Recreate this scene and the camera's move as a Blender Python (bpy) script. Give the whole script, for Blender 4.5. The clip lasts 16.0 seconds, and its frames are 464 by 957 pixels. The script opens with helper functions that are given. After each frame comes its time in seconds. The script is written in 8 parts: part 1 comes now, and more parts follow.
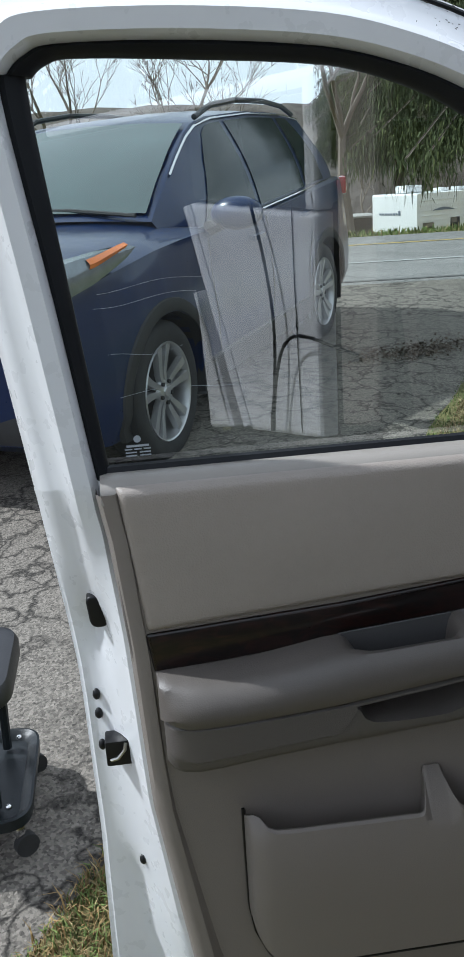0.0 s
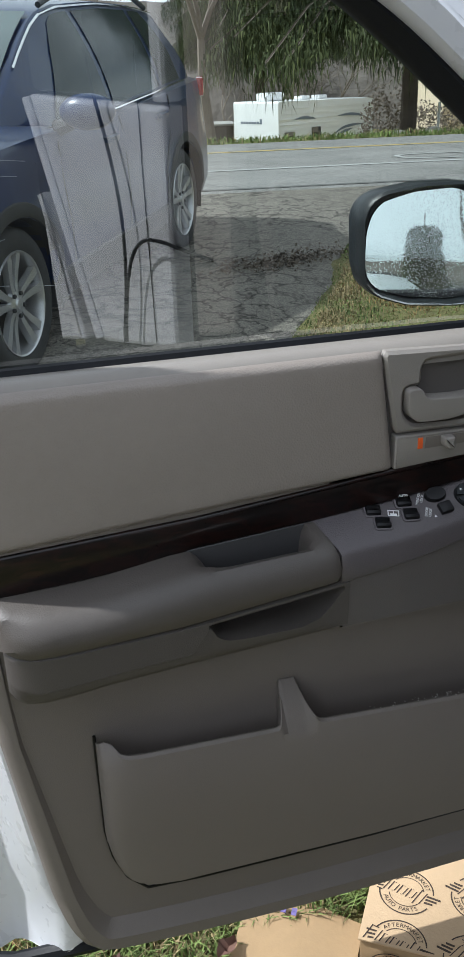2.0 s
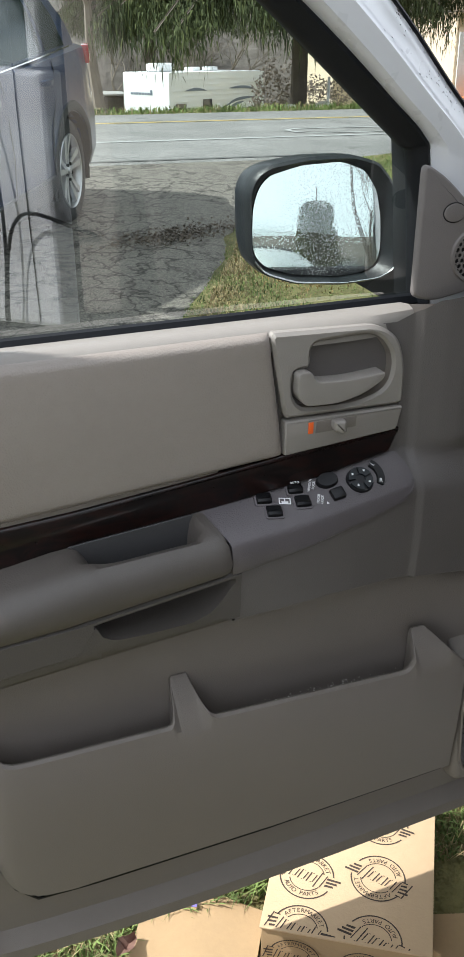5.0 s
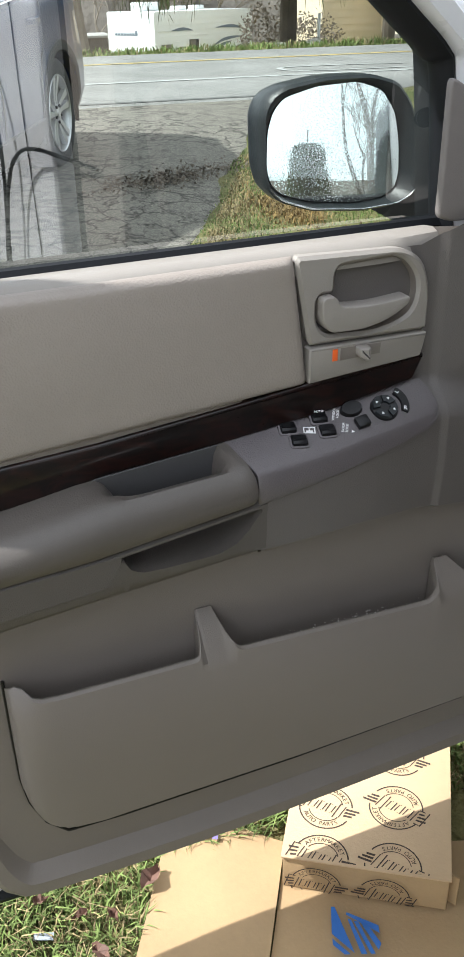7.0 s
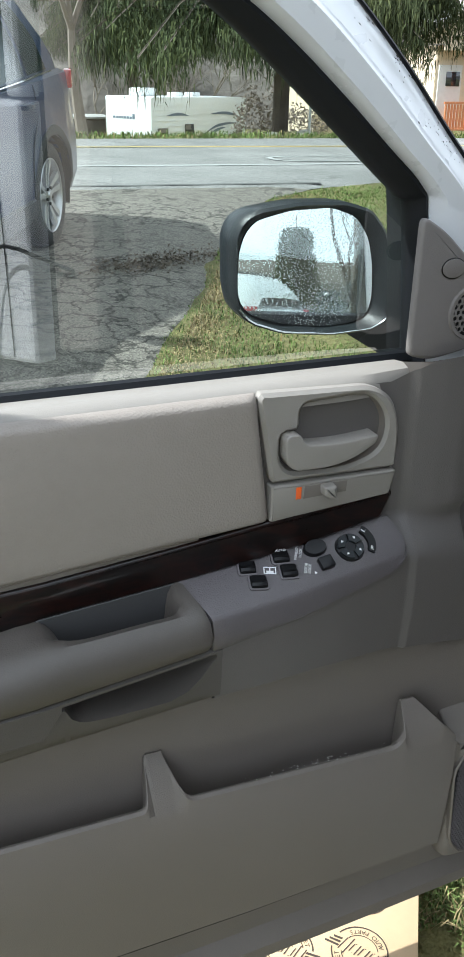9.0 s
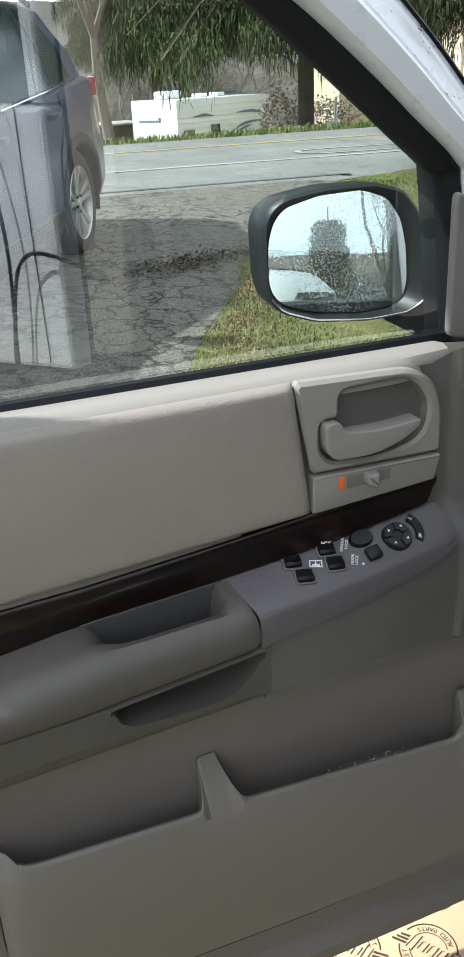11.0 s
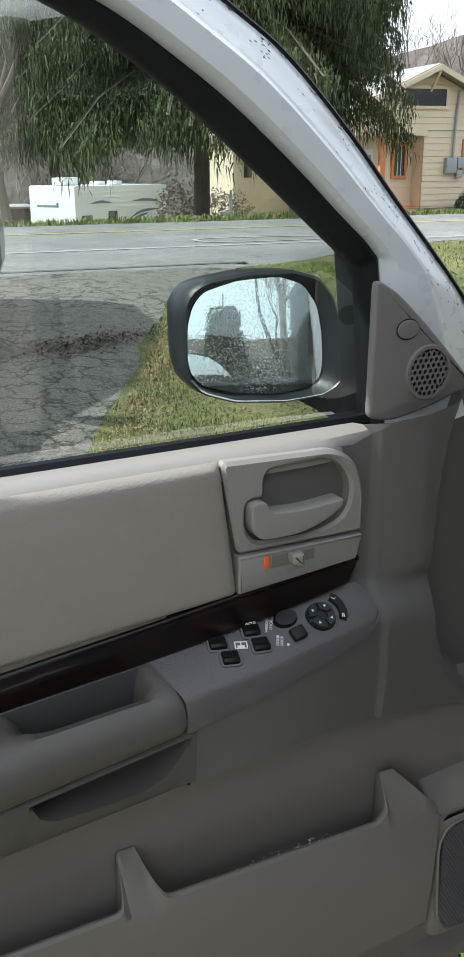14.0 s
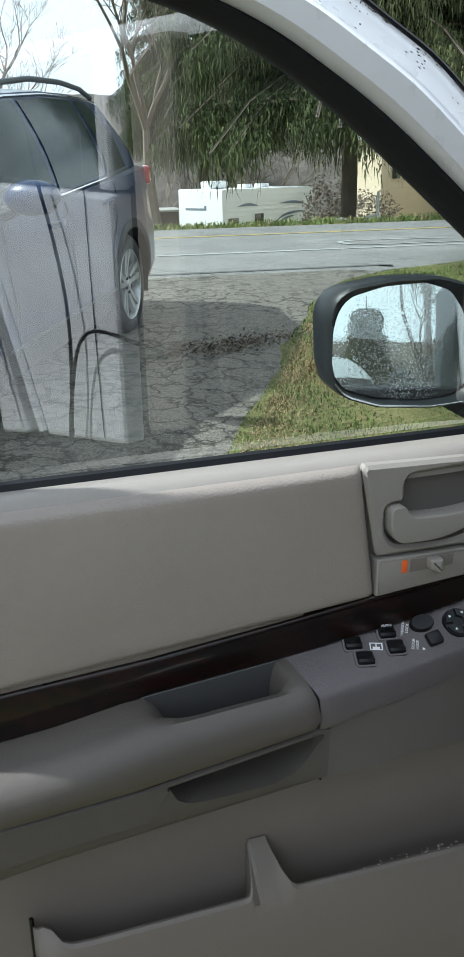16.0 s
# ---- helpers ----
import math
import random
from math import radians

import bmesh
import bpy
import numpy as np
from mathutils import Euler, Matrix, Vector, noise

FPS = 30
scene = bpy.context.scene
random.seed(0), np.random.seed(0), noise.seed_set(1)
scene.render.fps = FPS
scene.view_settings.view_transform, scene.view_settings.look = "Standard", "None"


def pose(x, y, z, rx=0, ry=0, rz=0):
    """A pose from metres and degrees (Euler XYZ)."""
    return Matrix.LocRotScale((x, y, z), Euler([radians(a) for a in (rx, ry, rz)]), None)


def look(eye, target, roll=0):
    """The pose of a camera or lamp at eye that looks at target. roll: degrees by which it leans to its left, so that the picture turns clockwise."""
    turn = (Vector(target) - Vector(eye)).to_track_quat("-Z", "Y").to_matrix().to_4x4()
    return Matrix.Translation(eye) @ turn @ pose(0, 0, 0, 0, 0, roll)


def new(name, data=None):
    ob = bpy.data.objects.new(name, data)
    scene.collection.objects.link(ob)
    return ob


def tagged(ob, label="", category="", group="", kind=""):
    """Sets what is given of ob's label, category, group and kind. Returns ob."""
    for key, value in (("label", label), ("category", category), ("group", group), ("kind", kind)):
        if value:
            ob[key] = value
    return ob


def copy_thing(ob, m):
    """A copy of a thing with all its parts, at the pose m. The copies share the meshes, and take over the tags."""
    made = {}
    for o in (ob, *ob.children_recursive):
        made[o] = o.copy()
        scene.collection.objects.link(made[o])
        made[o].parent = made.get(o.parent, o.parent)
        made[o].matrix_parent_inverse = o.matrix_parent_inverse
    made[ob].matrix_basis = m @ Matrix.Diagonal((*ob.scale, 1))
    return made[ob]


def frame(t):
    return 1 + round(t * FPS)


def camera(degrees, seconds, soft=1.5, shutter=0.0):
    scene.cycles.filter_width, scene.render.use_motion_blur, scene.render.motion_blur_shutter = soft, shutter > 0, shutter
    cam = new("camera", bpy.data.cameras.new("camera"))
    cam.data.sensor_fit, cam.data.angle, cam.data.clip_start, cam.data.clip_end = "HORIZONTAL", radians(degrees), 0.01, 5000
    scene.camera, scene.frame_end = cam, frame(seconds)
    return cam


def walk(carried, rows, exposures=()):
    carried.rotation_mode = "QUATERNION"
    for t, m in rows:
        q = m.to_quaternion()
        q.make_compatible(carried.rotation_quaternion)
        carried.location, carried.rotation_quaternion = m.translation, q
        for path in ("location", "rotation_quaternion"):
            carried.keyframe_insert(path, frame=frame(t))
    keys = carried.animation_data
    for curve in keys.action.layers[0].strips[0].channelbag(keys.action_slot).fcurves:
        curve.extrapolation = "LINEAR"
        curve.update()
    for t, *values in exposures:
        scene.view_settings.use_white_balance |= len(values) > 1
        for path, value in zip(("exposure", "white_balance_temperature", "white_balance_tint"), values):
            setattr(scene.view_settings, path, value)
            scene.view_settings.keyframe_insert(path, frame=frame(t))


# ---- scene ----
cam = camera(28.4, 16.0)
METRES, EYE, TILT, LEAN, TURN = 0.8, 1.6, -18.0, -2.4, 0.0
PATH = [
    (0, (0.04, 0.001, 1.643), (-0.01, 1.901, 1.022), -3.6),
    (0.5, (0.037, -0.007, 1.646), (-0.018, 1.894, 1.029), -2.4),
    (1, (0.051, 0.012, 1.636), (0.005, 1.917, 1.027), -2.9),
    (1.5, (0.069, 0.039, 1.622), (0.139, 1.897, 0.885), -2.6),
    (2, (0.072, 0.068, 1.61), (0.294, 1.886, 0.806), -2.1),
    (2.5, (0.042, 0.1, 1.601), (0.275, 1.86, 0.681), -1.7),
    (3, (0.043, 0.123, 1.593), (0.267, 1.876, 0.656), -1.9),
    (3.5, (0.057, 0.151, 1.594), (0.279, 1.908, 0.665), -2.3),
    (4, (0.061, 0.155, 1.604), (0.431, 1.92, 0.739), -0.1),
    (4.5, (0.097, 0.12, 1.605), (0.519, 1.883, 0.759), -0.0),
    (7, (0.063, 0.13, 1.576), (0.494, 1.835, 0.622), -1.4),
    (7.5, (0.024, 0.154, 1.576), (0.478, 1.851, 0.621), 0.2),
    (8, (-0.009, 0.16, 1.579), (0.588, 1.817, 0.631), 2.8),
    (8.5, (0.014, 0.171, 1.618), (0.597, 1.861, 0.721), 2.1),
    (9, (0.111, 0.204, 1.617), (0.598, 1.965, 0.804), 1.0),
    (11.5, (0.125, 0.23, 1.592), (0.517, 2.014, 0.777), -3.3),
    (12, (0.146, 0.27, 1.575), (0.52, 2.028, 0.699), -2.8),
    (12.5, (0.132, 0.277, 1.583), (0.48, 2.043, 0.711), -1.4),
    (13, (0.129, 0.271, 1.588), (0.528, 2.09, 0.858), -1.1),
    (13.5, (0.117, 0.258, 1.593), (0.615, 2.08, 0.935), -1.1),
    (14, (0.091, 0.236, 1.601), (0.726, 2.014, 0.943), -0.4),
    (14.5, (0.078, 0.226, 1.603), (0.744, 1.997, 0.954), -0.6),
    (15, (0.086, 0.22, 1.614), (0.735, 1.997, 0.964), -0.7),
    (15.5, (0.092, 0.227, 1.615), (0.638, 2.038, 0.966), -0.5),
    (16, (0.079, 0.213, 1.609), (0.428, 2.072, 0.959), -1.4),
]
walk(cam, [(t, look(eye, target, roll)) for t, eye, target, roll in PATH],
     exposures=[(0, 0.10, 5600, 8), (1, 0.03, 5620, 9), (2, 0.15, 5750, 9), (2.5, 0.55, 5900, 9), (3.5, 0.9, 5950, 9), (4, 0.85, 5950, 9), (4.5, 0.6, 5950, 9), (7, 0.95, 6000, 9), (8, 0.95, 6000, 9), (8.5, 0.9, 5900, 9), (9, 0.88, 5700, 5), (11.5, 0.72, 5850, 6), (12.5, 1.1, 5850, 7), (13, 0.75, 5750, 5), (13.5, 0.55, 5750, 4), (14.5, 0.55, 5800, 5), (15.5, 0.54, 5750, 5), (16, 0.52, 5700, 5)])

# ---- light ----
SUN_AZ, SUN_EL = 168.0, 48.0   # degrees: azimuth counted from +x, height over the horizon
world = bpy.data.worlds.new("sky")
scene.world = world
world.use_nodes = True
wn, wl = world.node_tree.nodes, world.node_tree.links
for n in list(wn):
    wn.remove(n)
w_out, w_bg, w_sky = wn.new("ShaderNodeOutputWorld"), wn.new("ShaderNodeBackground"), wn.new("ShaderNodeTexSky")
w_sky.sky_type, w_sky.sun_disc = "NISHITA", False
w_sky.sun_elevation, w_sky.sun_rotation = radians(SUN_EL), radians(90 - SUN_AZ)
w_sky.air_density, w_sky.dust_density = 1.0, 2.5
w_noise, w_ramp, w_mix, w_co, w_map = wn.new("ShaderNodeTexNoise"), wn.new("ShaderNodeValToRGB"), wn.new("ShaderNodeMix"), wn.new("ShaderNodeTexCoord"), wn.new("ShaderNodeMapping")
w_map.inputs["Scale"].default_value = (1, 1, 3)
w_noise.inputs["Scale"].default_value, w_noise.inputs["Detail"].default_value = 2.2, 7
w_ramp.color_ramp.elements[0].position, w_ramp.color_ramp.elements[1].position = 0.12, 0.38
w_mix.data_type = "RGBA"
w_mix.inputs["B"].default_value = (12.6, 12.8, 13.1, 1)
wl.new(w_co.outputs["Generated"], w_map.inputs["Vector"])
wl.new(w_map.outputs["Vector"], w_noise.inputs["Vector"])
wl.new(w_noise.outputs["Fac"], w_ramp.inputs["Fac"])
wl.new(w_ramp.outputs["Color"], w_mix.inputs["Factor"])
wl.new(w_sky.outputs["Color"], w_mix.inputs["A"])
wl.new(w_mix.outputs["Result"], w_bg.inputs["Color"])
w_bg.inputs["Strength"].default_value = 0.082
wl.new(w_bg.outputs["Background"], w_out.inputs["Surface"])
sun = new("sun", bpy.data.lights.new("sun", "SUN"))
sun.data.energy, sun.data.angle, sun.data.color = 5.0, radians(1.0), (1.0, 0.95, 0.87)
sun_way = Vector((math.cos(radians(SUN_AZ)) * math.cos(radians(SUN_EL)), math.sin(radians(SUN_AZ)) * math.cos(radians(SUN_EL)), math.sin(radians(SUN_EL))))
sun.rotation_euler = (-sun_way).to_track_quat("-Z", "Y").to_euler()


# ---- materials ----
def material(name, base, rough=0.6, metal=0.0, vary=0.12, scale=8.0, bump=0.0, bump_scale=60.0, coat=0.0, tint=None, spec=0.5, bump_kind="noise", detail=4, random_tint=0.0):
    """A surface with colour variation at two scales, uneven gloss and a fine relief."""
    m = bpy.data.materials.new(name)
    m.use_nodes = True
    nt = m.node_tree
    n, l = nt.nodes, nt.links
    b = n["Principled BSDF"]
    b.inputs["Metallic"].default_value = metal
    b.inputs["Coat Weight"].default_value = coat
    b.inputs["Coat Roughness"].default_value = 0.06
    b.inputs["Specular IOR Level"].default_value = spec
    co = n.new("ShaderNodeTexCoord")
    big, small = n.new("ShaderNodeTexNoise"), n.new("ShaderNodeTexNoise")
    big.inputs["Scale"].default_value, big.inputs["Detail"].default_value = scale, detail
    small.inputs["Scale"].default_value, small.inputs["Detail"].default_value = scale * 14, 3
    for t in (big, small):
        l.new(co.outputs["Object"], t.inputs["Vector"])
    add = n.new("ShaderNodeMath")
    add.operation = "MULTIPLY_ADD"
    l.new(small.outputs["Fac"], add.inputs[0])
    add.inputs[1].default_value = 0.45
    l.new(big.outputs["Fac"], add.inputs[2])
    ramp = n.new("ShaderNodeValToRGB")
    second = tint or base
    lo = [max(0.0, c * (1 - vary)) for c in base]
    hi = [min(1.0, c * (1 + vary)) for c in second]
    ramp.color_ramp.elements[0].position, ramp.color_ramp.elements[1].position = 0.45, 1.0
    ramp.color_ramp.elements[0].color, ramp.color_ramp.elements[1].color = (*lo, 1), (*hi, 1)
    l.new(add.outputs[0], ramp.inputs["Fac"])
    colour = ramp.outputs["Color"]
    if random_tint:
        info, hsv, mr = n.new("ShaderNodeNewGeometry"), n.new("ShaderNodeHueSaturation"), n.new("ShaderNodeMapRange")
        mr.inputs["To Min"].default_value, mr.inputs["To Max"].default_value = 1 - random_tint, 1 + random_tint
        l.new(info.outputs["Random Per Island"], mr.inputs["Value"])
        l.new(mr.outputs["Result"], hsv.inputs["Value"])
        l.new(colour, hsv.inputs["Color"])
        colour = hsv.outputs["Color"]
    l.new(colour, b.inputs["Base Color"])
    rr = n.new("ShaderNodeMapRange")
    rr.inputs["To Min"].default_value, rr.inputs["To Max"].default_value = max(0.02, rough - 0.07 * (rough > 0.1)), min(1.0, rough + 0.09 * (rough > 0.1))
    l.new(small.outputs["Fac"], rr.inputs["Value"])
    l.new(rr.outputs["Result"], b.inputs["Roughness"])
    if bump:
        bn = n.new("ShaderNodeBump")
        bn.inputs["Strength"].default_value, bn.inputs["Distance"].default_value = 1.0, bump
        if bump_kind == "leather":
            t = n.new("ShaderNodeTexVoronoi")
            t.feature = "SMOOTH_F1"
            t.inputs["Scale"].default_value = bump_scale
            l.new(co.outputs["Object"], t.inputs["Vector"])
            l.new(t.outputs["Distance"], bn.inputs["Height"])
        else:
            t = n.new("ShaderNodeTexNoise")
            t.inputs["Scale"].default_value, t.inputs["Detail"].default_value = bump_scale, 5
            l.new(co.outputs["Object"], t.inputs["Vector"])
            l.new(t.outputs["Fac"], bn.inputs["Height"])
        l.new(bn.outputs["Normal"], b.inputs["Normal"])
    return m


def asphalt_material(name, light, dark, crack_scale, crack_width, crack_amount):
    m = material(name, light, rough=0.9, vary=0.3, scale=1.3, bump=0.006, bump_scale=120, tint=dark, spec=0.3)
    nt = m.node_tree
    n, l = nt.nodes, nt.links
    b = n["Principled BSDF"]
    co = n["Texture Coordinate"]
    # stones in the binder
    st = n.new("ShaderNodeTexVoronoi")
    st.inputs["Scale"].default_value = 130
    l.new(co.outputs["Object"], st.inputs["Vector"])
    # wandering cracks
    wob, mixv = n.new("ShaderNodeTexNoise"), n.new("ShaderNodeMix")
    wob.inputs["Scale"].default_value, wob.inputs["Detail"].default_value = 7.0, 6
    mixv.data_type = "VECTOR"
    mixv.inputs["Factor"].default_value = 0.26
    l.new(co.outputs["Object"], wob.inputs["Vector"])
    l.new(co.outputs["Object"], mixv.inputs["A"])
    l.new(wob.outputs["Color"], mixv.inputs["B"])
    vo = n.new("ShaderNodeTexVoronoi")
    vo.feature = "DISTANCE_TO_EDGE"
    vo.inputs["Scale"].default_value = crack_scale
    l.new(mixv.outputs["Result"], vo.inputs["Vector"])
    cr = n.new("ShaderNodeMapRange")
    cr.inputs["From Min"].default_value, cr.inputs["From Max"].default_value = 0.0, crack_width
    cr.inputs["To Min"].default_value, cr.inputs["To Max"].default_value = 1 - crack_amount, 1.0
    l.new(vo.outputs["Distance"], cr.inputs["Value"])
    patchy, lim = n.new("ShaderNodeTexNoise"), n.new("ShaderNodeMapRange")
    patchy.inputs["Scale"].default_value = 0.9
    l.new(co.outputs["Object"], patchy.inputs["Vector"])
    lim.inputs["From Min"].default_value, lim.inputs["From Max"].default_value = 0.30, 0.50
    l.new(patchy.outputs["Fac"], lim.inputs["Value"])
    fade = n.new("ShaderNodeMix")
    fade.inputs["A"].default_value = 1.0
    l.new(lim.outputs["Result"], fade.inputs["Factor"])
    l.new(cr.outputs["Result"], fade.inputs["B"])
    old = b.inputs["Base Color"].links[0].from_socket
    mul, mul2 = n.new("ShaderNodeMix"), n.new("ShaderNodeMix")
    for q in (mul, mul2):
        q.data_type, q.blend_type = "RGBA", "MULTIPLY"
        q.inputs["Factor"].default_value = 1.0
    l.new(old, mul.inputs["A"])
    l.new(fade.outputs["Result"], mul.inputs["B"])
    mr = n.new("ShaderNodeMapRange")
    mr.inputs["To Min"].default_value, mr.inputs["To Max"].default_value = 0.38, 1.62
    l.new(st.outputs["Color"], mr.inputs["Value"])
    l.new(mul.outputs["Result"], mul2.inputs["A"])
    l.new(mr.outputs["Result"], mul2.inputs["B"])
    l.new(mul2.outputs["Result"], b.inputs["Base Color"])
    return m


def glass_material(name, rough=0.0, tint=(1, 1, 1), reflect=0.0):
    """Thin clear glass: a clear sheet with a Fresnel gloss."""
    m = bpy.data.materials.new(name)
    m.use_nodes = True
    n, l = m.node_tree.nodes, m.node_tree.links
    n.remove(n["Principled BSDF"])
    out = n["Material Output"]
    tr, gl, mx, fr, ad = n.new("ShaderNodeBsdfTransparent"), n.new("ShaderNodeBsdfGlossy"), n.new("ShaderNodeMixShader"), n.new("ShaderNodeFresnel"), n.new("ShaderNodeMath")
    tr.inputs["Color"].default_value = (*tint, 1)
    gl.inputs["Roughness"].default_value = rough
    fr.inputs["IOR"].default_value = 1.5
    ad.operation = "MULTIPLY_ADD"
    ad.inputs[1].default_value, ad.inputs[2].default_value = 5.6, reflect
    l.new(fr.outputs["Fac"], ad.inputs[0])
    l.new(ad.outputs[0], mx.inputs["Fac"])
    l.new(tr.outputs["BSDF"], mx.inputs[1])
    l.new(gl.outputs["BSDF"], mx.inputs[2])
    l.new(mx.outputs["Shader"], out.inputs["Surface"])
    return m


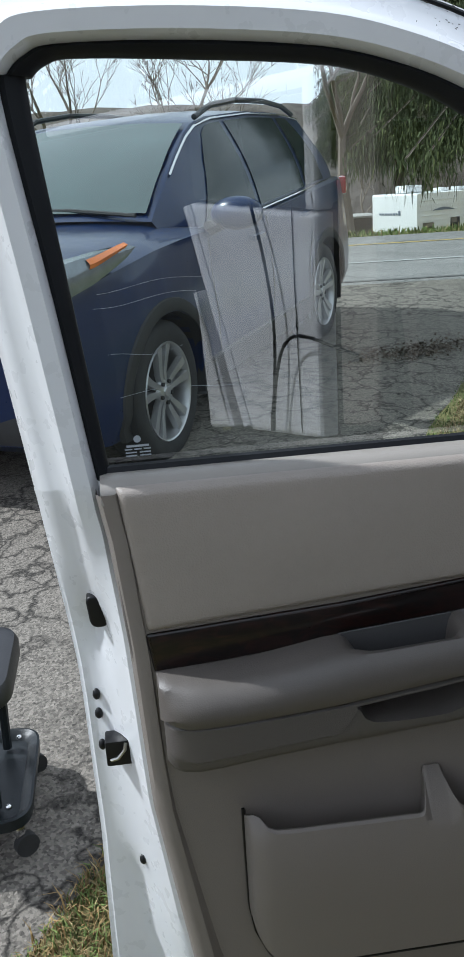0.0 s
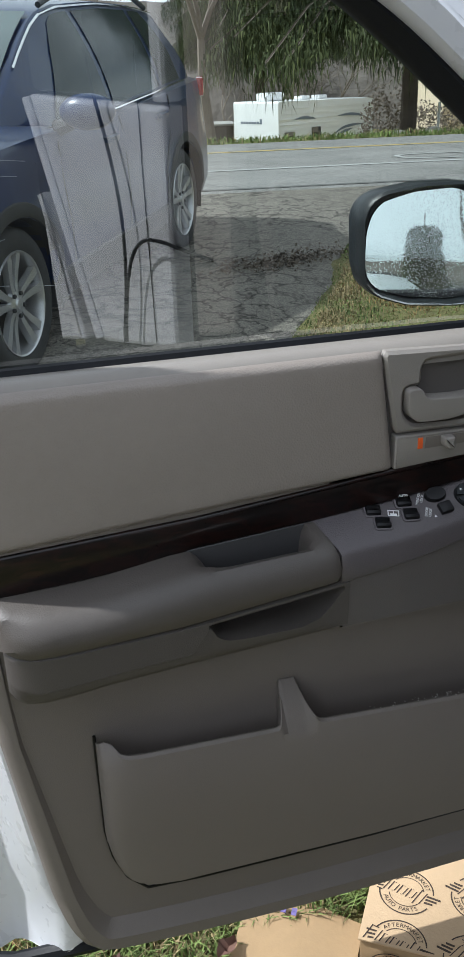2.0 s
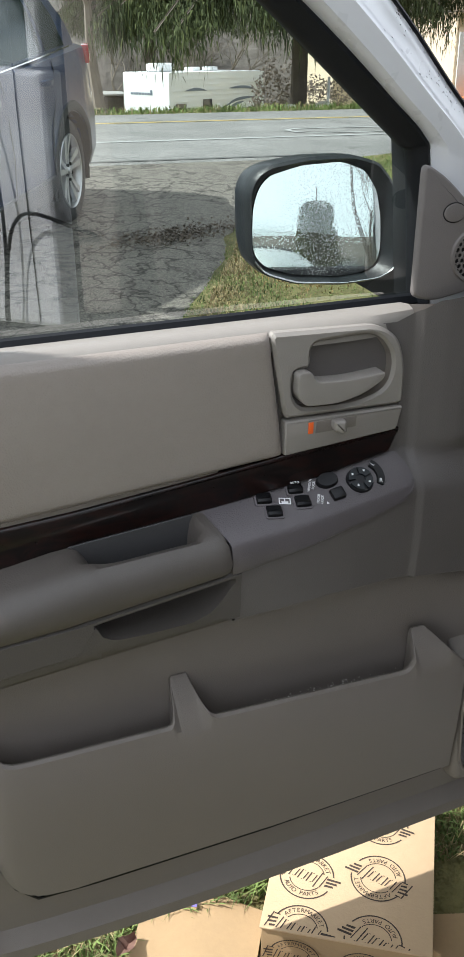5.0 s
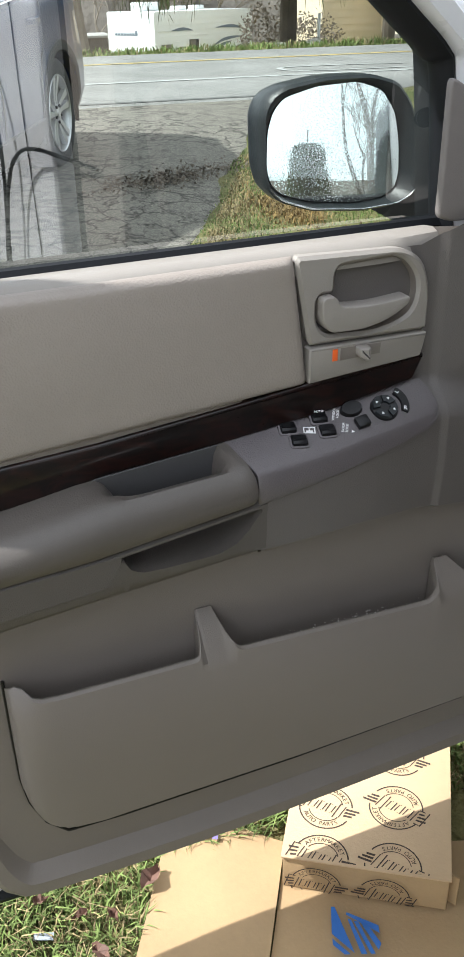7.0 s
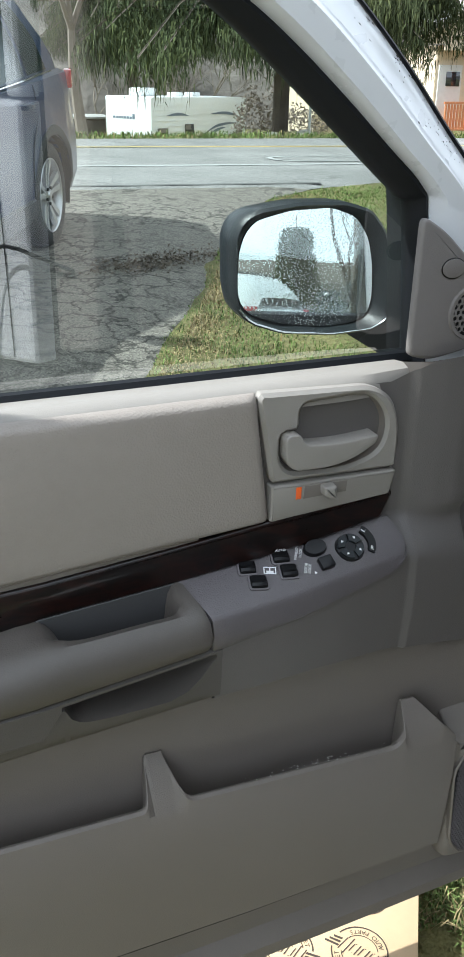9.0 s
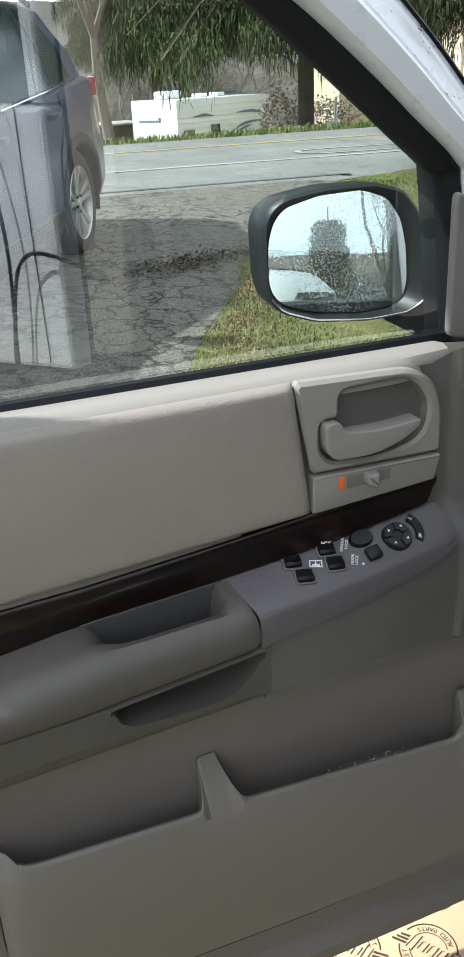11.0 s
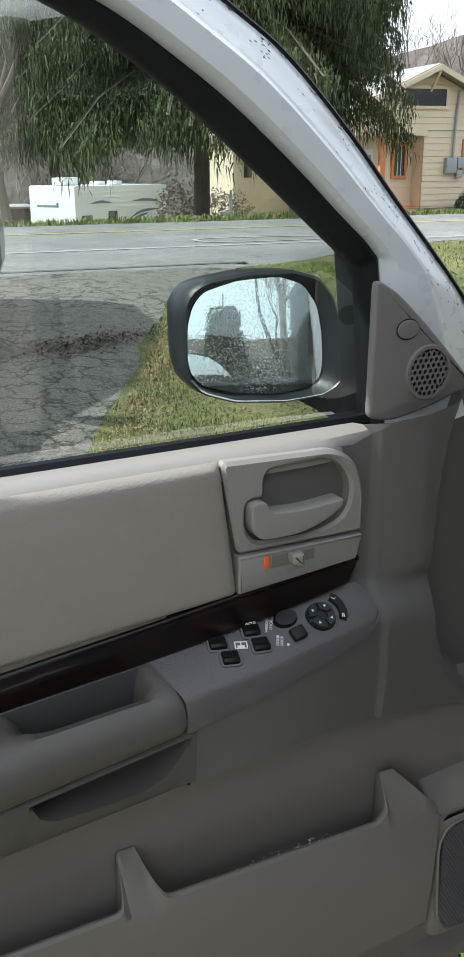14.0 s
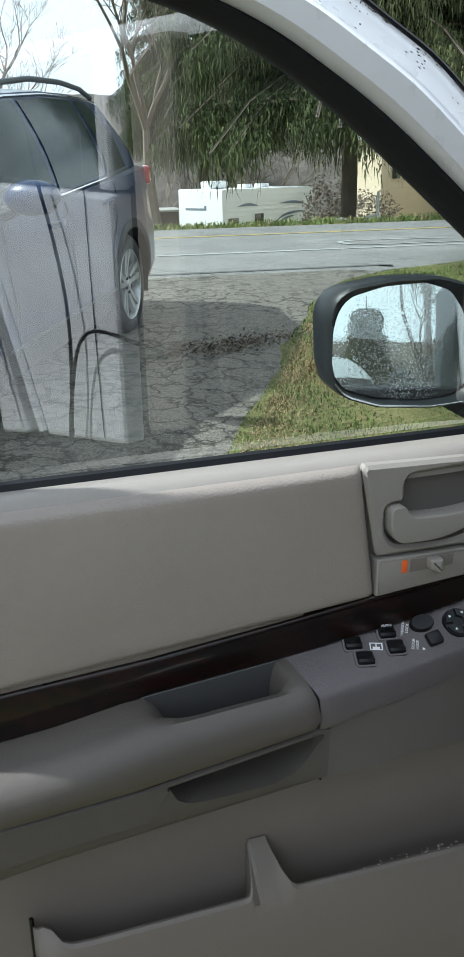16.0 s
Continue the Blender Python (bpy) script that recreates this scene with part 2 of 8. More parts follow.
M = {
    "white_paint": material("white car paint", (0.64, 0.648, 0.662), 0.28, vary=0.03, scale=3, coat=0.6),
    "trim": material("warm grey moulded plastic", (0.160, 0.140, 0.122), 0.52, vary=0.06, scale=5, bump=0.0005, bump_scale=900),
    "pad": material("grey grained vinyl", (0.258, 0.227, 0.200), 0.46, vary=0.06, scale=6, bump=0.00045, bump_scale=520, bump_kind="leather"),
    "sill": material("pale grey sill plastic", (0.255, 0.235, 0.212), 0.42, vary=0.05, scale=5, bump=0.0004, bump_scale=800),
    "arm": material("taupe padded vinyl", (0.076, 0.066, 0.058), 0.46, vary=0.08, scale=7, bump=0.00022, bump_scale=600, bump_kind="leather"),
    # lighter copy of arm_low: skylight on the upper front is put into its colour
    "moulding": material("grey moulded plastic lightened for skylight", (0.104, 0.094, 0.088), 0.5, vary=0.06, scale=6, bump=0.0004, bump_scale=700),
    "arm_low": material("dark taupe plastic", (0.068, 0.060, 0.054), 0.5, vary=0.08, scale=6, bump=0.0005, bump_scale=700),
    "cup": material("dark grey plastic lining", (0.045, 0.044, 0.045), 0.55, vary=0.1, scale=9, bump=0.0004, bump_scale=600),
    "switch_plate": material("violet grey soft-touch plastic", (0.098, 0.087, 0.091), 0.42, vary=0.08, scale=7, bump=0.0006, bump_scale=500),
    "sail": material("grey corner plastic", (0.165, 0.15, 0.142), 0.48, vary=0.06, scale=7, bump=0.0005, bump_scale=700),
    "grime": material("dark dried grime", (0.05, 0.045, 0.038), 0.9, vary=0.4, scale=60),
    "dust": material("pale dust and crumbs", (0.5, 0.48, 0.44), 0.9, vary=0.2, scale=60),
    "black": material("black plastic", (0.009, 0.009, 0.010), 0.34, vary=0.2, scale=20, spec=0.25),
    "rubber": material("black rubber seal", (0.007, 0.008, 0.010), 0.5, vary=0.25, scale=14, spec=0.2),
    "satin_black": material("satin black plastic housing", (0.012, 0.015, 0.017), 0.36, spec=0.3, vary=0.2, scale=10, bump=0.0004, bump_scale=300),
    "print": material("white print", (0.75, 0.75, 0.75), 0.6, vary=0.05),
    "orange": material("orange plastic marker", (0.8, 0.13, 0.02), 0.45, vary=0.05),
    "chrome": material("bright metal", (0.75, 0.75, 0.76), 0.12, metal=1.0, vary=0.05, scale=20),
    "steel": material("dull zinc metal", (0.42, 0.41, 0.38), 0.35, metal=1.0, vary=0.2, scale=40),
    "alloy": material("silver painted alloy", (0.46, 0.46, 0.47), 0.3, metal=0.7, vary=0.08, scale=15, coat=0.3),
    "tyre": material("worn black tyre rubber", (0.022, 0.022, 0.022), 0.8, vary=0.3, scale=20, bump=0.001, bump_scale=120),
    "blue_paint": material("deep blue metallic paint", (0.002, 0.013, 0.058), 0.30, metal=0.0, vary=0.15, scale=2.5, coat=0.5, spec=0.3),
    "clad": material("matt black cladding", (0.02, 0.02, 0.021), 0.65, vary=0.2, scale=12, bump=0.0005, bump_scale=200),
    "car_glass": material("dark car glass", (0.010, 0.016, 0.016), 0.13, vary=0.1, scale=2, spec=0.45),
    "screen_glass": material("greenish windscreen", (0.03, 0.055, 0.052), 0.06, vary=0.3, scale=2, coat=1.0, spec=0.8),
    "amber": material("amber lens", (0.75, 0.2, 0.03), 0.15, vary=0.05, coat=1.0),
    "red_lens": material("red lens", (0.35, 0.012, 0.015), 0.15, vary=0.1, coat=1.0),
    "lamp_lens": material("clear lamp lens", (0.20, 0.22, 0.24), 0.10, metal=0.5, vary=0.2, scale=25, coat=1.0),
    "card": material("tan corrugated cardboard", (0.345, 0.235, 0.122), 0.85, vary=0.1, scale=6, bump=0.0006, bump_scale=180),
    "card_pale": material("pale cardboard", (0.46, 0.33, 0.195), 0.8, vary=0.06, scale=5, bump=0.0004, bump_scale=200),
    "card_print": material("dark brown print", (0.045, 0.03, 0.02), 0.8, vary=0.1),
    "blue_print": material("blue print", (0.03, 0.13, 0.42), 0.8, vary=0.1, scale=30),
    "violet_print": material("violet ink", (0.16, 0.13, 0.33), 0.8, vary=0.1),
    "grass_blade": material("grass blades", (0.105, 0.152, 0.044), 0.8, spec=0.2, vary=0.3, scale=1.2, tint=(0.15, 0.2, 0.06), random_tint=0.45),
    "straw": material("dry grass", (0.27, 0.21, 0.1), 0.75, vary=0.25, scale=2, random_tint=0.4),
    "dead_leaf": material("brown red dead leaf", (0.13, 0.068, 0.048), 0.7, vary=0.3, scale=30),
    "bark": material("grey brown bark", (0.13, 0.105, 0.085), 0.9, vary=0.3, scale=3, bump=0.01, bump_scale=12),
    "twig": material("pale bare twigs", (0.17, 0.14, 0.115), 0.9, vary=0.2, scale=2),
    "needles": material("dark evergreen needles", (0.040, 0.060, 0.032), 0.9, spec=0.15, vary=0.4, scale=0.5, tint=(0.072, 0.084, 0.04), random_tint=0.45),
    "needles_dry": material("dull olive hanging needles", (0.085, 0.098, 0.040), 0.9, spec=0.15, vary=0.3, scale=0.5, random_tint=0.4),
    "hedge": material("dark clipped shrub", (0.025, 0.045, 0.018), 0.75, vary=0.4, scale=3, random_tint=0.4),
    "hedge_dry": material("bare olive brown hedge", (0.075, 0.07, 0.045), 0.85, vary=0.4, scale=3, random_tint=0.4),
    "wood_hill": material("leafless wooded hillside", (0.095, 0.082, 0.074), 1.0, vary=0.35, scale=0.05, tint=(0.14, 0.125, 0.112), bump=1.5, bump_scale=0.25, spec=0.0),
    "siding": material("cream painted siding", (0.68, 0.57, 0.42), 0.75, vary=0.06, scale=1.5, bump=0.001, bump_scale=30),
    "orange_trim": material("orange painted wood", (0.55, 0.22, 0.09), 0.6, vary=0.1, scale=4),
    "shingle": material("grey shingles", (0.33, 0.32, 0.3), 0.9, vary=0.15, scale=6, bump=0.006, bump_scale=14),
    "brick": material("red brick", (0.28, 0.09, 0.06), 0.85, vary=0.2, scale=9),
    "dark_pane": material("dark window glass", (0.02, 0.026, 0.035), 0.08, vary=0.2, coat=1.0),
    "white_trim": material("white painted trim", (0.7, 0.7, 0.68), 0.5, vary=0.05),
    "grey_box": material("grey painted metal", (0.3, 0.33, 0.36), 0.5, vary=0.08),
    "trailer_white": material("white ribbed trailer skin", (0.78, 0.79, 0.8), 0.4, vary=0.04, scale=2),
    "decal": material("grey blue decal", (0.16, 0.19, 0.24), 0.5, vary=0.1),
    "shed": material("weathered dark boards", (0.09, 0.075, 0.06), 0.9, vary=0.3, scale=2),
    "line_white": material("worn white road paint", (0.31, 0.31, 0.30), 0.8, vary=0.3, scale=5),
    "line_yellow": material("worn yellow road paint", (0.38, 0.29, 0.09), 0.8, vary=0.3, scale=5),
    "litter": material("dark earth and leaf litter", (0.1, 0.08, 0.06), 0.95, vary=0.4, scale=8, bump=0.01, bump_scale=40),
    "seat_vinyl": material("black seat vinyl", (0.014, 0.014, 0.016), 0.4, vary=0.2, scale=15),
    "blue_plastic": material("blue plastic", (0.04, 0.3, 0.6), 0.4, vary=0.1),
    "seam": material("old tar seam", (0.09, 0.088, 0.085), 0.9, vary=0.3, scale=3),
    "rust_grass": material("rusty dead grass", (0.24, 0.16, 0.06), 0.8, vary=0.3, scale=3, random_tint=0.4),
    "rock": material("pale field stone", (0.36, 0.34, 0.3), 0.9, vary=0.25, scale=5, bump=0.01, bump_scale=12),
    "driveway": asphalt_material("old cracked driveway asphalt", (0.20, 0.180, 0.154), (0.125, 0.114, 0.098), 6.5, 0.085, 0.80),
    "road": asphalt_material("grey road asphalt", (0.225, 0.22, 0.208), (0.185, 0.18, 0.172), 0.6, 0.012, 0.35),
    "pane": glass_material("clear side window", tint=(0.92, 1.0, 0.955)),
}


def soil_material():
    m = material("grass and soil", (0.105, 0.112, 0.040), 0.9, vary=0.4, scale=0.9, tint=(0.165, 0.145, 0.062), bump=0.03, bump_scale=40, spec=0.2)
    return m


M["soil"] = soil_material()


def burl_material():
    m = material("dark glossy burl veneer", (0.02, 0.008, 0.006), 0.3, vary=0.5, scale=10, coat=0.25, spec=0.3)
    nt = m.node_tree
    n, l = nt.nodes, nt.links
    w = n.new("ShaderNodeTexNoise")
    w.inputs["Scale"].default_value, w.inputs["Detail"].default_value, w.inputs["Distortion"].default_value = 38, 6, 2.2
    mp = n.new("ShaderNodeMapping")
    mp.inputs["Scale"].default_value = (0.6, 1, 1.6)
    l.new(n["Texture Coordinate"].outputs["Object"], mp.inputs["Vector"])
    l.new(mp.outputs["Vector"], w.inputs["Vector"])
    r = n.new("ShaderNodeValToRGB")
    r.color_ramp.elements[0].position, r.color_ramp.elements[1].position = 0.42, 0.72
    r.color_ramp.elements[0].color, r.color_ramp.elements[1].color = (0.005, 0.0035, 0.0035, 1), (0.020, 0.0075, 0.006, 1)
    l.new(w.outputs["Fac"], r.inputs["Fac"])
    l.new(r.outputs["Color"], n["Principled BSDF"].inputs["Base Color"])
    return m


M["burl"] = burl_material()


def mirror_material():
    m = bpy.data.materials.new("mirror with dried drops")
    m.use_nodes = True
    n, l = m.node_tree.nodes, m.node_tree.links
    b = n["Principled BSDF"]
    b.inputs["Metallic"].default_value = 1.0
    b.inputs["Base Color"].default_value = (0.9, 0.92, 0.93, 1)
    co, v, r, big, mul = n.new("ShaderNodeTexCoord"), n.new("ShaderNodeTexVoronoi"), n.new("ShaderNodeMapRange"), n.new("ShaderNodeTexNoise"), n.new("ShaderNodeMath")
    v.inputs["Scale"].default_value = 330
    big.inputs["Scale"].default_value = 14
    l.new(co.outputs["Object"], v.inputs["Vector"])
    l.new(co.outputs["Object"], big.inputs["Vector"])
    r.inputs["From Min"].default_value, r.inputs["From Max"].default_value = 0.18, 0.4
    r.inputs["To Min"].default_value, r.inputs["To Max"].default_value = 0.22, 0.0
    l.new(v.outputs["Distance"], r.inputs["Value"])
    mul.operation = "MULTIPLY"
    l.new(r.outputs["Result"], mul.inputs[0])
    l.new(big.outputs["Fac"], mul.inputs[1])
    l.new(mul.outputs[0], b.inputs["Roughness"])
    bn = n.new("ShaderNodeBump")
    bn.inputs["Strength"].default_value, bn.inputs["Distance"].default_value = 0.12, 0.0003
    l.new(mul.outputs[0], bn.inputs["Height"])
    l.new(bn.outputs["Normal"], b.inputs["Normal"])
    spot, many, gate = n.new("ShaderNodeTexVoronoi"), n.new("ShaderNodeTexNoise"), n.new("ShaderNodeMapRange")
    spot.inputs["Scale"].default_value, many.inputs["Scale"].default_value = 420, 9
    l.new(co.outputs["Object"], spot.inputs["Vector"])
    l.new(co.outputs["Object"], many.inputs["Vector"])
    gate.inputs["From Min"].default_value, gate.inputs["From Max"].default_value = 0.12, 0.42
    gate.inputs["To Min"].default_value, gate.inputs["To Max"].default_value = 0.75, 0.0
    l.new(spot.outputs["Distance"], gate.inputs["Value"])
    dense_, keep = n.new("ShaderNodeMapRange"), n.new("ShaderNodeMath")
    dense_.inputs["From Min"].default_value, dense_.inputs["From Max"].default_value = 0.36, 0.6
    l.new(many.outputs["Fac"], dense_.inputs["Value"])
    keep.operation = "MULTIPLY"
    l.new(gate.outputs["Result"], keep.inputs[0])
    l.new(dense_.outputs["Result"], keep.inputs[1])
    inv = n.new("ShaderNodeMath")
    inv.operation = "SUBTRACT"
    inv.inputs[0].default_value = 1.0
    l.new(keep.outputs[0], inv.inputs[1])
    l.new(inv.outputs[0], b.inputs["Metallic"])
    return m


M["mirror"] = mirror_material()


# ---- mesh helpers ----
def finish(name, bm, mat, parent=None, smooth=True, label=""):
    bmesh.ops.recalc_face_normals(bm, faces=bm.faces)
    me = bpy.data.meshes.new(name)
    bm.to_mesh(me)
    bm.free()
    me.materials.append(M[mat])
    if smooth:
        for p in me.polygons:
            p.use_smooth = True
        me.set_sharp_from_angle(angle=radians(38))
    ob = new(name, me)
    if parent:
        ob.parent = parent
    if label:
        ob["label"] = label
    return ob


def part(name, bm, mat, parent, label=""):
    return finish(name, bm, mat, parent, True, label)


def thing(name, m, label, category, group="", kind=""):
    ob = new(name)
    ob.matrix_world = m
    ob.empty_display_size = 0.1
    return tagged(ob, label, category, group, kind)


def lerp(table, x):
    """Piecewise linear value of a table of (x, value)."""
    if x <= table[0][0]:
        return table[0][1]
    for (a, p), (b, q) in zip(table, table[1:]):
        if x <= b:
            return p + (q - p) * (x - a) / (b - a)
    return table[-1][1]


def block(bm, size, at, bevel=0.0, rot=None, seg=2):
    r = bmesh.ops.create_cube(bm, size=1)
    vs = r["verts"]
    m = Matrix.Translation(at) @ (rot if rot else Matrix()) @ Matrix.Diagonal((*size, 1))
    bmesh.ops.transform(bm, matrix=m, verts=vs)
    if bevel:
        es = list({e for v in vs for e in v.link_edges})
        bmesh.ops.bevel(bm, geom=es, offset=bevel, segments=seg, affect="EDGES", profile=0.6)
    return bm


def loft(bm, rings, closed=True, caps=(False, False)):
    rows = [[bm.verts.new(p) for p in ring] for ring in rings]
    for a, b in zip(rows, rows[1:]):
        k = len(a)
        for i in range(k if closed else k - 1):
            j = (i + 1) % k
            bm.faces.new((a[i], a[j], b[j], b[i]))
    if caps[0]:
        bm.faces.new(rows[0][::-1])
    if caps[1]:
        bm.faces.new(rows[-1])
    return rows


def tube(bm, pts, radius, sides=8, ends=True):
    pts = [Vector(p) for p in pts]
    rings = []
    side = None
    for i, p in enumerate(pts):
        t = (pts[min(i + 1, len(pts) - 1)] - pts[max(i - 1, 0)]).normalized()
        if side is None:
            side = t.orthogonal().normalized()
        side = (side - t * side.dot(t)).normalized()
        up = t.cross(side)
        r = radius[i] if isinstance(radius, (list, tuple)) else radius
        rings.append([p + side * (r * math.cos(2 * math.pi * k / sides)) + up * (r * math.sin(2 * math.pi * k / sides)) for k in range(sides)])
    loft(bm, rings, True, (ends, ends))
    return bm


def rounded(outline, radius, seg=5):
    """The corners of a closed outline of 2D points rounded off."""
    out = []
    k = len(outline)
    for i in range(k):
        a, b, c = Vector(outline[i - 1]), Vector(outline[i]), Vector(outline[(i + 1) % k])
        r = radius[i] if isinstance(radius, (list, tuple)) else radius
        r = min(r, (a - b).length * 0.48, (c - b).length * 0.48)
        p, q = b + (a - b).normalized() * r, b + (c - b).normalized() * r
        for s in range(seg + 1):
            f = s / seg
            out.append(tuple(p * (1 - f) ** 2 + b * 2 * f * (1 - f) + q * f * f))
    return out


def inset(outline, d):
    """A closed outline moved inwards by about d."""
    k = len(outline)
    area = sum(outline[i][0] * outline[(i + 1) % k][1] - outline[(i + 1) % k][0] * outline[i][1] for i in range(k))
    sgn = 1 if area > 0 else -1
    out = []
    for i in range(k):
        a, b, c = Vector(outline[i - 1]), Vector(outline[i]), Vector(outline[(i + 1) % k])
        t = (c - a)
        if t.length < 1e-9:
            out.append(tuple(b))
            continue
        t.normalize()
        out.append((b.x - sgn * t.y * d, b.y + sgn * t.x * d))
    return out


def slab(bm, outline, w0, w1, soft=0.006, steps=3, back=True, face=None):
    """A plate on the door: an outline of (u, z), from depth w0 to its rounded face at depth w1. Depth counts towards the room."""
    rings = [[(u, -w0, z) for u, z in outline], [(u, -(w1 - soft), z) for u, z in outline]]
    for s in range(1, steps + 1):
        a = math.pi / 2 * s / steps
        o = inset(outline, soft * (1 - math.cos(a)))
        rings.append([(u, -(w1 - soft + soft * math.sin(a)), z) for u, z in o])
    loft(bm, rings, True, (back, True))
    return bm


def ring_plate(bm, outer, inner, w0, w1, soft=0.004):
    """A plate with one hole; outer and inner have the same number of points."""
    oi, ii = inset(outer, soft), inset(inner, -soft)
    rings = [[(u, -w0, z) for u, z in outer], [(u, -(w1 - soft), z) for u, z in outer], [(u, -w1, z) for u, z in oi],
             [(u, -w1, z) for u, z in ii], [(u, -(w1 - soft), z) for u, z in inner], [(u, -w0, z) for u, z in inner]]
    loft(bm, rings, True)
    return bm


def resample(pts, count, closed=False):
    pts = [Vector(p) for p in pts]
    if closed:
        pts = pts + [pts[0]]
    acc = [0.0]
    for a, b in zip(pts, pts[1:]):
        acc.append(acc[-1] + (b - a).length)
    out, total = [], acc[-1]
    for i in range(count):
        d = total * i / (count if closed else count - 1)
        j = 0
        while j < len(pts) - 2 and acc[j + 1] < d:
            j += 1
        f = (d - acc[j]) / max(1e-9, acc[j + 1] - acc[j])
        out.append(pts[j].lerp(pts[j + 1], min(1.0, max(0.0, f))))
    return out


def smooth_line(pts, count):
    """A smooth curve through points (Catmull-Rom), resampled evenly."""
    p = [Vector(q) for q in pts]
    p = [p[0] * 2 - p[1]] + p + [p[-1] * 2 - p[-2]]
    out = []
    for i in range(1, len(p) - 2):
        for s in range(8):
            t = s / 8
            a, b, c, d = p[i - 1], p[i], p[i + 1], p[i + 2]
            out.append(0.5 * ((2 * b) + (c - a) * t + (2 * a - 5 * b + 4 * c - d) * t * t + (3 * b - a - 3 * c + d) * t ** 3))
    out.append(p[-2])
    return resample(out, count)


def mesh_from(name, verts, faces, mat, parent=None, smooth=False):
    me = bpy.data.meshes.new(name)
    me.from_pydata([tuple(v) for v in verts], [], faces)
    me.update()
    me.materials.append(M[mat])
    if smooth:
        for p in me.polygons:
            p.use_smooth = True
    ob = new(name, me)
    if parent:
        ob.parent = parent
    return ob


def text_part(name, words, size, m, mat, parent, thick=0.0003):
    cu = bpy.data.curves.new(name, "FONT")
    cu.body, cu.size, cu.extrude, cu.align_x, cu.align_y = words, size, thick, "CENTER", "CENTER"
    tmp = bpy.data.objects.new("tmp", cu)
    me = bpy.data.meshes.new_from_object(tmp)
    bpy.data.objects.remove(tmp)
    me.materials.clear()
    me.materials.append(M[mat])
    ob = new(name, me)
    ob.parent = parent
    ob.matrix_local = m
    return ob


# ---- ground, road, distance ----
PROFILE = [(-60, 2.4), (-9, 0.36), (-4, -0.12), (-3, -0.13), (8.9, 0.584), (9.6, 0.61), (14.8, 0.62), (15.4, 0.66), (16.2, 0.55), (22, -0.15), (30, -0.1), (40, -2.0), (70, -2.2), (160, 2.0)]


def height(x, y):
    h = lerp(PROFILE, y)
    if y > 22:
        h += max(0.0, min(1.0, (14 - x) / 6)) * -0.25
    return h


def edge_x(y):
    """Where the driveway's asphalt gives way to grass."""
    return lerp([(-6, -4.45), (1.75, -0.36), (3.0, 0.17), (4.2, 0.78), (5.0, 1.13), (6.2, 1.60), (7.0, 1.94), (7.6, 2.2), (8.0, 2.42), (8.5, 2.78), (8.9, 3.3)], y)


def sheet(name, xs, ys, lift, mat, label, rough=0.0):
    verts = [(x, y, height(x, y) + lift + (noise.noise((x * 1.7, y * 1.7, 3)) * rough)) for y in ys for x in xs]
    k = len(xs)
    faces = [(j * k + i, j * k + i + 1, (j + 1) * k + i + 1, (j + 1) * k + i) for j in range(len(ys) - 1) for i in range(k - 1)]
    return tagged(mesh_from(name, verts, faces, mat, smooth=True), label, "ground", kind="structure")


def steps(a, b, n):
    return [a + (b - a) * i / n for i in range(n + 1)]


ground = sheet("ground", steps(-400, -40, 12)[:-1] + steps(-40, -8, 16)[:-1] + steps(-8, 12, 60)[:-1] + steps(12, 60, 24)[:-1] + steps(60, 400, 12),
               steps(-400, -20, 12)[:-1] + steps(-20, -3, 17)[:-1] + steps(-3, 20, 92)[:-1] + steps(20, 60, 40)[:-1] + steps(60, 500, 16), 0.0, "soil", "patchy green and straw lawn sloping up to the road", 0.012)

drive_rows = steps(-6, 8.9, 60)
dv, df = [], []
for j, y in enumerate(drive_rows):
    right = edge_x(y) + 0.07 * noise.noise((0, y * 2.2, 7)) + 0.03 * noise.noise((0, y * 9, 2))
    for i in range(25):
        x = -14 + (right + 14) * (i / 24) ** 0.6
        dv.append((x, y, height(x, y) + 0.024 - (0.022 if i == 24 else 0.0)))
for j in range(len(drive_rows) - 1):
    for i in range(24):
        df.append((j * 25 + i, j * 25 + i + 1, (j + 1) * 25 + i + 1, (j + 1) * 25 + i))
driveway = tagged(mesh_from("driveway", dv, df, "driveway", smooth=True), "old grey asphalt driveway full of cracks", "driveway", kind="structure")
rv, rf = [], []
road_xs = steps(-120, 0, 30)[:-1] + steps(0, 10, 40)[:-1] + steps(10, 160, 40)
for x in road_xs:
    near_y = lerp([(3.2, 8.86), (4.2, 9.24), (5.2, 9.95), (5.9, 10.3), (6.8, 10.5)], x)
    for f in (0.0, 0.02, 0.1, 0.25, 0.4, 0.55, 0.7, 0.85, 1.0):
        y = near_y + (14.8 - near_y) * f
        rv.append((x, y, height(x, y) + (0.034 if f else 0.004)))
for i in range(len(road_xs) - 1):
    for j in range(8):
        rf.append((i * 9 + j, (i + 1) * 9 + j, (i + 1) * 9 + j + 1, i * 9 + j + 1))
tagged(mesh_from("road", rv, rf, "road", smooth=True), "two-lane grey asphalt road with worn lines", "road", kind="structure")
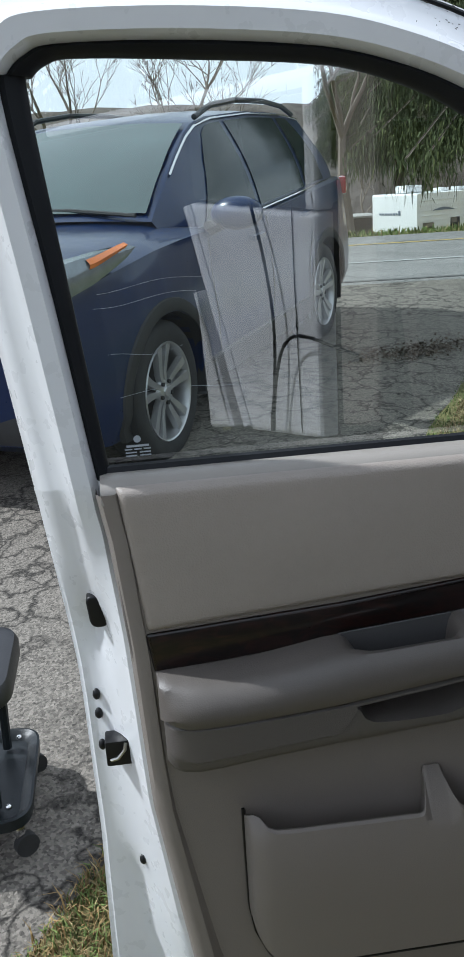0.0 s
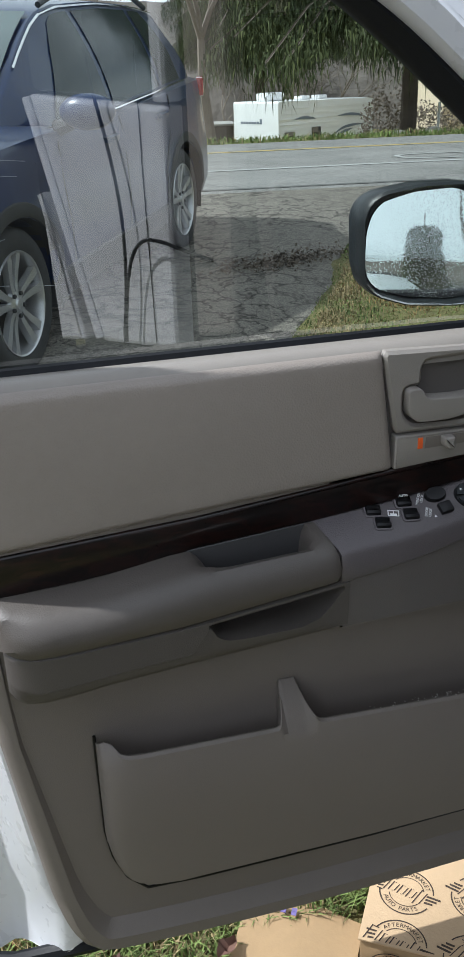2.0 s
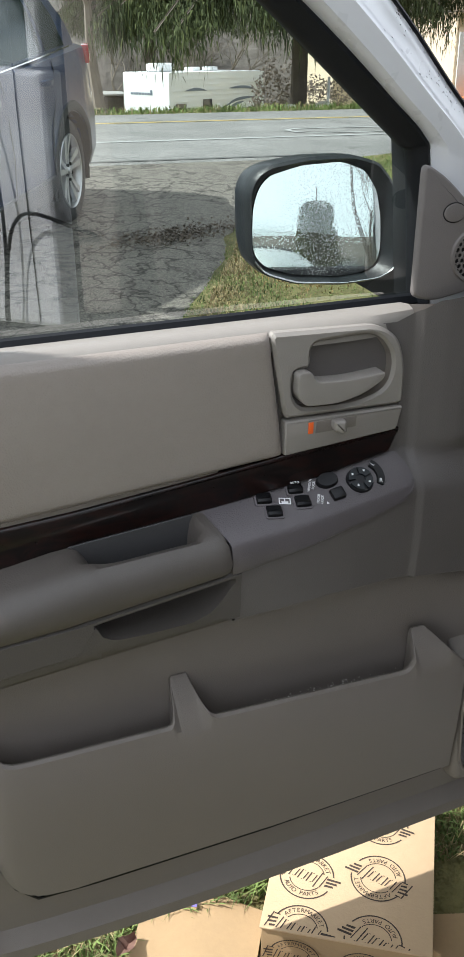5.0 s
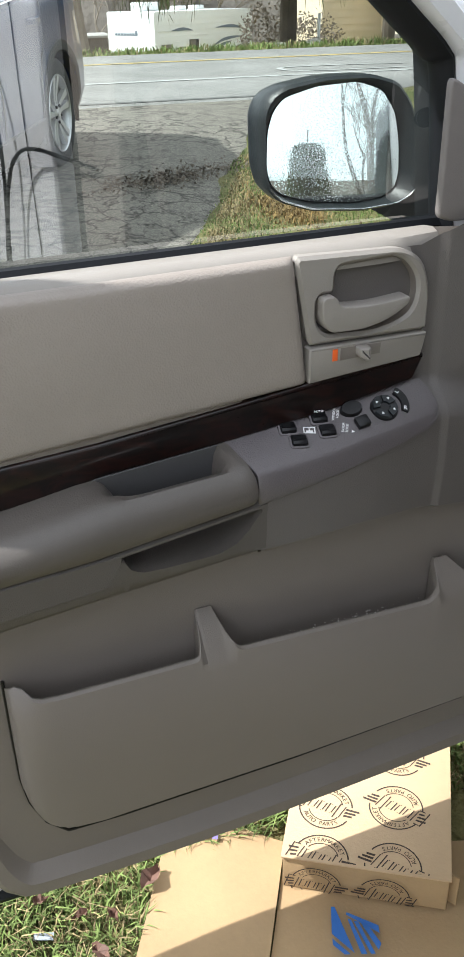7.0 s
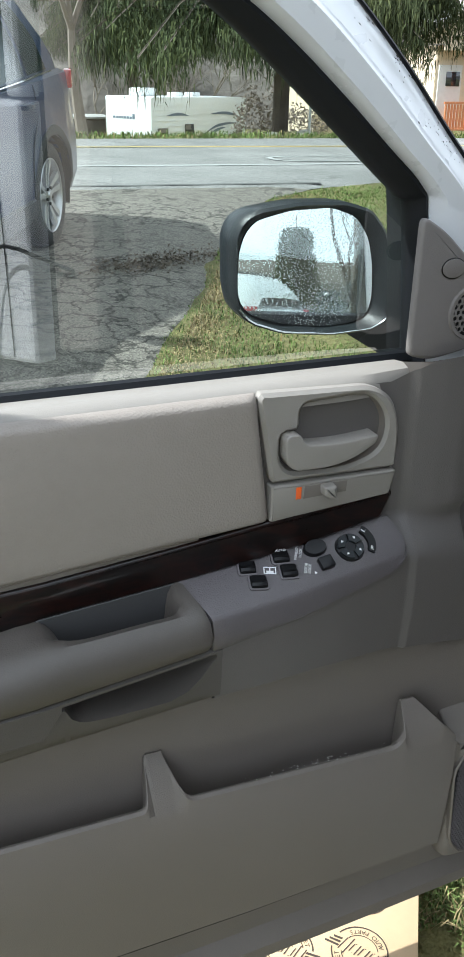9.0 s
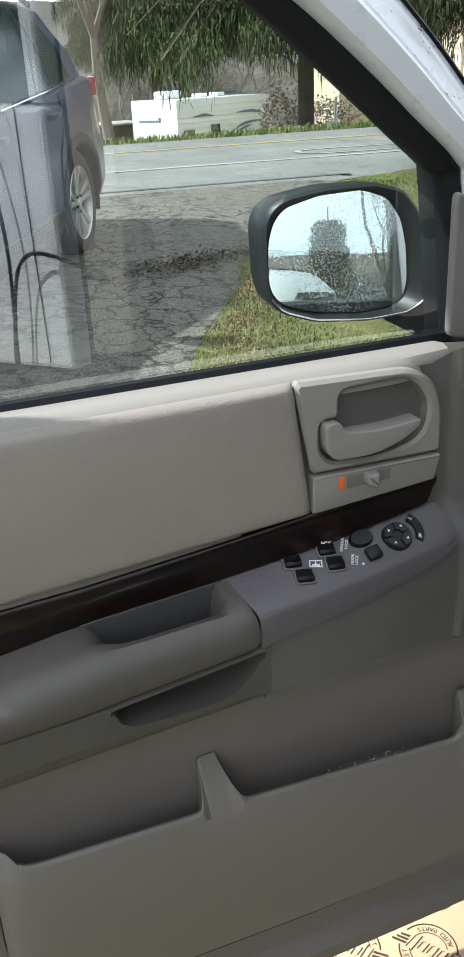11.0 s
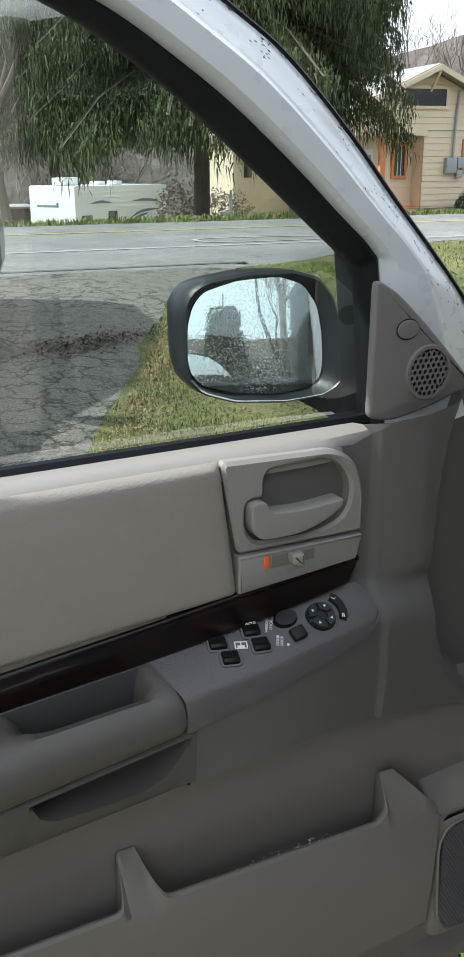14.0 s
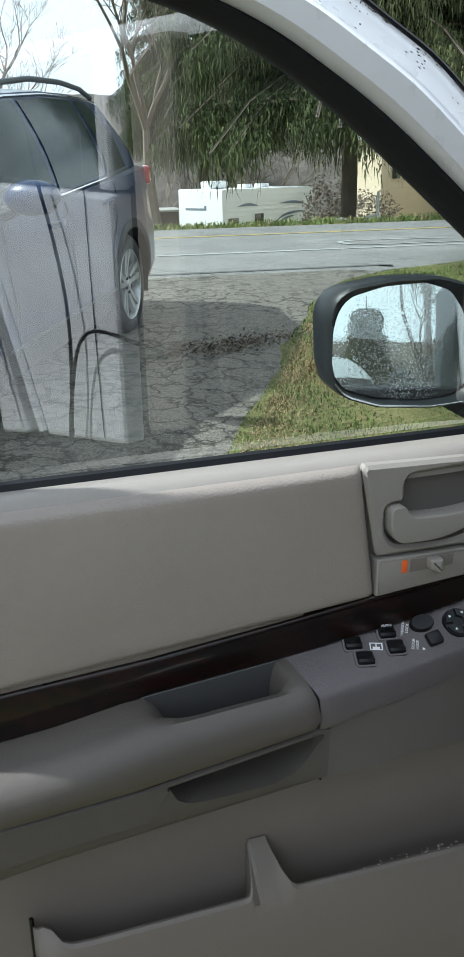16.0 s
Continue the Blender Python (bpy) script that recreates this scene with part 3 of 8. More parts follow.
for nm, y0, y1, mt, lb in (("white_line", 10.6, 10.72, "line_white", "worn white edge line on the road"), ("yellow_line", 13.15, 13.27, "line_yellow", "worn yellow centre line on the road"),
                           ("asphalt_seam", 8.99, 9.06, "seam", "dark sealed seam along the road")):
    sheet(nm, steps(-120, 3.4, 40) if nm == "asphalt_seam" else steps(-120, 160, 70), [y0, y1], 0.039, mt, lb)
# painted loop on the road
bm = bmesh.new()
loop = smooth_line([(5.6, 10.98, 0), (4.3, 10.98, 0), (3.72, 11.1, 0), (3.62, 11.4, 0), (3.8, 11.62, 0), (4.6, 11.6, 0), (5.2, 11.45, 0)], 40)
vs = []
for i, p in enumerate(loop):
    t = (loop[min(i + 1, 39)] - loop[max(i - 1, 0)]).normalized()
    nrm = Vector((-t.y, t.x, 0)) * 0.035
    vs.append((bm.verts.new((*(p + nrm).xy, height(p.x, p.y) + 0.041)), bm.verts.new((*(p - nrm).xy, height(p.x, p.y) + 0.041))))
for a, b in zip(vs, vs[1:]):
    bm.faces.new((a[0], a[1], b[1], b[0]))
tagged(finish("road_marking", bm, "line_white"), "thin white painted loop on the road", "marking", kind="structure")

# wooded hills; the ring is closed behind the camera, unseen, to darken reflections
for nm, dist, base, amp, slope, seed in (("hill_far", 420, 34, 12, 0.55, 3), ("hill_near", 190, 9, 5, 0.22, 9), ("hill_low", 66, 3.4, 1.4, 0.0, 17)):
    hv, hf = [], []
    n_az = 360
    for i in range(n_az + 1):
        az = radians(360 * i / n_az)
        x, y = dist * math.cos(az), dist * math.sin(az)
        top = base + amp * noise.noise((i * 0.035, seed, 0)) + 1.2 * noise.noise((i * 0.7, seed, 4)) + slope * max(0.0, 75 - abs((math.degrees(az) + 60) % 360 - 60)) * dist / 420 + (22 * math.exp(-((i - 50) / 9.0) ** 2) if dist > 400 else 0.0)
        for f, hgt in ((1.0, -4), (1.04, top * 0.45), (1.1, top * 0.85), (1.15, top)):
            hv.append((x * f, y * f, hgt + (0.8 * noise.noise((i * 1.9, f * 9, seed)) if hgt > 0 else 0)))
    for i in range(n_az):
        for j in range(3):
            hf.append((i * 4 + j, (i + 1) * 4 + j, (i + 1) * 4 + j + 1, i * 4 + j + 1))
    tagged(mesh_from(nm, hv, hf, "wood_hill", smooth=True), "hillside covered with leafless grey-brown woods", "hill", kind="structure")


# ---- the open door: u along the door to its hinge, depth towards the room, z up ----
DOOR = pose(-0.135, 1.061, 0, 0, 0, 7.5)
door = thing("car_door", DOOR, "open white front car door with grey trim, seen from inside", "car door")

GLASS = [(0.0, 1.31), (-0.024, 1.53), (-0.045, 1.738), (-0.038, 1.757), (-0.022, 1.769), (0.008, 1.774), (0.124, 1.768), (0.257, 1.758), (0.325, 1.745), (0.393, 1.720),
         (0.449, 1.689), (0.51, 1.647), (0.577, 1.593), (0.651, 1.531), (0.692, 1.496), (0.707, 1.472), (0.722, 1.308)]
SEAL = [(-0.016, 1.31), (-0.043, 1.53), (-0.071, 1.735), (-0.062, 1.760), (-0.042, 1.777), (-0.008, 1.786), (0.124, 1.784), (0.267, 1.772), (0.354, 1.752), (0.425, 1.724),
        (0.49, 1.686), (0.545, 1.649), (0.61, 1.597), (0.665, 1.549), (0.712, 1.507), (0.722, 1.475), (0.738, 1.308)]
OUTER = [(-0.096, 1.29), (-0.12, 1.50), (-0.14, 1.70), (-0.139, 1.79), (-0.115, 1.845), (-0.06, 1.868), (0.10, 1.872), (0.28, 1.858), (0.41, 1.822), (0.50, 1.783),
         (0.57, 1.742), (0.63, 1.703), (0.705, 1.632), (0.77, 1.56), (0.83, 1.497), (0.90, 1.422), (1.0, 1.31)]


def dense(points, per=5):
    """Even steps between matching corner points, smoothed along the top."""
    out = []
    p = [Vector((u, 0, z)) for u, z in points]
    q = [p[0] * 2 - p[1]] + p + [p[-1] * 2 - p[-2]]
    for i in range(1, len(q) - 2):
        for s in range(per):
            t = s / per
            a, b, c, d = q[i - 1], q[i], q[i + 1], q[i + 2]
            v = 0.5 * ((2 * b) + (c - a) * t + (2 * a - 5 * b + 4 * c - d) * t * t + (3 * b - a - 3 * c + d) * t ** 3)
            out.append(v)
    out.append(p[-1])
    return out


g_line, s_line, o_line = dense(GLASS), dense(SEAL), dense(OUTER)


def band(rows):
    """A strip between matching lines; each row is (line, depth)."""
    b = bmesh.new()
    loft(b, [[(p.x, -w, p.z) for p in line] for line, w in rows], closed=False)
    return b


def between(a, b, f):
    return [p.lerp(q, f) for p, q in zip(a, b)]


part("window_seal", band([(s_line, -0.065), (g_line, -0.008), (g_line, 0.006), (between(g_line, s_line, 0.25), 0.016), (between(g_line, s_line, 0.75), 0.024), (s_line, 0.02), (s_line, -0.01)]), "rubber", door, "black rubber window channel")
part("window_frame", band([(s_line, 0.0), (s_line, 0.022), (between(s_line, o_line, 0.1), 0.036), (between(s_line, o_line, 0.34), 0.038), (between(s_line, o_line, 0.42), 0.03), (between(s_line, o_line, 0.5), 0.014),
                           (between(s_line, o_line, 0.7), 0.004), (between(s_line, o_line, 0.84), -0.004), (between(s_line, o_line, 0.9), -0.016), (o_line, -0.03), (o_line, -0.075),
                           (s_line, -0.064)]), "white_paint", door, "white painted window frame")
b = bmesh.new()
tube(b, [(p.x, 0.006 , p.z) for p in between(s_line, o_line, 0.865)[38:]], 0.0035, 6)
part("weatherstrip", b, "rubber", door, "thin dark weatherstrip")
# dried grime along the outer edge of the frame
rg = random.Random(23)
gv, gf = [], []
while len(gf) < 900:
    i = rg.randrange(38, len(o_line) - 2)
    f = min(0.97, max(0.5, rg.gauss(0.87, 0.035) if rg.random() < 0.72 else rg.gauss(0.72, 0.09)))
    if noise.noise((i * 0.35, f * 6, 2)) < -0.05 and f < 0.83:
        continue
    p = s_line[i].lerp(o_line[i], f).lerp(s_line[i + 1].lerp(o_line[i + 1], f), rg.random())
    t = (o_line[i + 1] - o_line[i]).normalized() * rg.uniform(0.0010, 0.006) * (1.3 if f > 0.83 else 0.45)
    n = Vector((-t.z, 0, t.x)).normalized() * rg.uniform(0.0003, 0.0008)
    y = 0.0008 - lerp([(0.5, 0.014), (0.7, 0.004), (0.84, -0.004), (0.9, -0.016), (1, -0.03)], f) - 0.0022
    k = len(gv)
    gv.extend((Vector((c.x, y, c.z)) for c in (p - t, p + n, p + t, p - n)))
    gf.append((k, k + 1, k + 2, k + 3))
tagged(mesh_from("grime", gv, gf, "grime", door), kind="stuff")
b = bmesh.new()
gl = [(p.x, 0.0, p.z) for p in g_line[::1]]
face = [b.verts.new(p) for p in gl]
b.faces.new(face)
window_pane = part("window_pane", b, "pane", door, "clear glass with faint reflections")
window_pane.visible_shadow = False
# small etched marks on the glass
b = bmesh.new()
bmesh.ops.create_circle(b, cap_ends=True, segments=12, radius=0.0045, matrix=pose(0.036, -0.0015, 1.352, 90, 0, 0))
for row, (n_bars, y) in enumerate(((1, 1.3435), (3, 1.3395), (2, 1.3355), (2, 1.3315))):
    for k in range(n_bars):
        wdt = 0.034 / n_bars
        block(b, (wdt * 0.8, 0.0004, 0.0026 if row == 0 else 0.0015), (0.036 - 0.017 + wdt * (k + 0.5), -0.0015, y))
part("etched_mark", b, "grey_box", door, "small white etched maker's mark")

# fine scratches in the glass
for z, u0, u1 in ((1.530, 0.005, 0.13), (1.513, 0.0, 0.12), (1.452, 0.012, 0.10), (1.405, 0.02, 0.16)):
    b = bmesh.new()
    tube(b, [(u0 + (u1 - u0) * f, -0.0012, z + 0.004 * math.sin(f * 5 + z * 40) + 0.008 * f) for f in steps(0, 1, 10)], 0.00022, 4)
    part("scratch", b, "grey_box", door, "fine pale scratch in the glass")

# white inner shell at the rear edge
U_TRIM = [(0.30, 0.16), (0.47, 0.115), (0.52, 0.085), (0.583, 0.052), (0.869, 0.014), (1.107, 0.004), (1.25, -0.008), (1.297, -0.016), (1.34, -0.018)]
U_OUT = [(0.30, -0.066), (0.517, -0.076), (0.762, -0.069), (1.014, -0.072), (1.29, -0.096), (1.34, -0.102)]
EDGE_A = [(0.30, 0.05), (0.47, 0.066), (0.52, 0.072), (0.583, 0.052), (0.869, 0.014), (1.107, 0.004), (1.25, -0.008), (1.297, -0.016)]
EDGE_LOW = [(0, 0.034), (0.12, 0.030), (0.25, 0.004), (0.42, -0.022), (0.62, -0.042), (0.86, -0.055), (0.93, -0.056), (0.95, -0.059), (1, -0.061)]
EDGE_TOP = [(0, 0.022), (0.1, 0.036), (0.34, 0.038), (0.42, 0.03), (0.5, 0.014), (0.7, 0.004), (0.84, -0.004), (0.9, -0.016), (1, -0.03)]
rings = []
for z in [0.385, 0.40, 0.44, 0.48, 0.52, 0.58, 0.64, 0.68, 0.70, 0.72, 0.75, 0.80, 0.86, 0.92, 0.98, 1.03, 1.06, 1.085, 1.11, 1.15, 1.19, 1.22, 1.25, 1.28, 1.297]:
    a, o = lerp(EDGE_A, z), lerp(U_OUT, z)
    f = max(0.0, min(1.0, (z - 1.10) / 0.19))
    low = max(0.0, min(1.0, (0.74 - z) / 0.06))
    ring = [(a + 0.02, -0.03, z)]
    ring[0] = (a + 0.02, -0.03, max(z, 0.46))
    for q in (0, 0.05, 0.1, 0.18, 0.25, 0.34, 0.42, 0.5, 0.6, 0.7, 0.84, 0.9, 0.93, 0.95, 1.0):
        w = lerp(EDGE_LOW, q) * (1 - f) + lerp(EDGE_TOP, q) * f
        dent = math.exp(-((q - 0.55) / 0.16) ** 2) * (0.016 * math.exp(-((z - 1.09) / 0.045) ** 2) + 0.012 * low)
        ring.append((a + (o - a) * q, -(w - dent), max(z, 0.385 + 0.075 * (1 - q)) if z < 1.29 else 1.312 - 0.02 * q))
    ring.append((o, 0.075, min(z, 1.29)))
    rings.append(ring)
b = bmesh.new()
loft(b, rings, closed=False)
part("rear_edge", b, "white_paint", door, "white painted rear edge of the door")
b = bmesh.new()
loft(b, [[(u, 0.082 + 0.02 * math.sin((z - 0.3) * 2.4), z) for u in steps(-0.06, 1.05, 8)] for z in steps(0.385, 1.245, 8)], closed=False)
part("outer_skin", b, "white_paint", door, "white outer door skin")
b = bmesh.new()
tube(b, [(-0.075, 0.055, 0.385), (-0.02, 0.012, 0.415), (0.05, -0.022, 0.452), (0.09, -0.03, 0.46), (0.2, -0.02, 0.45)], 0.012, 8)
part("bottom_seal", b, "rubber", door, "black rubber seal along the bottom edge")
b = bmesh.new()
o = rounded([(-0.046, 1.10), (-0.022, 1.10), (-0.030, 1.145), (-0.050, 1.145)], 0.012)
slab(b, o, -0.045, -0.013, 0.003)
part("plug", b, "black", door, "dark oval rubber plug")
b = bmesh.new()
block(b, (0.036, 0.03, 0.038), (-0.028, 0.020, 0.914), 0.003)
latch = part("latch", b, "black", door, "black door latch with bare metal claw")
b = bmesh.new()
tube(b, [(-0.04, 0.005, 0.905), (-0.03, 0.003, 0.908), (-0.02, 0.003, 0.92), (-0.018, 0.005, 0.93)], 0.0025, 6)
part("claw", b, "steel", latch, "bare metal claw")
for z in (0.955, 0.985, 0.905, 0.72):
    b = bmesh.new()
    bmesh.ops.create_uvsphere(b, u_segments=10, v_segments=6, radius=0.007, matrix=pose(-0.052 if z > 0.8 else -0.012, 0.046 if z > 0.8 else 0.026, z) @ Matrix.Diagonal((0.8, 0.8, 1.2, 1)))
    part("screw", b, "black", door, "dark screw head")

# main trim panel: a relief over the door's plan
def relief(u, z):
    """Depth of the trim panel's skin."""
    w = 0.066
    ridge = math.exp(-((u - 0.745) / 0.04) ** 2)
    hi = max(0.0, min(1.0, (z - 0.93) / 0.09))
    w += 0.02 * ridge * max(0.0, min(1.0, (z - 1.13) / 0.05))
    back = max(0.0, min(1.0, (u - 0.765) / 0.03))
    w -= 0.03 * back * hi
    w -= 0.035 * max(0.0, min(1.0, (u - 0.44) / 0.02)) * max(0.0, min(1.0, (z - lerp([(0.44, 0.985), (0.67, 0.977), (0.82, 0.948), (1.0, 0.905)], u)) / 0.02))
    w -= 0.02 * max(0.0, min(1.0, (z - 1.27) / 0.05)) * (1 - back)
    return w


b = bmesh.new()
us, zs = steps(0.02, 1.0, 70), steps(0.50, 1.315, 46)
rows = [[b.verts.new((max(u, lerp(U_TRIM, z) + 0.012), -relief(u, z), z)) for u in us] for z in zs]
for r0, r1 in zip(rows, rows[1:]):
    for i in range(len(us) - 1):
        b.faces.new((r0[i], r0[i + 1], r1[i + 1], r1[i]))
part("trim_panel", b, "trim", door, "warm grey moulded door trim panel")
# rolled border of the panel: rear edge and bottom
b = bmesh.new()
line = [(lerp(U_TRIM, z) + 0.012, z) for z in steps(1.305, 0.60, 24)]
corner = smooth_line([(line[-1][0], 0, line[-1][1]), (0.075, 0, 0.545), (0.098, 0, 0.508), (0.15, 0, 0.494), (0.42, 0, 0.49), (0.80, 0, 0.507), (1.0, 0, 0.52)], 46)
line += [(p.x, p.z) for p in corner[1:]]
rings = []
for i, (u, z) in enumerate(line):
    a, c = Vector(line[max(0, i - 1)]), Vector(line[min(len(line) - 1, i + 1)])
    t = (c - a).normalized()
    nx, nz = -t.y, t.x       # towards the panel's middle
    if nx * 0.5 + nz * 0.2 < 0 and i < 20:
        nx, nz = -nx, -nz
    wide = 0.05 if z < 0.62 else 0.012
    up = 0.016 if z < 0.62 else 0.004
    up, wide = lerp([(0.5, 0.017), (0.62, 0.010), (0.95, 0.004), (1.3, 0.0)], z), lerp([(0.5, 0.05), (0.62, 0.03), (0.95, 0.012)], z)
    sec = [(-0.014, 0.026), (-0.014, 0.05), (-0.008, 0.062 + up * 0.6), (0.004, 0.067 + up), (0.4 * wide + 0.004, 0.067 + up), (wide, 0.062)]
    rings.append([(u + nx * d, -w, z + nz * d) for d, w in sec])
loft(b, rings, closed=False)
part("panel_border", b, "trim", door, "rounded lower border of the trim panel")

# sill ledge below the glass
b = bmesh.new()
rings = []
for u in steps(-0.012, 0.70, 30):
    lift = 0.0
    tp = 1 - 0.2 * max(0.0, min(1.0, (u - 0.62) / 0.08))
    rings.append([(u, -0.010, 1.296), (u, -0.012, 1.316 + lift), (u, -0.040 * tp, 1.3185 + lift), (u, -0.054 * tp, 1.315 + lift), (u, -0.062 * tp, 1.305), (u, -0.063 * tp, 1.292)])
loft(b, rings, closed=False)
part("sill", b, "sill", door, "pale grey window sill ledge")
b = bmesh.new()
for u in (0,):
    loft(b, [[(u, 0.004, 1.30), (u, 0.003, 1.318), (u, -0.004, 1.3235), (u, -0.010, 1.322), (u, -0.014, 1.314)] for u in steps(-0.014, 0.738, 16)], closed=False)
part("sill_seal", b, "rubber", door, "black rubber wiper along the glass")

# padded insert
def soft_patch(bm, corners, w0, rise, edge, nu=48, nv=18):
    """A padded face between four corners (u, z): lower rear, lower front, upper front, upper rear."""
    c = [Vector(q) for q in corners]
    lu, lv = (c[1] - c[0]).length, (c[3] - c[0]).length

    def spread(n, length):
        e = edge / length
        return [0, e * 0.04, e * 0.15, e * 0.35, e * 0.65, e] + steps(e, 1 - e, n)[1:-1] + [1 - e, 1 - e * 0.65, 1 - e * 0.35, 1 - e * 0.15, 1 - e * 0.04, 1]
    rows = []
    for fv in spread(nv, lv):
        row = []
        for fu in spread(nu, lu):
            p = c[0].lerp(c[1], fu).lerp(c[3].lerp(c[2], fu), fv)
            du, dv = min(fu, 1 - fu) * lu / edge, min(fv, 1 - fv) * lv / edge
            k = math.sqrt(max(0.0, 1 - (1 - min(1, du)) ** 2)) * math.sqrt(max(0.0, 1 - (1 - min(1, dv)) ** 2))
            belly = 0.004 * math.sin(math.pi * fv) * math.sin(math.pi * min(1, max(0, fu)))
            row.append(bm.verts.new((p.x, -(w0 + rise * k + belly), p.y)))
        rows.append(row)
    for r0, r1 in zip(rows, rows[1:]):
        for i in range(len(r0) - 1):
            bm.faces.new((r0[i], r0[i + 1], r1[i + 1], r1[i]))


b = bmesh.new()
soft_patch(b, [(0.026, 1.1265), (0.5225, 1.1635), (0.5035, 1.3135), (0.006, 1.3125)], 0.060, 0.013, 0.011)
part("padded_insert", b, "pad", door, "grey grained vinyl insert")
# dark edge to the rear of the pad
b = bmesh.new()
slab(b, rounded([(-0.010, 1.285), (0.008, 1.285), (0.026, 1.12), (0.034, 1.06), (0.034, 0.95), (0.017, 0.95), (0.002, 1.11)], 0.006), 0.028, 0.06, 0.008)
part("rear_border", b, "arm_low", door, "dark taupe rear border")

# burl strip
b = bmesh.new()
top = [(0.024, 1.1245), (0.27, 1.1395), (0.42, 1.154), (0.523, 1.1655), (0.678, 1.1775)]
low = [(0.664, 1.146), (0.56, 1.127), (0.43, 1.112), (0.275, 1.099), (0.2, 1.085), (0.03, 1.072)]
slab(b, rounded(top + low, 0.004), 0.05, 0.0705, 0.004)
part("burl_strip", b, "burl", door, "dark glossy burl wood strip")

# padded armrest: cross-sections along u
Z_IN = [(0.03, 1.075), (0.142, 1.080), (0.275, 1.102), (0.36, 1.108), (0.445, 1.112)]
Z_SEAM = [(0.03, 1.022), (0.07, 1.018), (0.24, 1.030), (0.44, 1.056)]
b = bmesh.new()
rings = []
for u in [0.032, 0.034, 0.04, 0.05, 0.065, 0.09, 0.12, 0.16, 0.2, 0.24, 0.262, 0.270, 0.278, 0.286, 0.294, 0.304, 0.315, 0.34, 0.37, 0.39, 0.398, 0.403, 0.407, 0.411, 0.418, 0.425, 0.4305, 0.4335]:
    zi, zsm = lerp(Z_IN, u), lerp(Z_SEAM, u)
    e = lerp([(0.032, 0.42), (0.036, 0.62), (0.045, 0.8), (0.065, 0.94), (0.1, 1.0), (0.429, 1.0), (0.4335, 0.96)], u)
    cup = lerp([(0.258, 0.0), (0.268, 0.10), (0.278, 0.35), (0.288, 0.72), (0.298, 0.93), (0.310, 1.0), (0.401, 1.0), (0.408, 0.25), (0.415, 0.0)], u)
    out = 0.062 + 0.070 * e
    sh = (1 - e) * 0.03
    rings.append([(u, -0.055, zi - 0.068 * cup), (u, -0.066, zi - 0.068 * cup), (u, -(0.076 if out > 0.085 else 0.072), zi - 0.064 * cup), (u, -min(0.094, out - 0.006), zi - 0.006 - 0.050 * cup - sh * 0.2),
                  (u, -min(0.102, out - 0.004), zi - 0.008 - 0.010 * cup - sh * 0.4), (u, -max(min(0.102, out - 0.004) + 0.001, 0.062 + 0.052 * e), zi - 0.012 - 0.002 * cup - sh * 0.6), (u, -max(min(0.102, out - 0.004) + 0.002, 0.062 + 0.064 * e), zi - 0.022 - sh * 0.8), (u, -out, zi - 0.038 - sh), (u, -(out - 0.001), zsm + 0.010), (u, -(out - 0.006), zsm + 0.001), (u, -0.05, zsm)])
rings = [[(u - 0.022 * max(0.0, min(1.0, (u - 0.385) / 0.05)) * max(0.0, 1 - (-y - 0.055) / 0.075), y, z) for u, y, z in ring] for ring in rings]
loft(b, rings, closed=True, caps=(True, True))
part("armrest", b, "arm", door, "taupe padded vinyl armrest with grip recess")
b = bmesh.new()
slab(b, rounded([(0.258, 1.0985), (0.414, 1.1115), (0.410, 1.03), (0.29, 1.03)], 0.004), 0.045, 0.0712, 0.001)
part("grip_lining", b, "cup", door, "dark lining of the grip recess")

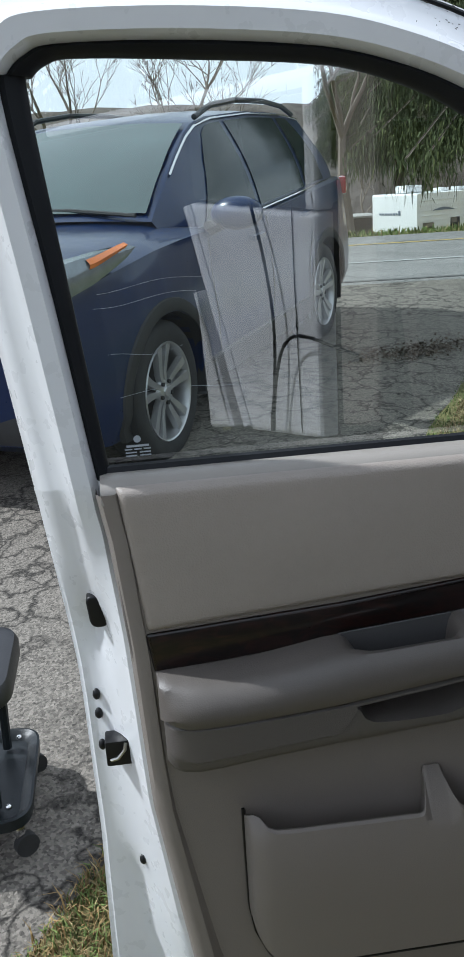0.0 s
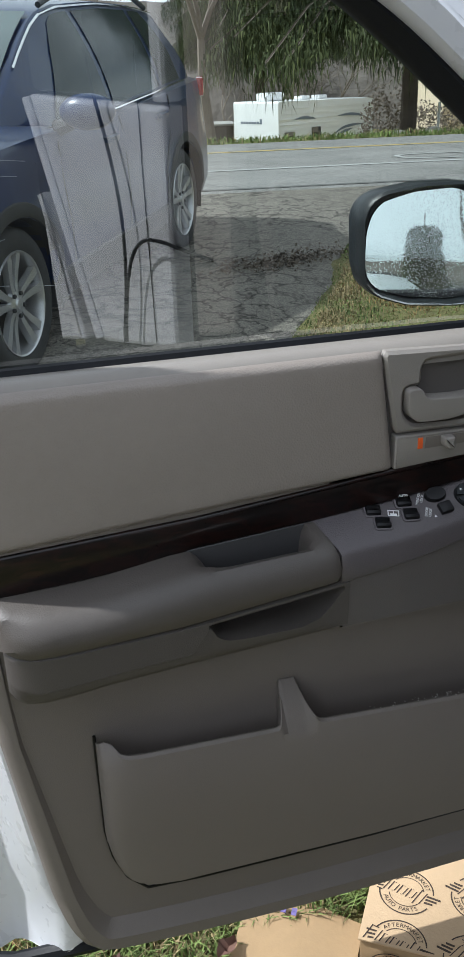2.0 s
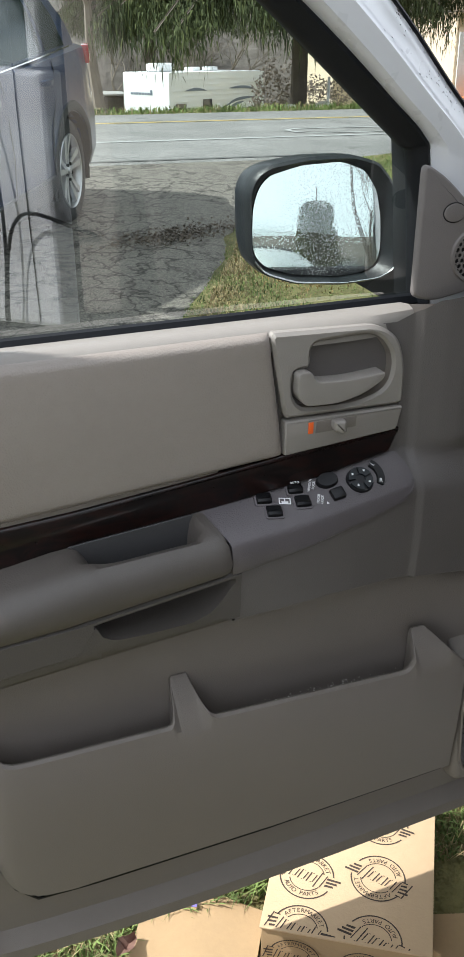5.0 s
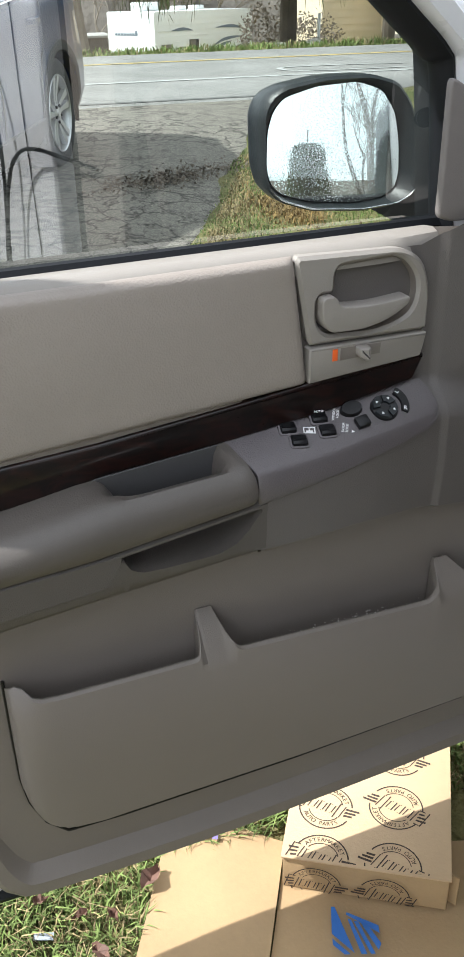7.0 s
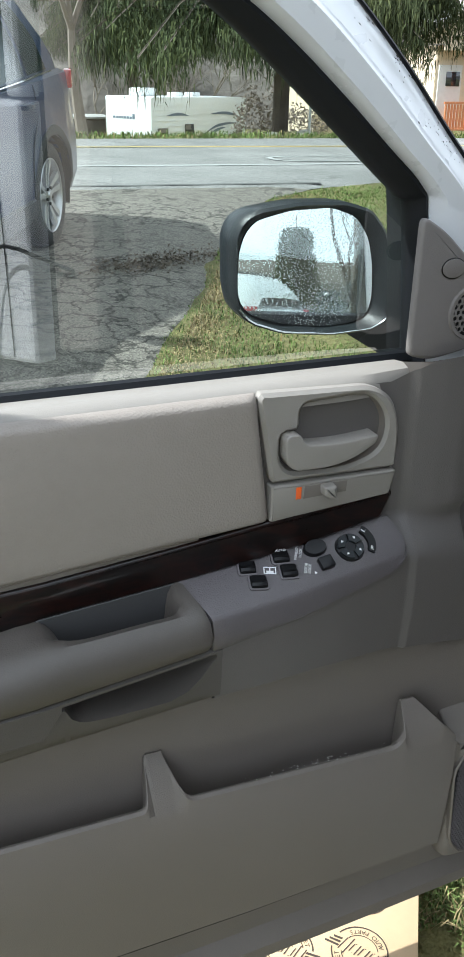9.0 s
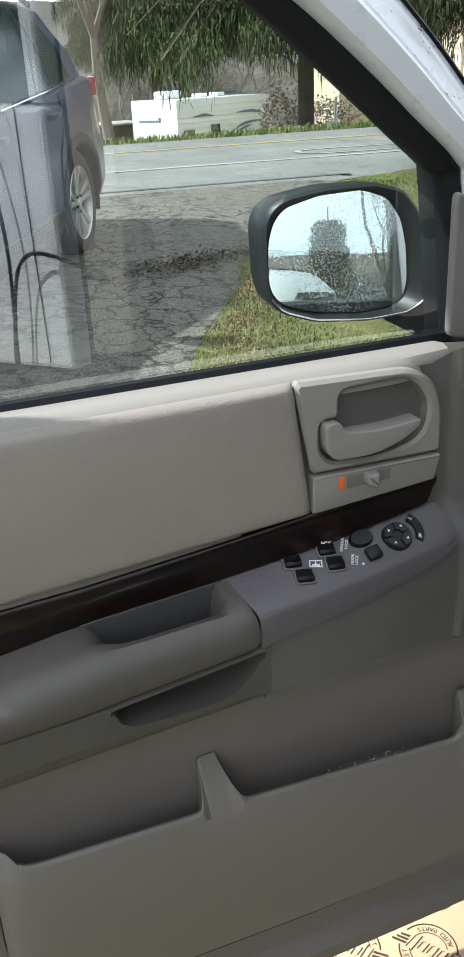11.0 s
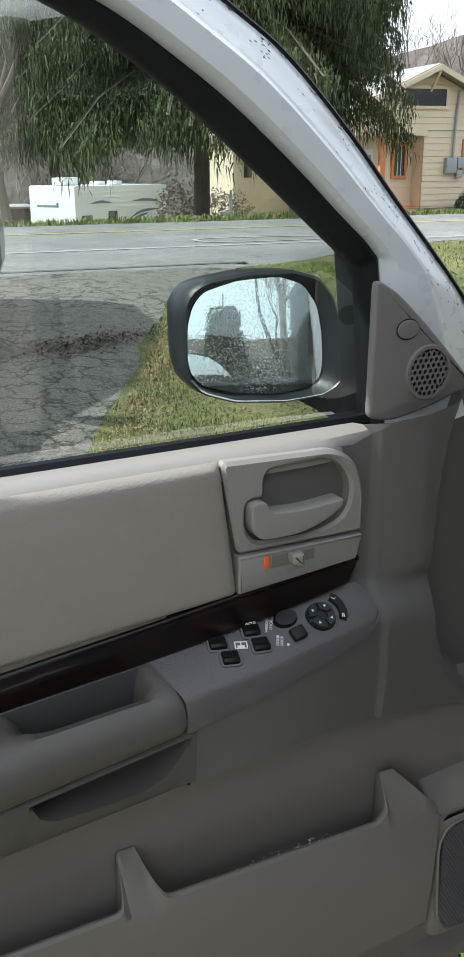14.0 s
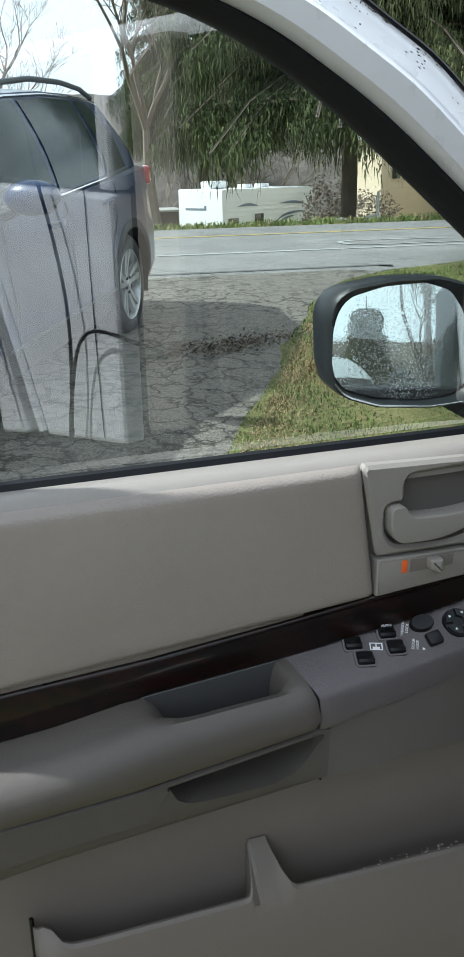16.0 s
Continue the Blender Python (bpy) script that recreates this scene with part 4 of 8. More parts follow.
# lower armrest moulding with an open tray
Z_BOT = [(0.03, 0.955), (0.056, 0.949), (0.13, 0.96), (0.25, 0.970), (0.455, 0.985), (0.575, 0.984), (0.669, 0.977), (0.75, 0.962), (0.82, 0.948), (0.88, 0.930), (1.0, 0.905)]
Z_TOP = [(0.03, 1.018), (0.24, 1.028), (0.44, 1.054)]
b = bmesh.new()
rings = []
for u in [0.036, 0.038, 0.044, 0.055, 0.075, 0.1, 0.15, 0.2, 0.25, 0.270, 0.274, 0.277, 0.280, 0.284, 0.289, 0.296, 0.305, 0.32, 0.36, 0.385, 0.398, 0.408, 0.416, 0.423, 0.429, 0.434, 0.439, 0.446]:
    zb, zt = lerp(Z_BOT, u), lerp(Z_TOP, u)
    e = lerp([(0.036, 0.45), (0.045, 0.75), (0.07, 0.95), (0.1, 1.0), (0.446, 0.97)], u)
    cup = lerp([(0.272, 0.0), (0.278, 0.5), (0.283, 0.9), (0.290, 1.0), (0.415, 1.0), (0.427, 0.75), (0.439, 0.0)], u)
    cz0 = 0.998 + lerp([(0.272, 0.026), (0.280, 0.010), (0.292, 0.002), (0.33, 0.0), (0.385, 0.002), (0.408, 0.010), (0.423, 0.024), (0.439, 0.045)], u)
    cz0 = lerp([(0.03, zb + 0.02), (0.255, zb + 0.02), (0.272, cz0)], u)
    out = 0.062 + 0.064 * e
    deep = out - 0.046 * cup
    rings.append([(u, -0.04, zt), (u, -(out - 0.004), zt), (u, -out, zt - 0.003), (u, -out, zt - 0.006), (u, -deep, zt - 0.008 - 0.002 * cup), (u, -deep, min(cz0 + 0.008, zt - 0.011)), (u, -(deep * 0.6 + out * 0.4), min(cz0 + 0.001, zt - 0.012)), (u, -(out - 0.002), min(cz0 - 0.001, zt - 0.013)), (u, -(out - 0.003), (min(cz0, zt - 0.013) + zb) / 2), (u, -(out - 0.006), zb + 0.005), (u, -(out - 0.012), zb), (u, -0.04, zb - 0.002)])
loft(b, rings, closed=True, caps=(True, True))
part("armrest_base", b, "arm_low", door, "dark taupe lower armrest moulding with a tray")


def ease(x):
    x = max(0.0, min(1.0, x))
    return x * x * (3 - 2 * x)


# moulded front: swells out under the switch plate, runs up to the sill, falls back into a hollow at the hinge
HOLLOW = [(0.90, 0.90), (0.93, 0.885), (0.955, 0.862), (0.986, 0.832), (1.02, 0.808), (1.06, 0.795), (1.158, 0.787), (1.236, 0.790), (1.30, 0.800), (1.36, 0.822)]
SWELL = [(0.44, 0.124), (0.52, 0.120), (0.60, 0.112), (0.66, 0.103), (0.70, 0.098), (0.74, 0.093), (0.78, 0.088), (0.88, 0.080)]


def front_depth(u, z):
    zin = lerp([(0.43, 1.112), (0.56, 1.127), (0.66, 1.142), (0.70, 1.152), (0.75, 1.166), (0.82, 1.17)], u)
    zout = lerp([(0.43, 1.088), (0.52, 1.090), (0.66, 1.100), (0.72, 1.092), (0.80, 1.06)], u)
    upper = 0.060 + lerp([(0.665, 0.0), (0.70, 0.006), (0.73, 0.016), (0.755, 0.021), (0.80, 0.016)], u) * ease((z - 1.14) / 0.03 + 0.4)
    out = lerp(SWELL, u) - 0.006 * ease((1.04 - z) / 0.08)
    w = upper + (out - upper) * ease((zin - z) / (zin - zout))
    if u < 0.70:
        w -= 0.0035
    k = ease((lerp(HOLLOW, z) - u + 0.016) / 0.032)
    return 0.024 + (w - 0.024) * k


b = bmesh.new()
us = steps(0.440, 1.0, 112)
rows = []
for f in steps(0, 1, 62):
    row = []
    for u in us:
        zb, zt = lerp(Z_BOT, u), lerp([(0.67, 1.306), (0.685, 1.313), (0.70, 1.320), (0.72, 1.330), (0.79, 1.340), (0.85, 1.362)], u)
        z = zb + (zt - zb) * f
        row.append(Vector((u, -front_depth(u, z), z)))
    rows.append(row)
lip = [[Vector((p.x, max(-0.030, p.y + 0.045), p.z - 0.003)) for p in rows[0]], [Vector((p.x, p.y + 0.006, p.z - 0.004)) for p in rows[0]]]
loft(b, lip + rows, closed=False)
# lighter colour than armrest_base stands in for the skylight up here
part("front_moulding", b, "moulding", door, "grey moulded front of the trim, hollow by the hinge")

# switch plate: a tilted surface
def plate_point(u, s, lift=0.0):
    """A point on the switch plate: u along it, s from its inner (0) to its front edge (1)."""
    inner = Vector((u - 0.022 * max(0.0, min(1.0, 1 - (u - 0.434) / 0.08)), -0.064, lerp([(0.43, 1.113), (0.56, 1.128), (0.66, 1.144), (0.72, 1.148)], u)))
    outer = Vector((u + lerp([(0.43, 0.0), (0.66, 0.02)], u), -lerp([(0.43, 0.127), (0.52, 0.121), (0.66, 0.105), (0.72, 0.098)], u), lerp([(0.43, 1.091), (0.52, 1.094), (0.66, 1.108), (0.72, 1.116)], u)))
    nrm = Vector((0, -(inner.z - outer.z), -(outer.y - inner.y))).normalized()
    return inner.lerp(outer, s) + nrm * lift


b = bmesh.new()
rings = []
for u in [0.435, 0.4365, 0.439, 0.46, 0.49, 0.53, 0.57, 0.61, 0.635, 0.650, 0.660, 0.667, 0.672, 0.675]:
    cut = lerp([(0.435, 0.97), (0.439, 1.0), (0.650, 1.0), (0.660, 0.97), (0.667, 0.9), (0.672, 0.8), (0.675, 0.6)], u)
    st = lerp([(0.66, 0.0), (0.675, 0.04)], u)
    low = lerp([(0.43, 1.051), (0.538, 1.066), (0.62, 1.083), (0.65, 1.092), (0.667, 1.102), (0.675, 1.118)], u)
    f = plate_point(u, cut, -0.005)
    drop = max(0.003, f.z - low)
    pts = [plate_point(u, st, -0.02), plate_point(u, st, 0.0), plate_point(u, (st + cut) / 2, 0.0012), plate_point(u, cut * 0.88, 0.0), plate_point(u, cut * 0.96, -0.0018), f,
           f + Vector((0, -0.002, -drop * 0.35)), f + Vector((0, -0.0015, -drop * 0.9)), f + Vector((0, 0.001, -drop)), f + Vector((0, 0.03, -drop - 0.001))]
    rings.append(pts)
loft(b, rings, closed=True, caps=(True, True))
switch_plate = part("switch_plate", b, "switch_plate", door, "violet grey plate carrying the window switches")


def on_plate(u, s, lift=0.0, turn=0.0):
    p = plate_point(u, s, lift)
    du = (plate_point(u + 0.01, s) - plate_point(u - 0.01, s)).normalized()
    dv = (plate_point(u, s - 0.1) - plate_point(u, s + 0.1)).normalized()
    nz = du.cross(dv).normalized()
    dv = nz.cross(du)
    m = Matrix((du, dv, nz)).transposed().to_4x4()
    m.translation = p
    return m @ pose(0, 0, 0, 0, 0, turn)


for u, s in ((0.4965, 0.19), (0.498, 0.52), (0.5335, 0.16), (0.533, 0.48)):
    m = on_plate(u, s, 0.0, -14)
    b = bmesh.new()
    ring_o = [(p.x, p.y) for p in resample([(x, y, 0) for x, y in rounded([(-0.0115, -0.0105), (0.0115, -0.0105), (0.0115, 0.0105), (-0.0115, 0.0105)], 0.004)], 28, True)]
    ring_i = [(x * 0.82, y * 0.82) for x, y in ring_o]
    loft(b, [[m @ Vector((x * k, y * k, z)) for x, y in ro] for ro, k, z in ((ring_o, 1.06, -0.001), (ring_o, 1.0, 0.0022), (ring_i, 1.0, 0.0026), (ring_i, 1.0, 0.0004))], True)
    part("switch_surround", b, "switch_plate", switch_plate)
    b = bmesh.new()
    rr = []
    for y, hgt in ((-0.0085, 0.0008), (-0.0075, 0.0062), (-0.0045, 0.0078), (-0.001, 0.0058), (0.0025, 0.0040), (0.006, 0.0042), (0.0085, 0.0025), (0.0088, 0.0005)):
        rr.append([m @ Vector((x, y, hgt * k)) for x, k in ((-0.0088, 0.0), (-0.0086, 0.9), (-0.007, 1.0), (0.007, 1.0), (0.0086, 0.9), (0.0088, 0.0))])
    loft(b, rr, True, (True, True))
    part("rocker", b, "black", switch_plate, "black rocker switch")
b = bmesh.new()
bmesh.ops.create_cone(b, cap_ends=True, segments=28, radius1=0.0135, radius2=0.0115, depth=0.006, matrix=Matrix.Diagonal((1.1, 0.8, 1, 1)))
bmesh.ops.transform(b, matrix=on_plate(0.574, 0.21, 0.003), verts=b.verts)
part("lock_button", b, "black", switch_plate, "black oval window lock button")
b = bmesh.new()
block(b, (0.017, 0.015, 0.009), (0, 0, 0.003), 0.0025)
bmesh.ops.transform(b, matrix=on_plate(0.575, 0.57, 0.0), verts=b.verts)
part("rocker", b, "black", switch_plate, "black door lock rocker")
m = on_plate(0.610, 0.43, 0.0)
b = bmesh.new()
bmesh.ops.create_cone(b, cap_ends=True, segments=36, radius1=0.0175, radius2=0.0163, depth=0.004, matrix=m @ Matrix.Translation((0, 0, 0.002)))
pad_disc = part("mirror_pad", b, "black", switch_plate, "round black mirror control pad")
for k in range(4):
    b = bmesh.new()
    a = k * math.pi / 2 + math.pi / 4
    rr = []
    for q in steps(a - 0.62, a + 0.62, 6):
        rr.append([m @ Vector((r * math.cos(q), r * math.sin(q), hgt)) for r, hgt in ((0.0058, 0.003), (0.0066, 0.0065), (0.0150, 0.007), (0.0163, 0.003))])
    loft(b, rr, True, (True, True))
    part("pad_key", b, "satin_black", switch_plate)
    b = bmesh.new()
    bmesh.ops.create_cone(b, cap_ends=True, segments=3, radius1=0.0020, radius2=0.0020, depth=0.0004, matrix=m @ Matrix.Translation((0.0112 * math.cos(a), 0.0112 * math.sin(a), 0.0074)) @ pose(0, 0, 0, 0, 0, math.degrees(a)))
    part("arrow", b, "print", switch_plate, "small white arrow")
m = on_plate(0.637, 0.40, 0.0)
b = bmesh.new()
rr = []
for q in steps(-0.75, 0.75, 10):
    e = 0.0055 * (1 if abs(q) < 0.7 else 0.8)
    rr.append([m @ Vector(((0.022 + r) * math.cos(q) - 0.022, (0.022 + r) * math.sin(q), hgt)) for r, hgt in ((-e, 0), (-e * 0.8, 0.004), (e * 0.8, 0.004), (e, 0))])
loft(b, rr, True, (True, True))
part("mirror_selector", b, "black", switch_plate, "curved black mirror selector")
text_part("letter", "L", 0.007, m @ Matrix.Translation((-0.004, 0.0115, 0.0043)) @ pose(0, 0, 0, 0, 0, 30), "print", switch_plate)
text_part("letter", "R", 0.007, m @ Matrix.Translation((-0.004, -0.0115, 0.0043)) @ pose(0, 0, 0, 0, 0, -30), "print", switch_plate)
text_part("lettering", "WINDOW\nLOCK", 0.0046, on_plate(0.5545, 0.19, 0.0016, 57), "print", switch_plate)
text_part("lettering", "DOOR\nLOCK", 0.0046, on_plate(0.5535, 0.55, 0.0016, 57), "print", switch_plate)
text_part("lettering", "AUTO", 0.0042, on_plate(0.5335, 0.10, 0.0085, -14), "print", switch_plate)
b = bmesh.new()
bmesh.ops.create_cone(b, cap_ends=True, segments=3, radius1=0.0022, radius2=0.0022, depth=0.0004, matrix=on_plate(0.5585, 0.68, 0.0016, 0))
part("arrow", b, "print", switch_plate)
b = bmesh.new()
m = on_plate(0.514, 0.36, 0.0016, -20)
for sx, sy, x, y in ((0.014, 0.0012, 0, -0.004), (0.0012, 0.009, -0.0065, 0), (0.0012, 0.009, 0.0065, 0), (0.012, 0.0012, 0, 0.004), (0.0012, 0.007, 0, 0), (0.008, 0.003, 0, -0.002)):
    block(b, (sx, sy, 0.0004), (x, y, 0))
bmesh.ops.transform(b, matrix=m, verts=b.verts)
part("window_symbol", b, "print", switch_plate, "small white window symbol")

# handle bezel with its cup, lever and lock slider
bez_out = resample([(u, z, 0) for u, z in rounded([(0.5035, 1.3135), (0.640, 1.309), (0.668, 1.292), (0.680, 1.255), (0.6785, 1.2075), (0.5225, 1.2100)], [0.006, 0.03, 0.03, 0.03, 0.004, 0.003], 8)], 60, True)
cup_pts = rounded([(0.554, 1.2975), (0.640, 1.301), (0.664, 1.268), (0.657, 1.230), (0.612, 1.216), (0.542, 1.2205), (0.531, 1.236), (0.532, 1.268), (0.554, 1.268)], [0.012, 0.03, 0.03, 0.03, 0.03, 0.012, 0.012, 0.009, 0.005], 8)
cup_in = resample([(u, z, 0) for u, z in cup_pts], 60, True)


def match(outer, inner):
    best = min(range(len(inner)), key=lambda k: sum((outer[i] - inner[(i + k) % len(inner)]).length for i in range(len(outer))))
    return [inner[(i + best) % len(inner)] for i in range(len(outer))]


cup_in = match(bez_out, cup_in)
bez2, cup2 = [(p.x, p.y) for p in bez_out], [(p.x, p.y) for p in cup_in]
b = bmesh.new()
ring_plate(b, bez2, cup2, 0.045, 0.0695, 0.004)
bezel = part("handle_bezel", b, "sill", door, "pale grey handle surround")
b = bmesh.new()
loft(b, [[(u, -0.066, z) for u, z in cup2], [(u, -0.05, z) for u, z in inset(cup2, 0.003)], [(u, -0.040, z) for u, z in inset(cup2, 0.012)]], True, (False, True))
part("handle_cup", b, "trim", bezel, "grey recess behind the handle")
b = bmesh.new()
tube(b, [(0.596 + 0.011 * math.cos(a), -0.0408, 1.257 + 0.011 * math.sin(a)) for a in steps(0, 2 * math.pi, 24)], 0.0006, 5)
part("screw_cover", b, "arm", bezel, "round screw cover in the recess")
b = bmesh.new()
slab(b, rounded([(0.5335, 1.267), (0.5515, 1.267), (0.5575, 1.2535), (0.600, 1.2505), (0.6475, 1.2545), (0.6455, 1.2455), (0.622, 1.2315), (0.590, 1.2235), (0.545, 1.2250), (0.5345, 1.238)], [0.008, 0.006, 0.008, 0.02, 0.004, 0.008, 0.02, 0.02, 0.012, 0.008], 5), 0.045, 0.0785, 0.0022, 4)
part("lever", b, "sill", bezel, "pale grey inside door lever")
b = bmesh.new()
slab(b, rounded([(0.5225, 1.2075), (0.6785, 1.2050), (0.6715, 1.1755), (0.5215, 1.1645)], 0.003), 0.045, 0.0715, 0.003)
lock_bezel = part("lock_bezel", b, "sill", door, "pale grey lock surround")
b = bmesh.new()
slab(b, [(0.562, 1.2025), (0.615, 1.2015), (0.614, 1.1885), (0.561, 1.1875)], 0.06, 0.0719, 0.0006)
part("lock_slot", b, "trim", lock_bezel)
b = bmesh.new()
slab(b, rounded([(0.581, 1.2025), (0.597, 1.2025), (0.598, 1.186), (0.591, 1.185), (0.582, 1.191)], 0.003), 0.06, 0.083, 0.004)
part("lock_slider", b, "sill", lock_bezel, "pale grey lock slider")
b = bmesh.new()
slab(b, [(0.5515, 1.2025), (0.558, 1.2025), (0.558, 1.1885), (0.5515, 1.1885)], 0.06, 0.0726, 0.0006)
part("lock_marker", b, "orange", lock_bezel, "orange unlocked marker")

# map pocket
def pocket_top(u):
    """Height of the pocket's rim: ribs rise out of it in hollow curves."""
    z = lerp([(0.128, 0.856), (0.136, 0.862), (0.146, 0.860), (0.155, 0.851), (0.168, 0.8465), (0.42, 0.844), (0.69, 0.834), (0.785, 0.832)], u)
    for a, b_, c, d in ((0.352, 0.3705, 0.3925, 0.425), (0.682, 0.7135, 0.7345, 0.785)):
        if a < u < b_:
            z += 0.044 * ((u - a) / (b_ - a)) ** 3
        elif b_ <= u <= c:
            z += 0.044
        elif c < u < d:
            z += 0.044 * ((d - u) / (d - c)) ** 2.6 if u < 0.6 else 0.044 - 0.050 * (u - c) / (d - c)
    return z


b = bmesh.new()
rings = []
for u in sorted(set(steps(0.345, 0.44, 38) + steps(0.675, 0.783, 40) + [0.128, 0.130, 0.133, 0.138, 0.146, 0.155, 0.165, 0.185, 0.22, 0.26, 0.30, 0.33, 0.46, 0.5, 0.55, 0.6, 0.63, 0.66])):
    zt = pocket_top(u)
    zl = lerp([(0.128, 0.70), (0.135, 0.665), (0.15, 0.632), (0.175, 0.615), (0.22, 0.610), (0.5, 0.612), (0.779, 0.622)], u)
    side = lerp([(0.128, 0.5), (0.133, 0.75), (0.146, 0.92), (0.17, 1.0), (0.783, 1.0)], u)
    lid = max(0.0, min(1.0, (zt - 0.85) / 0.036))                        # ribs lean back to the panel
    top_w = 0.066 + 0.046 * side * (1 - 0.85 * lid)
    full = 0.066 + 0.050 * side
    low_w = 0.066 + 0.030 * side
    rings.append([(u, -0.055, zt - 0.17), (u, -(top_w - 0.020), zt - 0.16), (u, -(top_w - 0.012), zt - 0.012), (u, -(top_w - 0.009), zt - 0.002), (u, -(top_w - 0.004), zt), (u, -top_w, zt - 0.003), (u, -(0.066 + 0.047 * side), min(zt - 0.008, 0.836)), (u, -full, 0.82), (u, -full, 0.76), (u, -(full - 0.004), 0.70),
                  (u, -(low_w + 0.010 * side), zl + 0.012), (u, -low_w, zl + 0.002), (u, -0.062, zl)])
loft(b, rings, closed=True, caps=(True, True))
part("map_pocket", b, "trim", door, "grey moulded map pocket, empty")
b = bmesh.new()
slab(b, rounded([(0.137, 0.90), (0.76, 0.90), (0.76, 0.69), (0.137, 0.69)], 0.01), 0.04, 0.0655, 0.002)
part("pocket_back", b, "trim", door)
b = bmesh.new()
tube(b, [(u, -lerp([(0.1275, 0.068), (0.14, 0.078), (0.175, 0.093), (0.78, 0.091)], u), z) for u, z in ((0.1275, 0.857), (0.1275, 0.80), (0.128, 0.70), (0.134, 0.660), (0.15, 0.627), (0.175, 0.611), (0.25, 0.607), (0.5, 0.608), (0.78, 0.619))], 0.0022, 6)
part("pocket_gap", b, "black", door, "dark gap round the pocket")
# crumbs on the pocket's rim and in the tray
rg = random.Random(31)
gv, gf = [], []
for k in range(46):
    u = rg.gauss(0.575, 0.05)
    c = Vector((u, -(0.103 + rg.uniform(-0.004, 0.004)), pocket_top(u) + 0.0006)) if k < 40 else Vector((rg.gauss(0.375, 0.02), -0.10, 0.994))
    r = rg.uniform(0.0005, 0.0013)
    i = len(gv)
    gv.extend((c + Vector((-r, 0, 0)), c + Vector((r, -r, 0)), c + Vector((0, r, 0)), c + Vector((0, 0, r * 1.4))))
    gf.extend(((i, i + 1, i + 3), (i + 1, i + 2, i + 3), (i + 2, i, i + 3)))
tagged(mesh_from("crumbs", gv, gf, "dust", door), kind="stuff")
# speaker grille
b = bmesh.new()
block_out = rounded([(0.7865, 0.812), (1.02, 0.826), (1.02, 0.585), (0.7865, 0.600)], [0.006, 0.01, 0.01, 0.02], 5)
loft(b, [[(u, -w, z + dz * (z > 0.7)) for u, z in inset(block_out, d)] for w, d, dz in ((0.05, 0.0, 0.024), (0.068, 0.0, 0.020), (0.096, 0.0, 0.004), (0.105, 0.002, 0.001), (0.110, 0.007, 0.0), (0.112, 0.014, 0.0))], True, (True, True))
part("speaker_housing", b, "trim", door, "grey moulded speaker housing beside the pocket")
GR = rounded([(0.790, 0.765), (0.803, 0.789), (1.0, 0.789), (1.0, 0.605), (0.815, 0.614), (0.797, 0.640)], [0.015, 0.012, 0.01, 0.01, 0.012, 0.015])
b = bmesh.new()
slab(b, GR, 0.09, 0.1125, 0.001)
part("speaker_backing", b, "black", door)


def perforated(bm, inside, u0, u1, z0, z1, pitch, hole, place):
    r6 = [math.pi / 6 + math.pi / 3 * k for k in range(6)]
    R = pitch / math.sqrt(3)
    j, z = 0, z0
    while z < z1:
        u = u0 + (pitch / 2 if j % 2 else 0)
        while u < u1:
            if inside(u, z):
                o = [bm.verts.new(place(u + R * math.cos(a), z + R * math.sin(a), 0.0)) for a in r6]
                i = [bm.verts.new(place(u + hole * math.cos(a), z + hole * math.sin(a), 0.0)) for a in r6]
                d = [bm.verts.new(place(u + hole * math.cos(a), z + hole * math.sin(a), -0.002)) for a in r6]
                for k in range(6):
                    q = (k + 1) % 6
                    bm.faces.new((o[k], o[q], i[q], i[k]))
                    bm.faces.new((i[k], i[q], d[q], d[k]))
            u += pitch
        z += pitch * math.sqrt(3) / 2
        j += 1


b = bmesh.new()
perforated(b, lambda u, z: z < 0.765 + (u - 0.79) * 1.6 and z > 0.640 - (u - 0.797) * 1.3, 0.796, 0.99, 0.618, 0.785, 0.0048, 0.0019, lambda u, z, d: (u, -(0.1150 + d), z))
part("speaker_grille", b, "switch_plate", door, "grey perforated speaker grille")
b = bmesh.new()
ring_plate(b, [(p.x, p.y) for p in resample([(u, z, 0) for u, z in inset(GR, -0.004)], 48, True)], [(p.x, p.y) for p in resample([(u, z, 0) for u, z in GR], 48, True)], 0.09, 0.1162, 0.002)
part("speaker_border", b, "trim", door)

# sail panel with the tweeter
b = bmesh.new()
slab(b, rounded([(0.690, 1.484), (0.688, 1.334), (0.715, 1.326), (0.765, 1.334), (0.834, 1.3555), (0.778, 1.414), (0.722, 1.466)], [0.012, 0.008, 0.015, 0.03, 0.005, 0.03, 0.02], 4), 0.052, 0.060, 0.004, 3)
sail = part("sail_panel", b, "sail", door, "grey triangular corner panel with tweeter")
tw = (0.7645, 1.377)
b = bmesh.new()
bmesh.ops.create_cone(b, cap_ends=True, segments=32, radius1=0.029, radius2=0.029, depth=0.001, matrix=pose(tw[0], -0.0603, tw[1], 90, 0, 0))
part("tweeter_backing", b, "black", sail)
b = bmesh.new()
perforated(b, lambda u, z: (u - tw[0]) ** 2 + (z - tw[1]) ** 2 < 0.0265 ** 2, tw[0] - 0.03, tw[0] + 0.03, tw[1] - 0.03, tw[1] + 0.03, 0.0072, 0.0030, lambda u, z, d: (u, -(0.0628 + d), z))
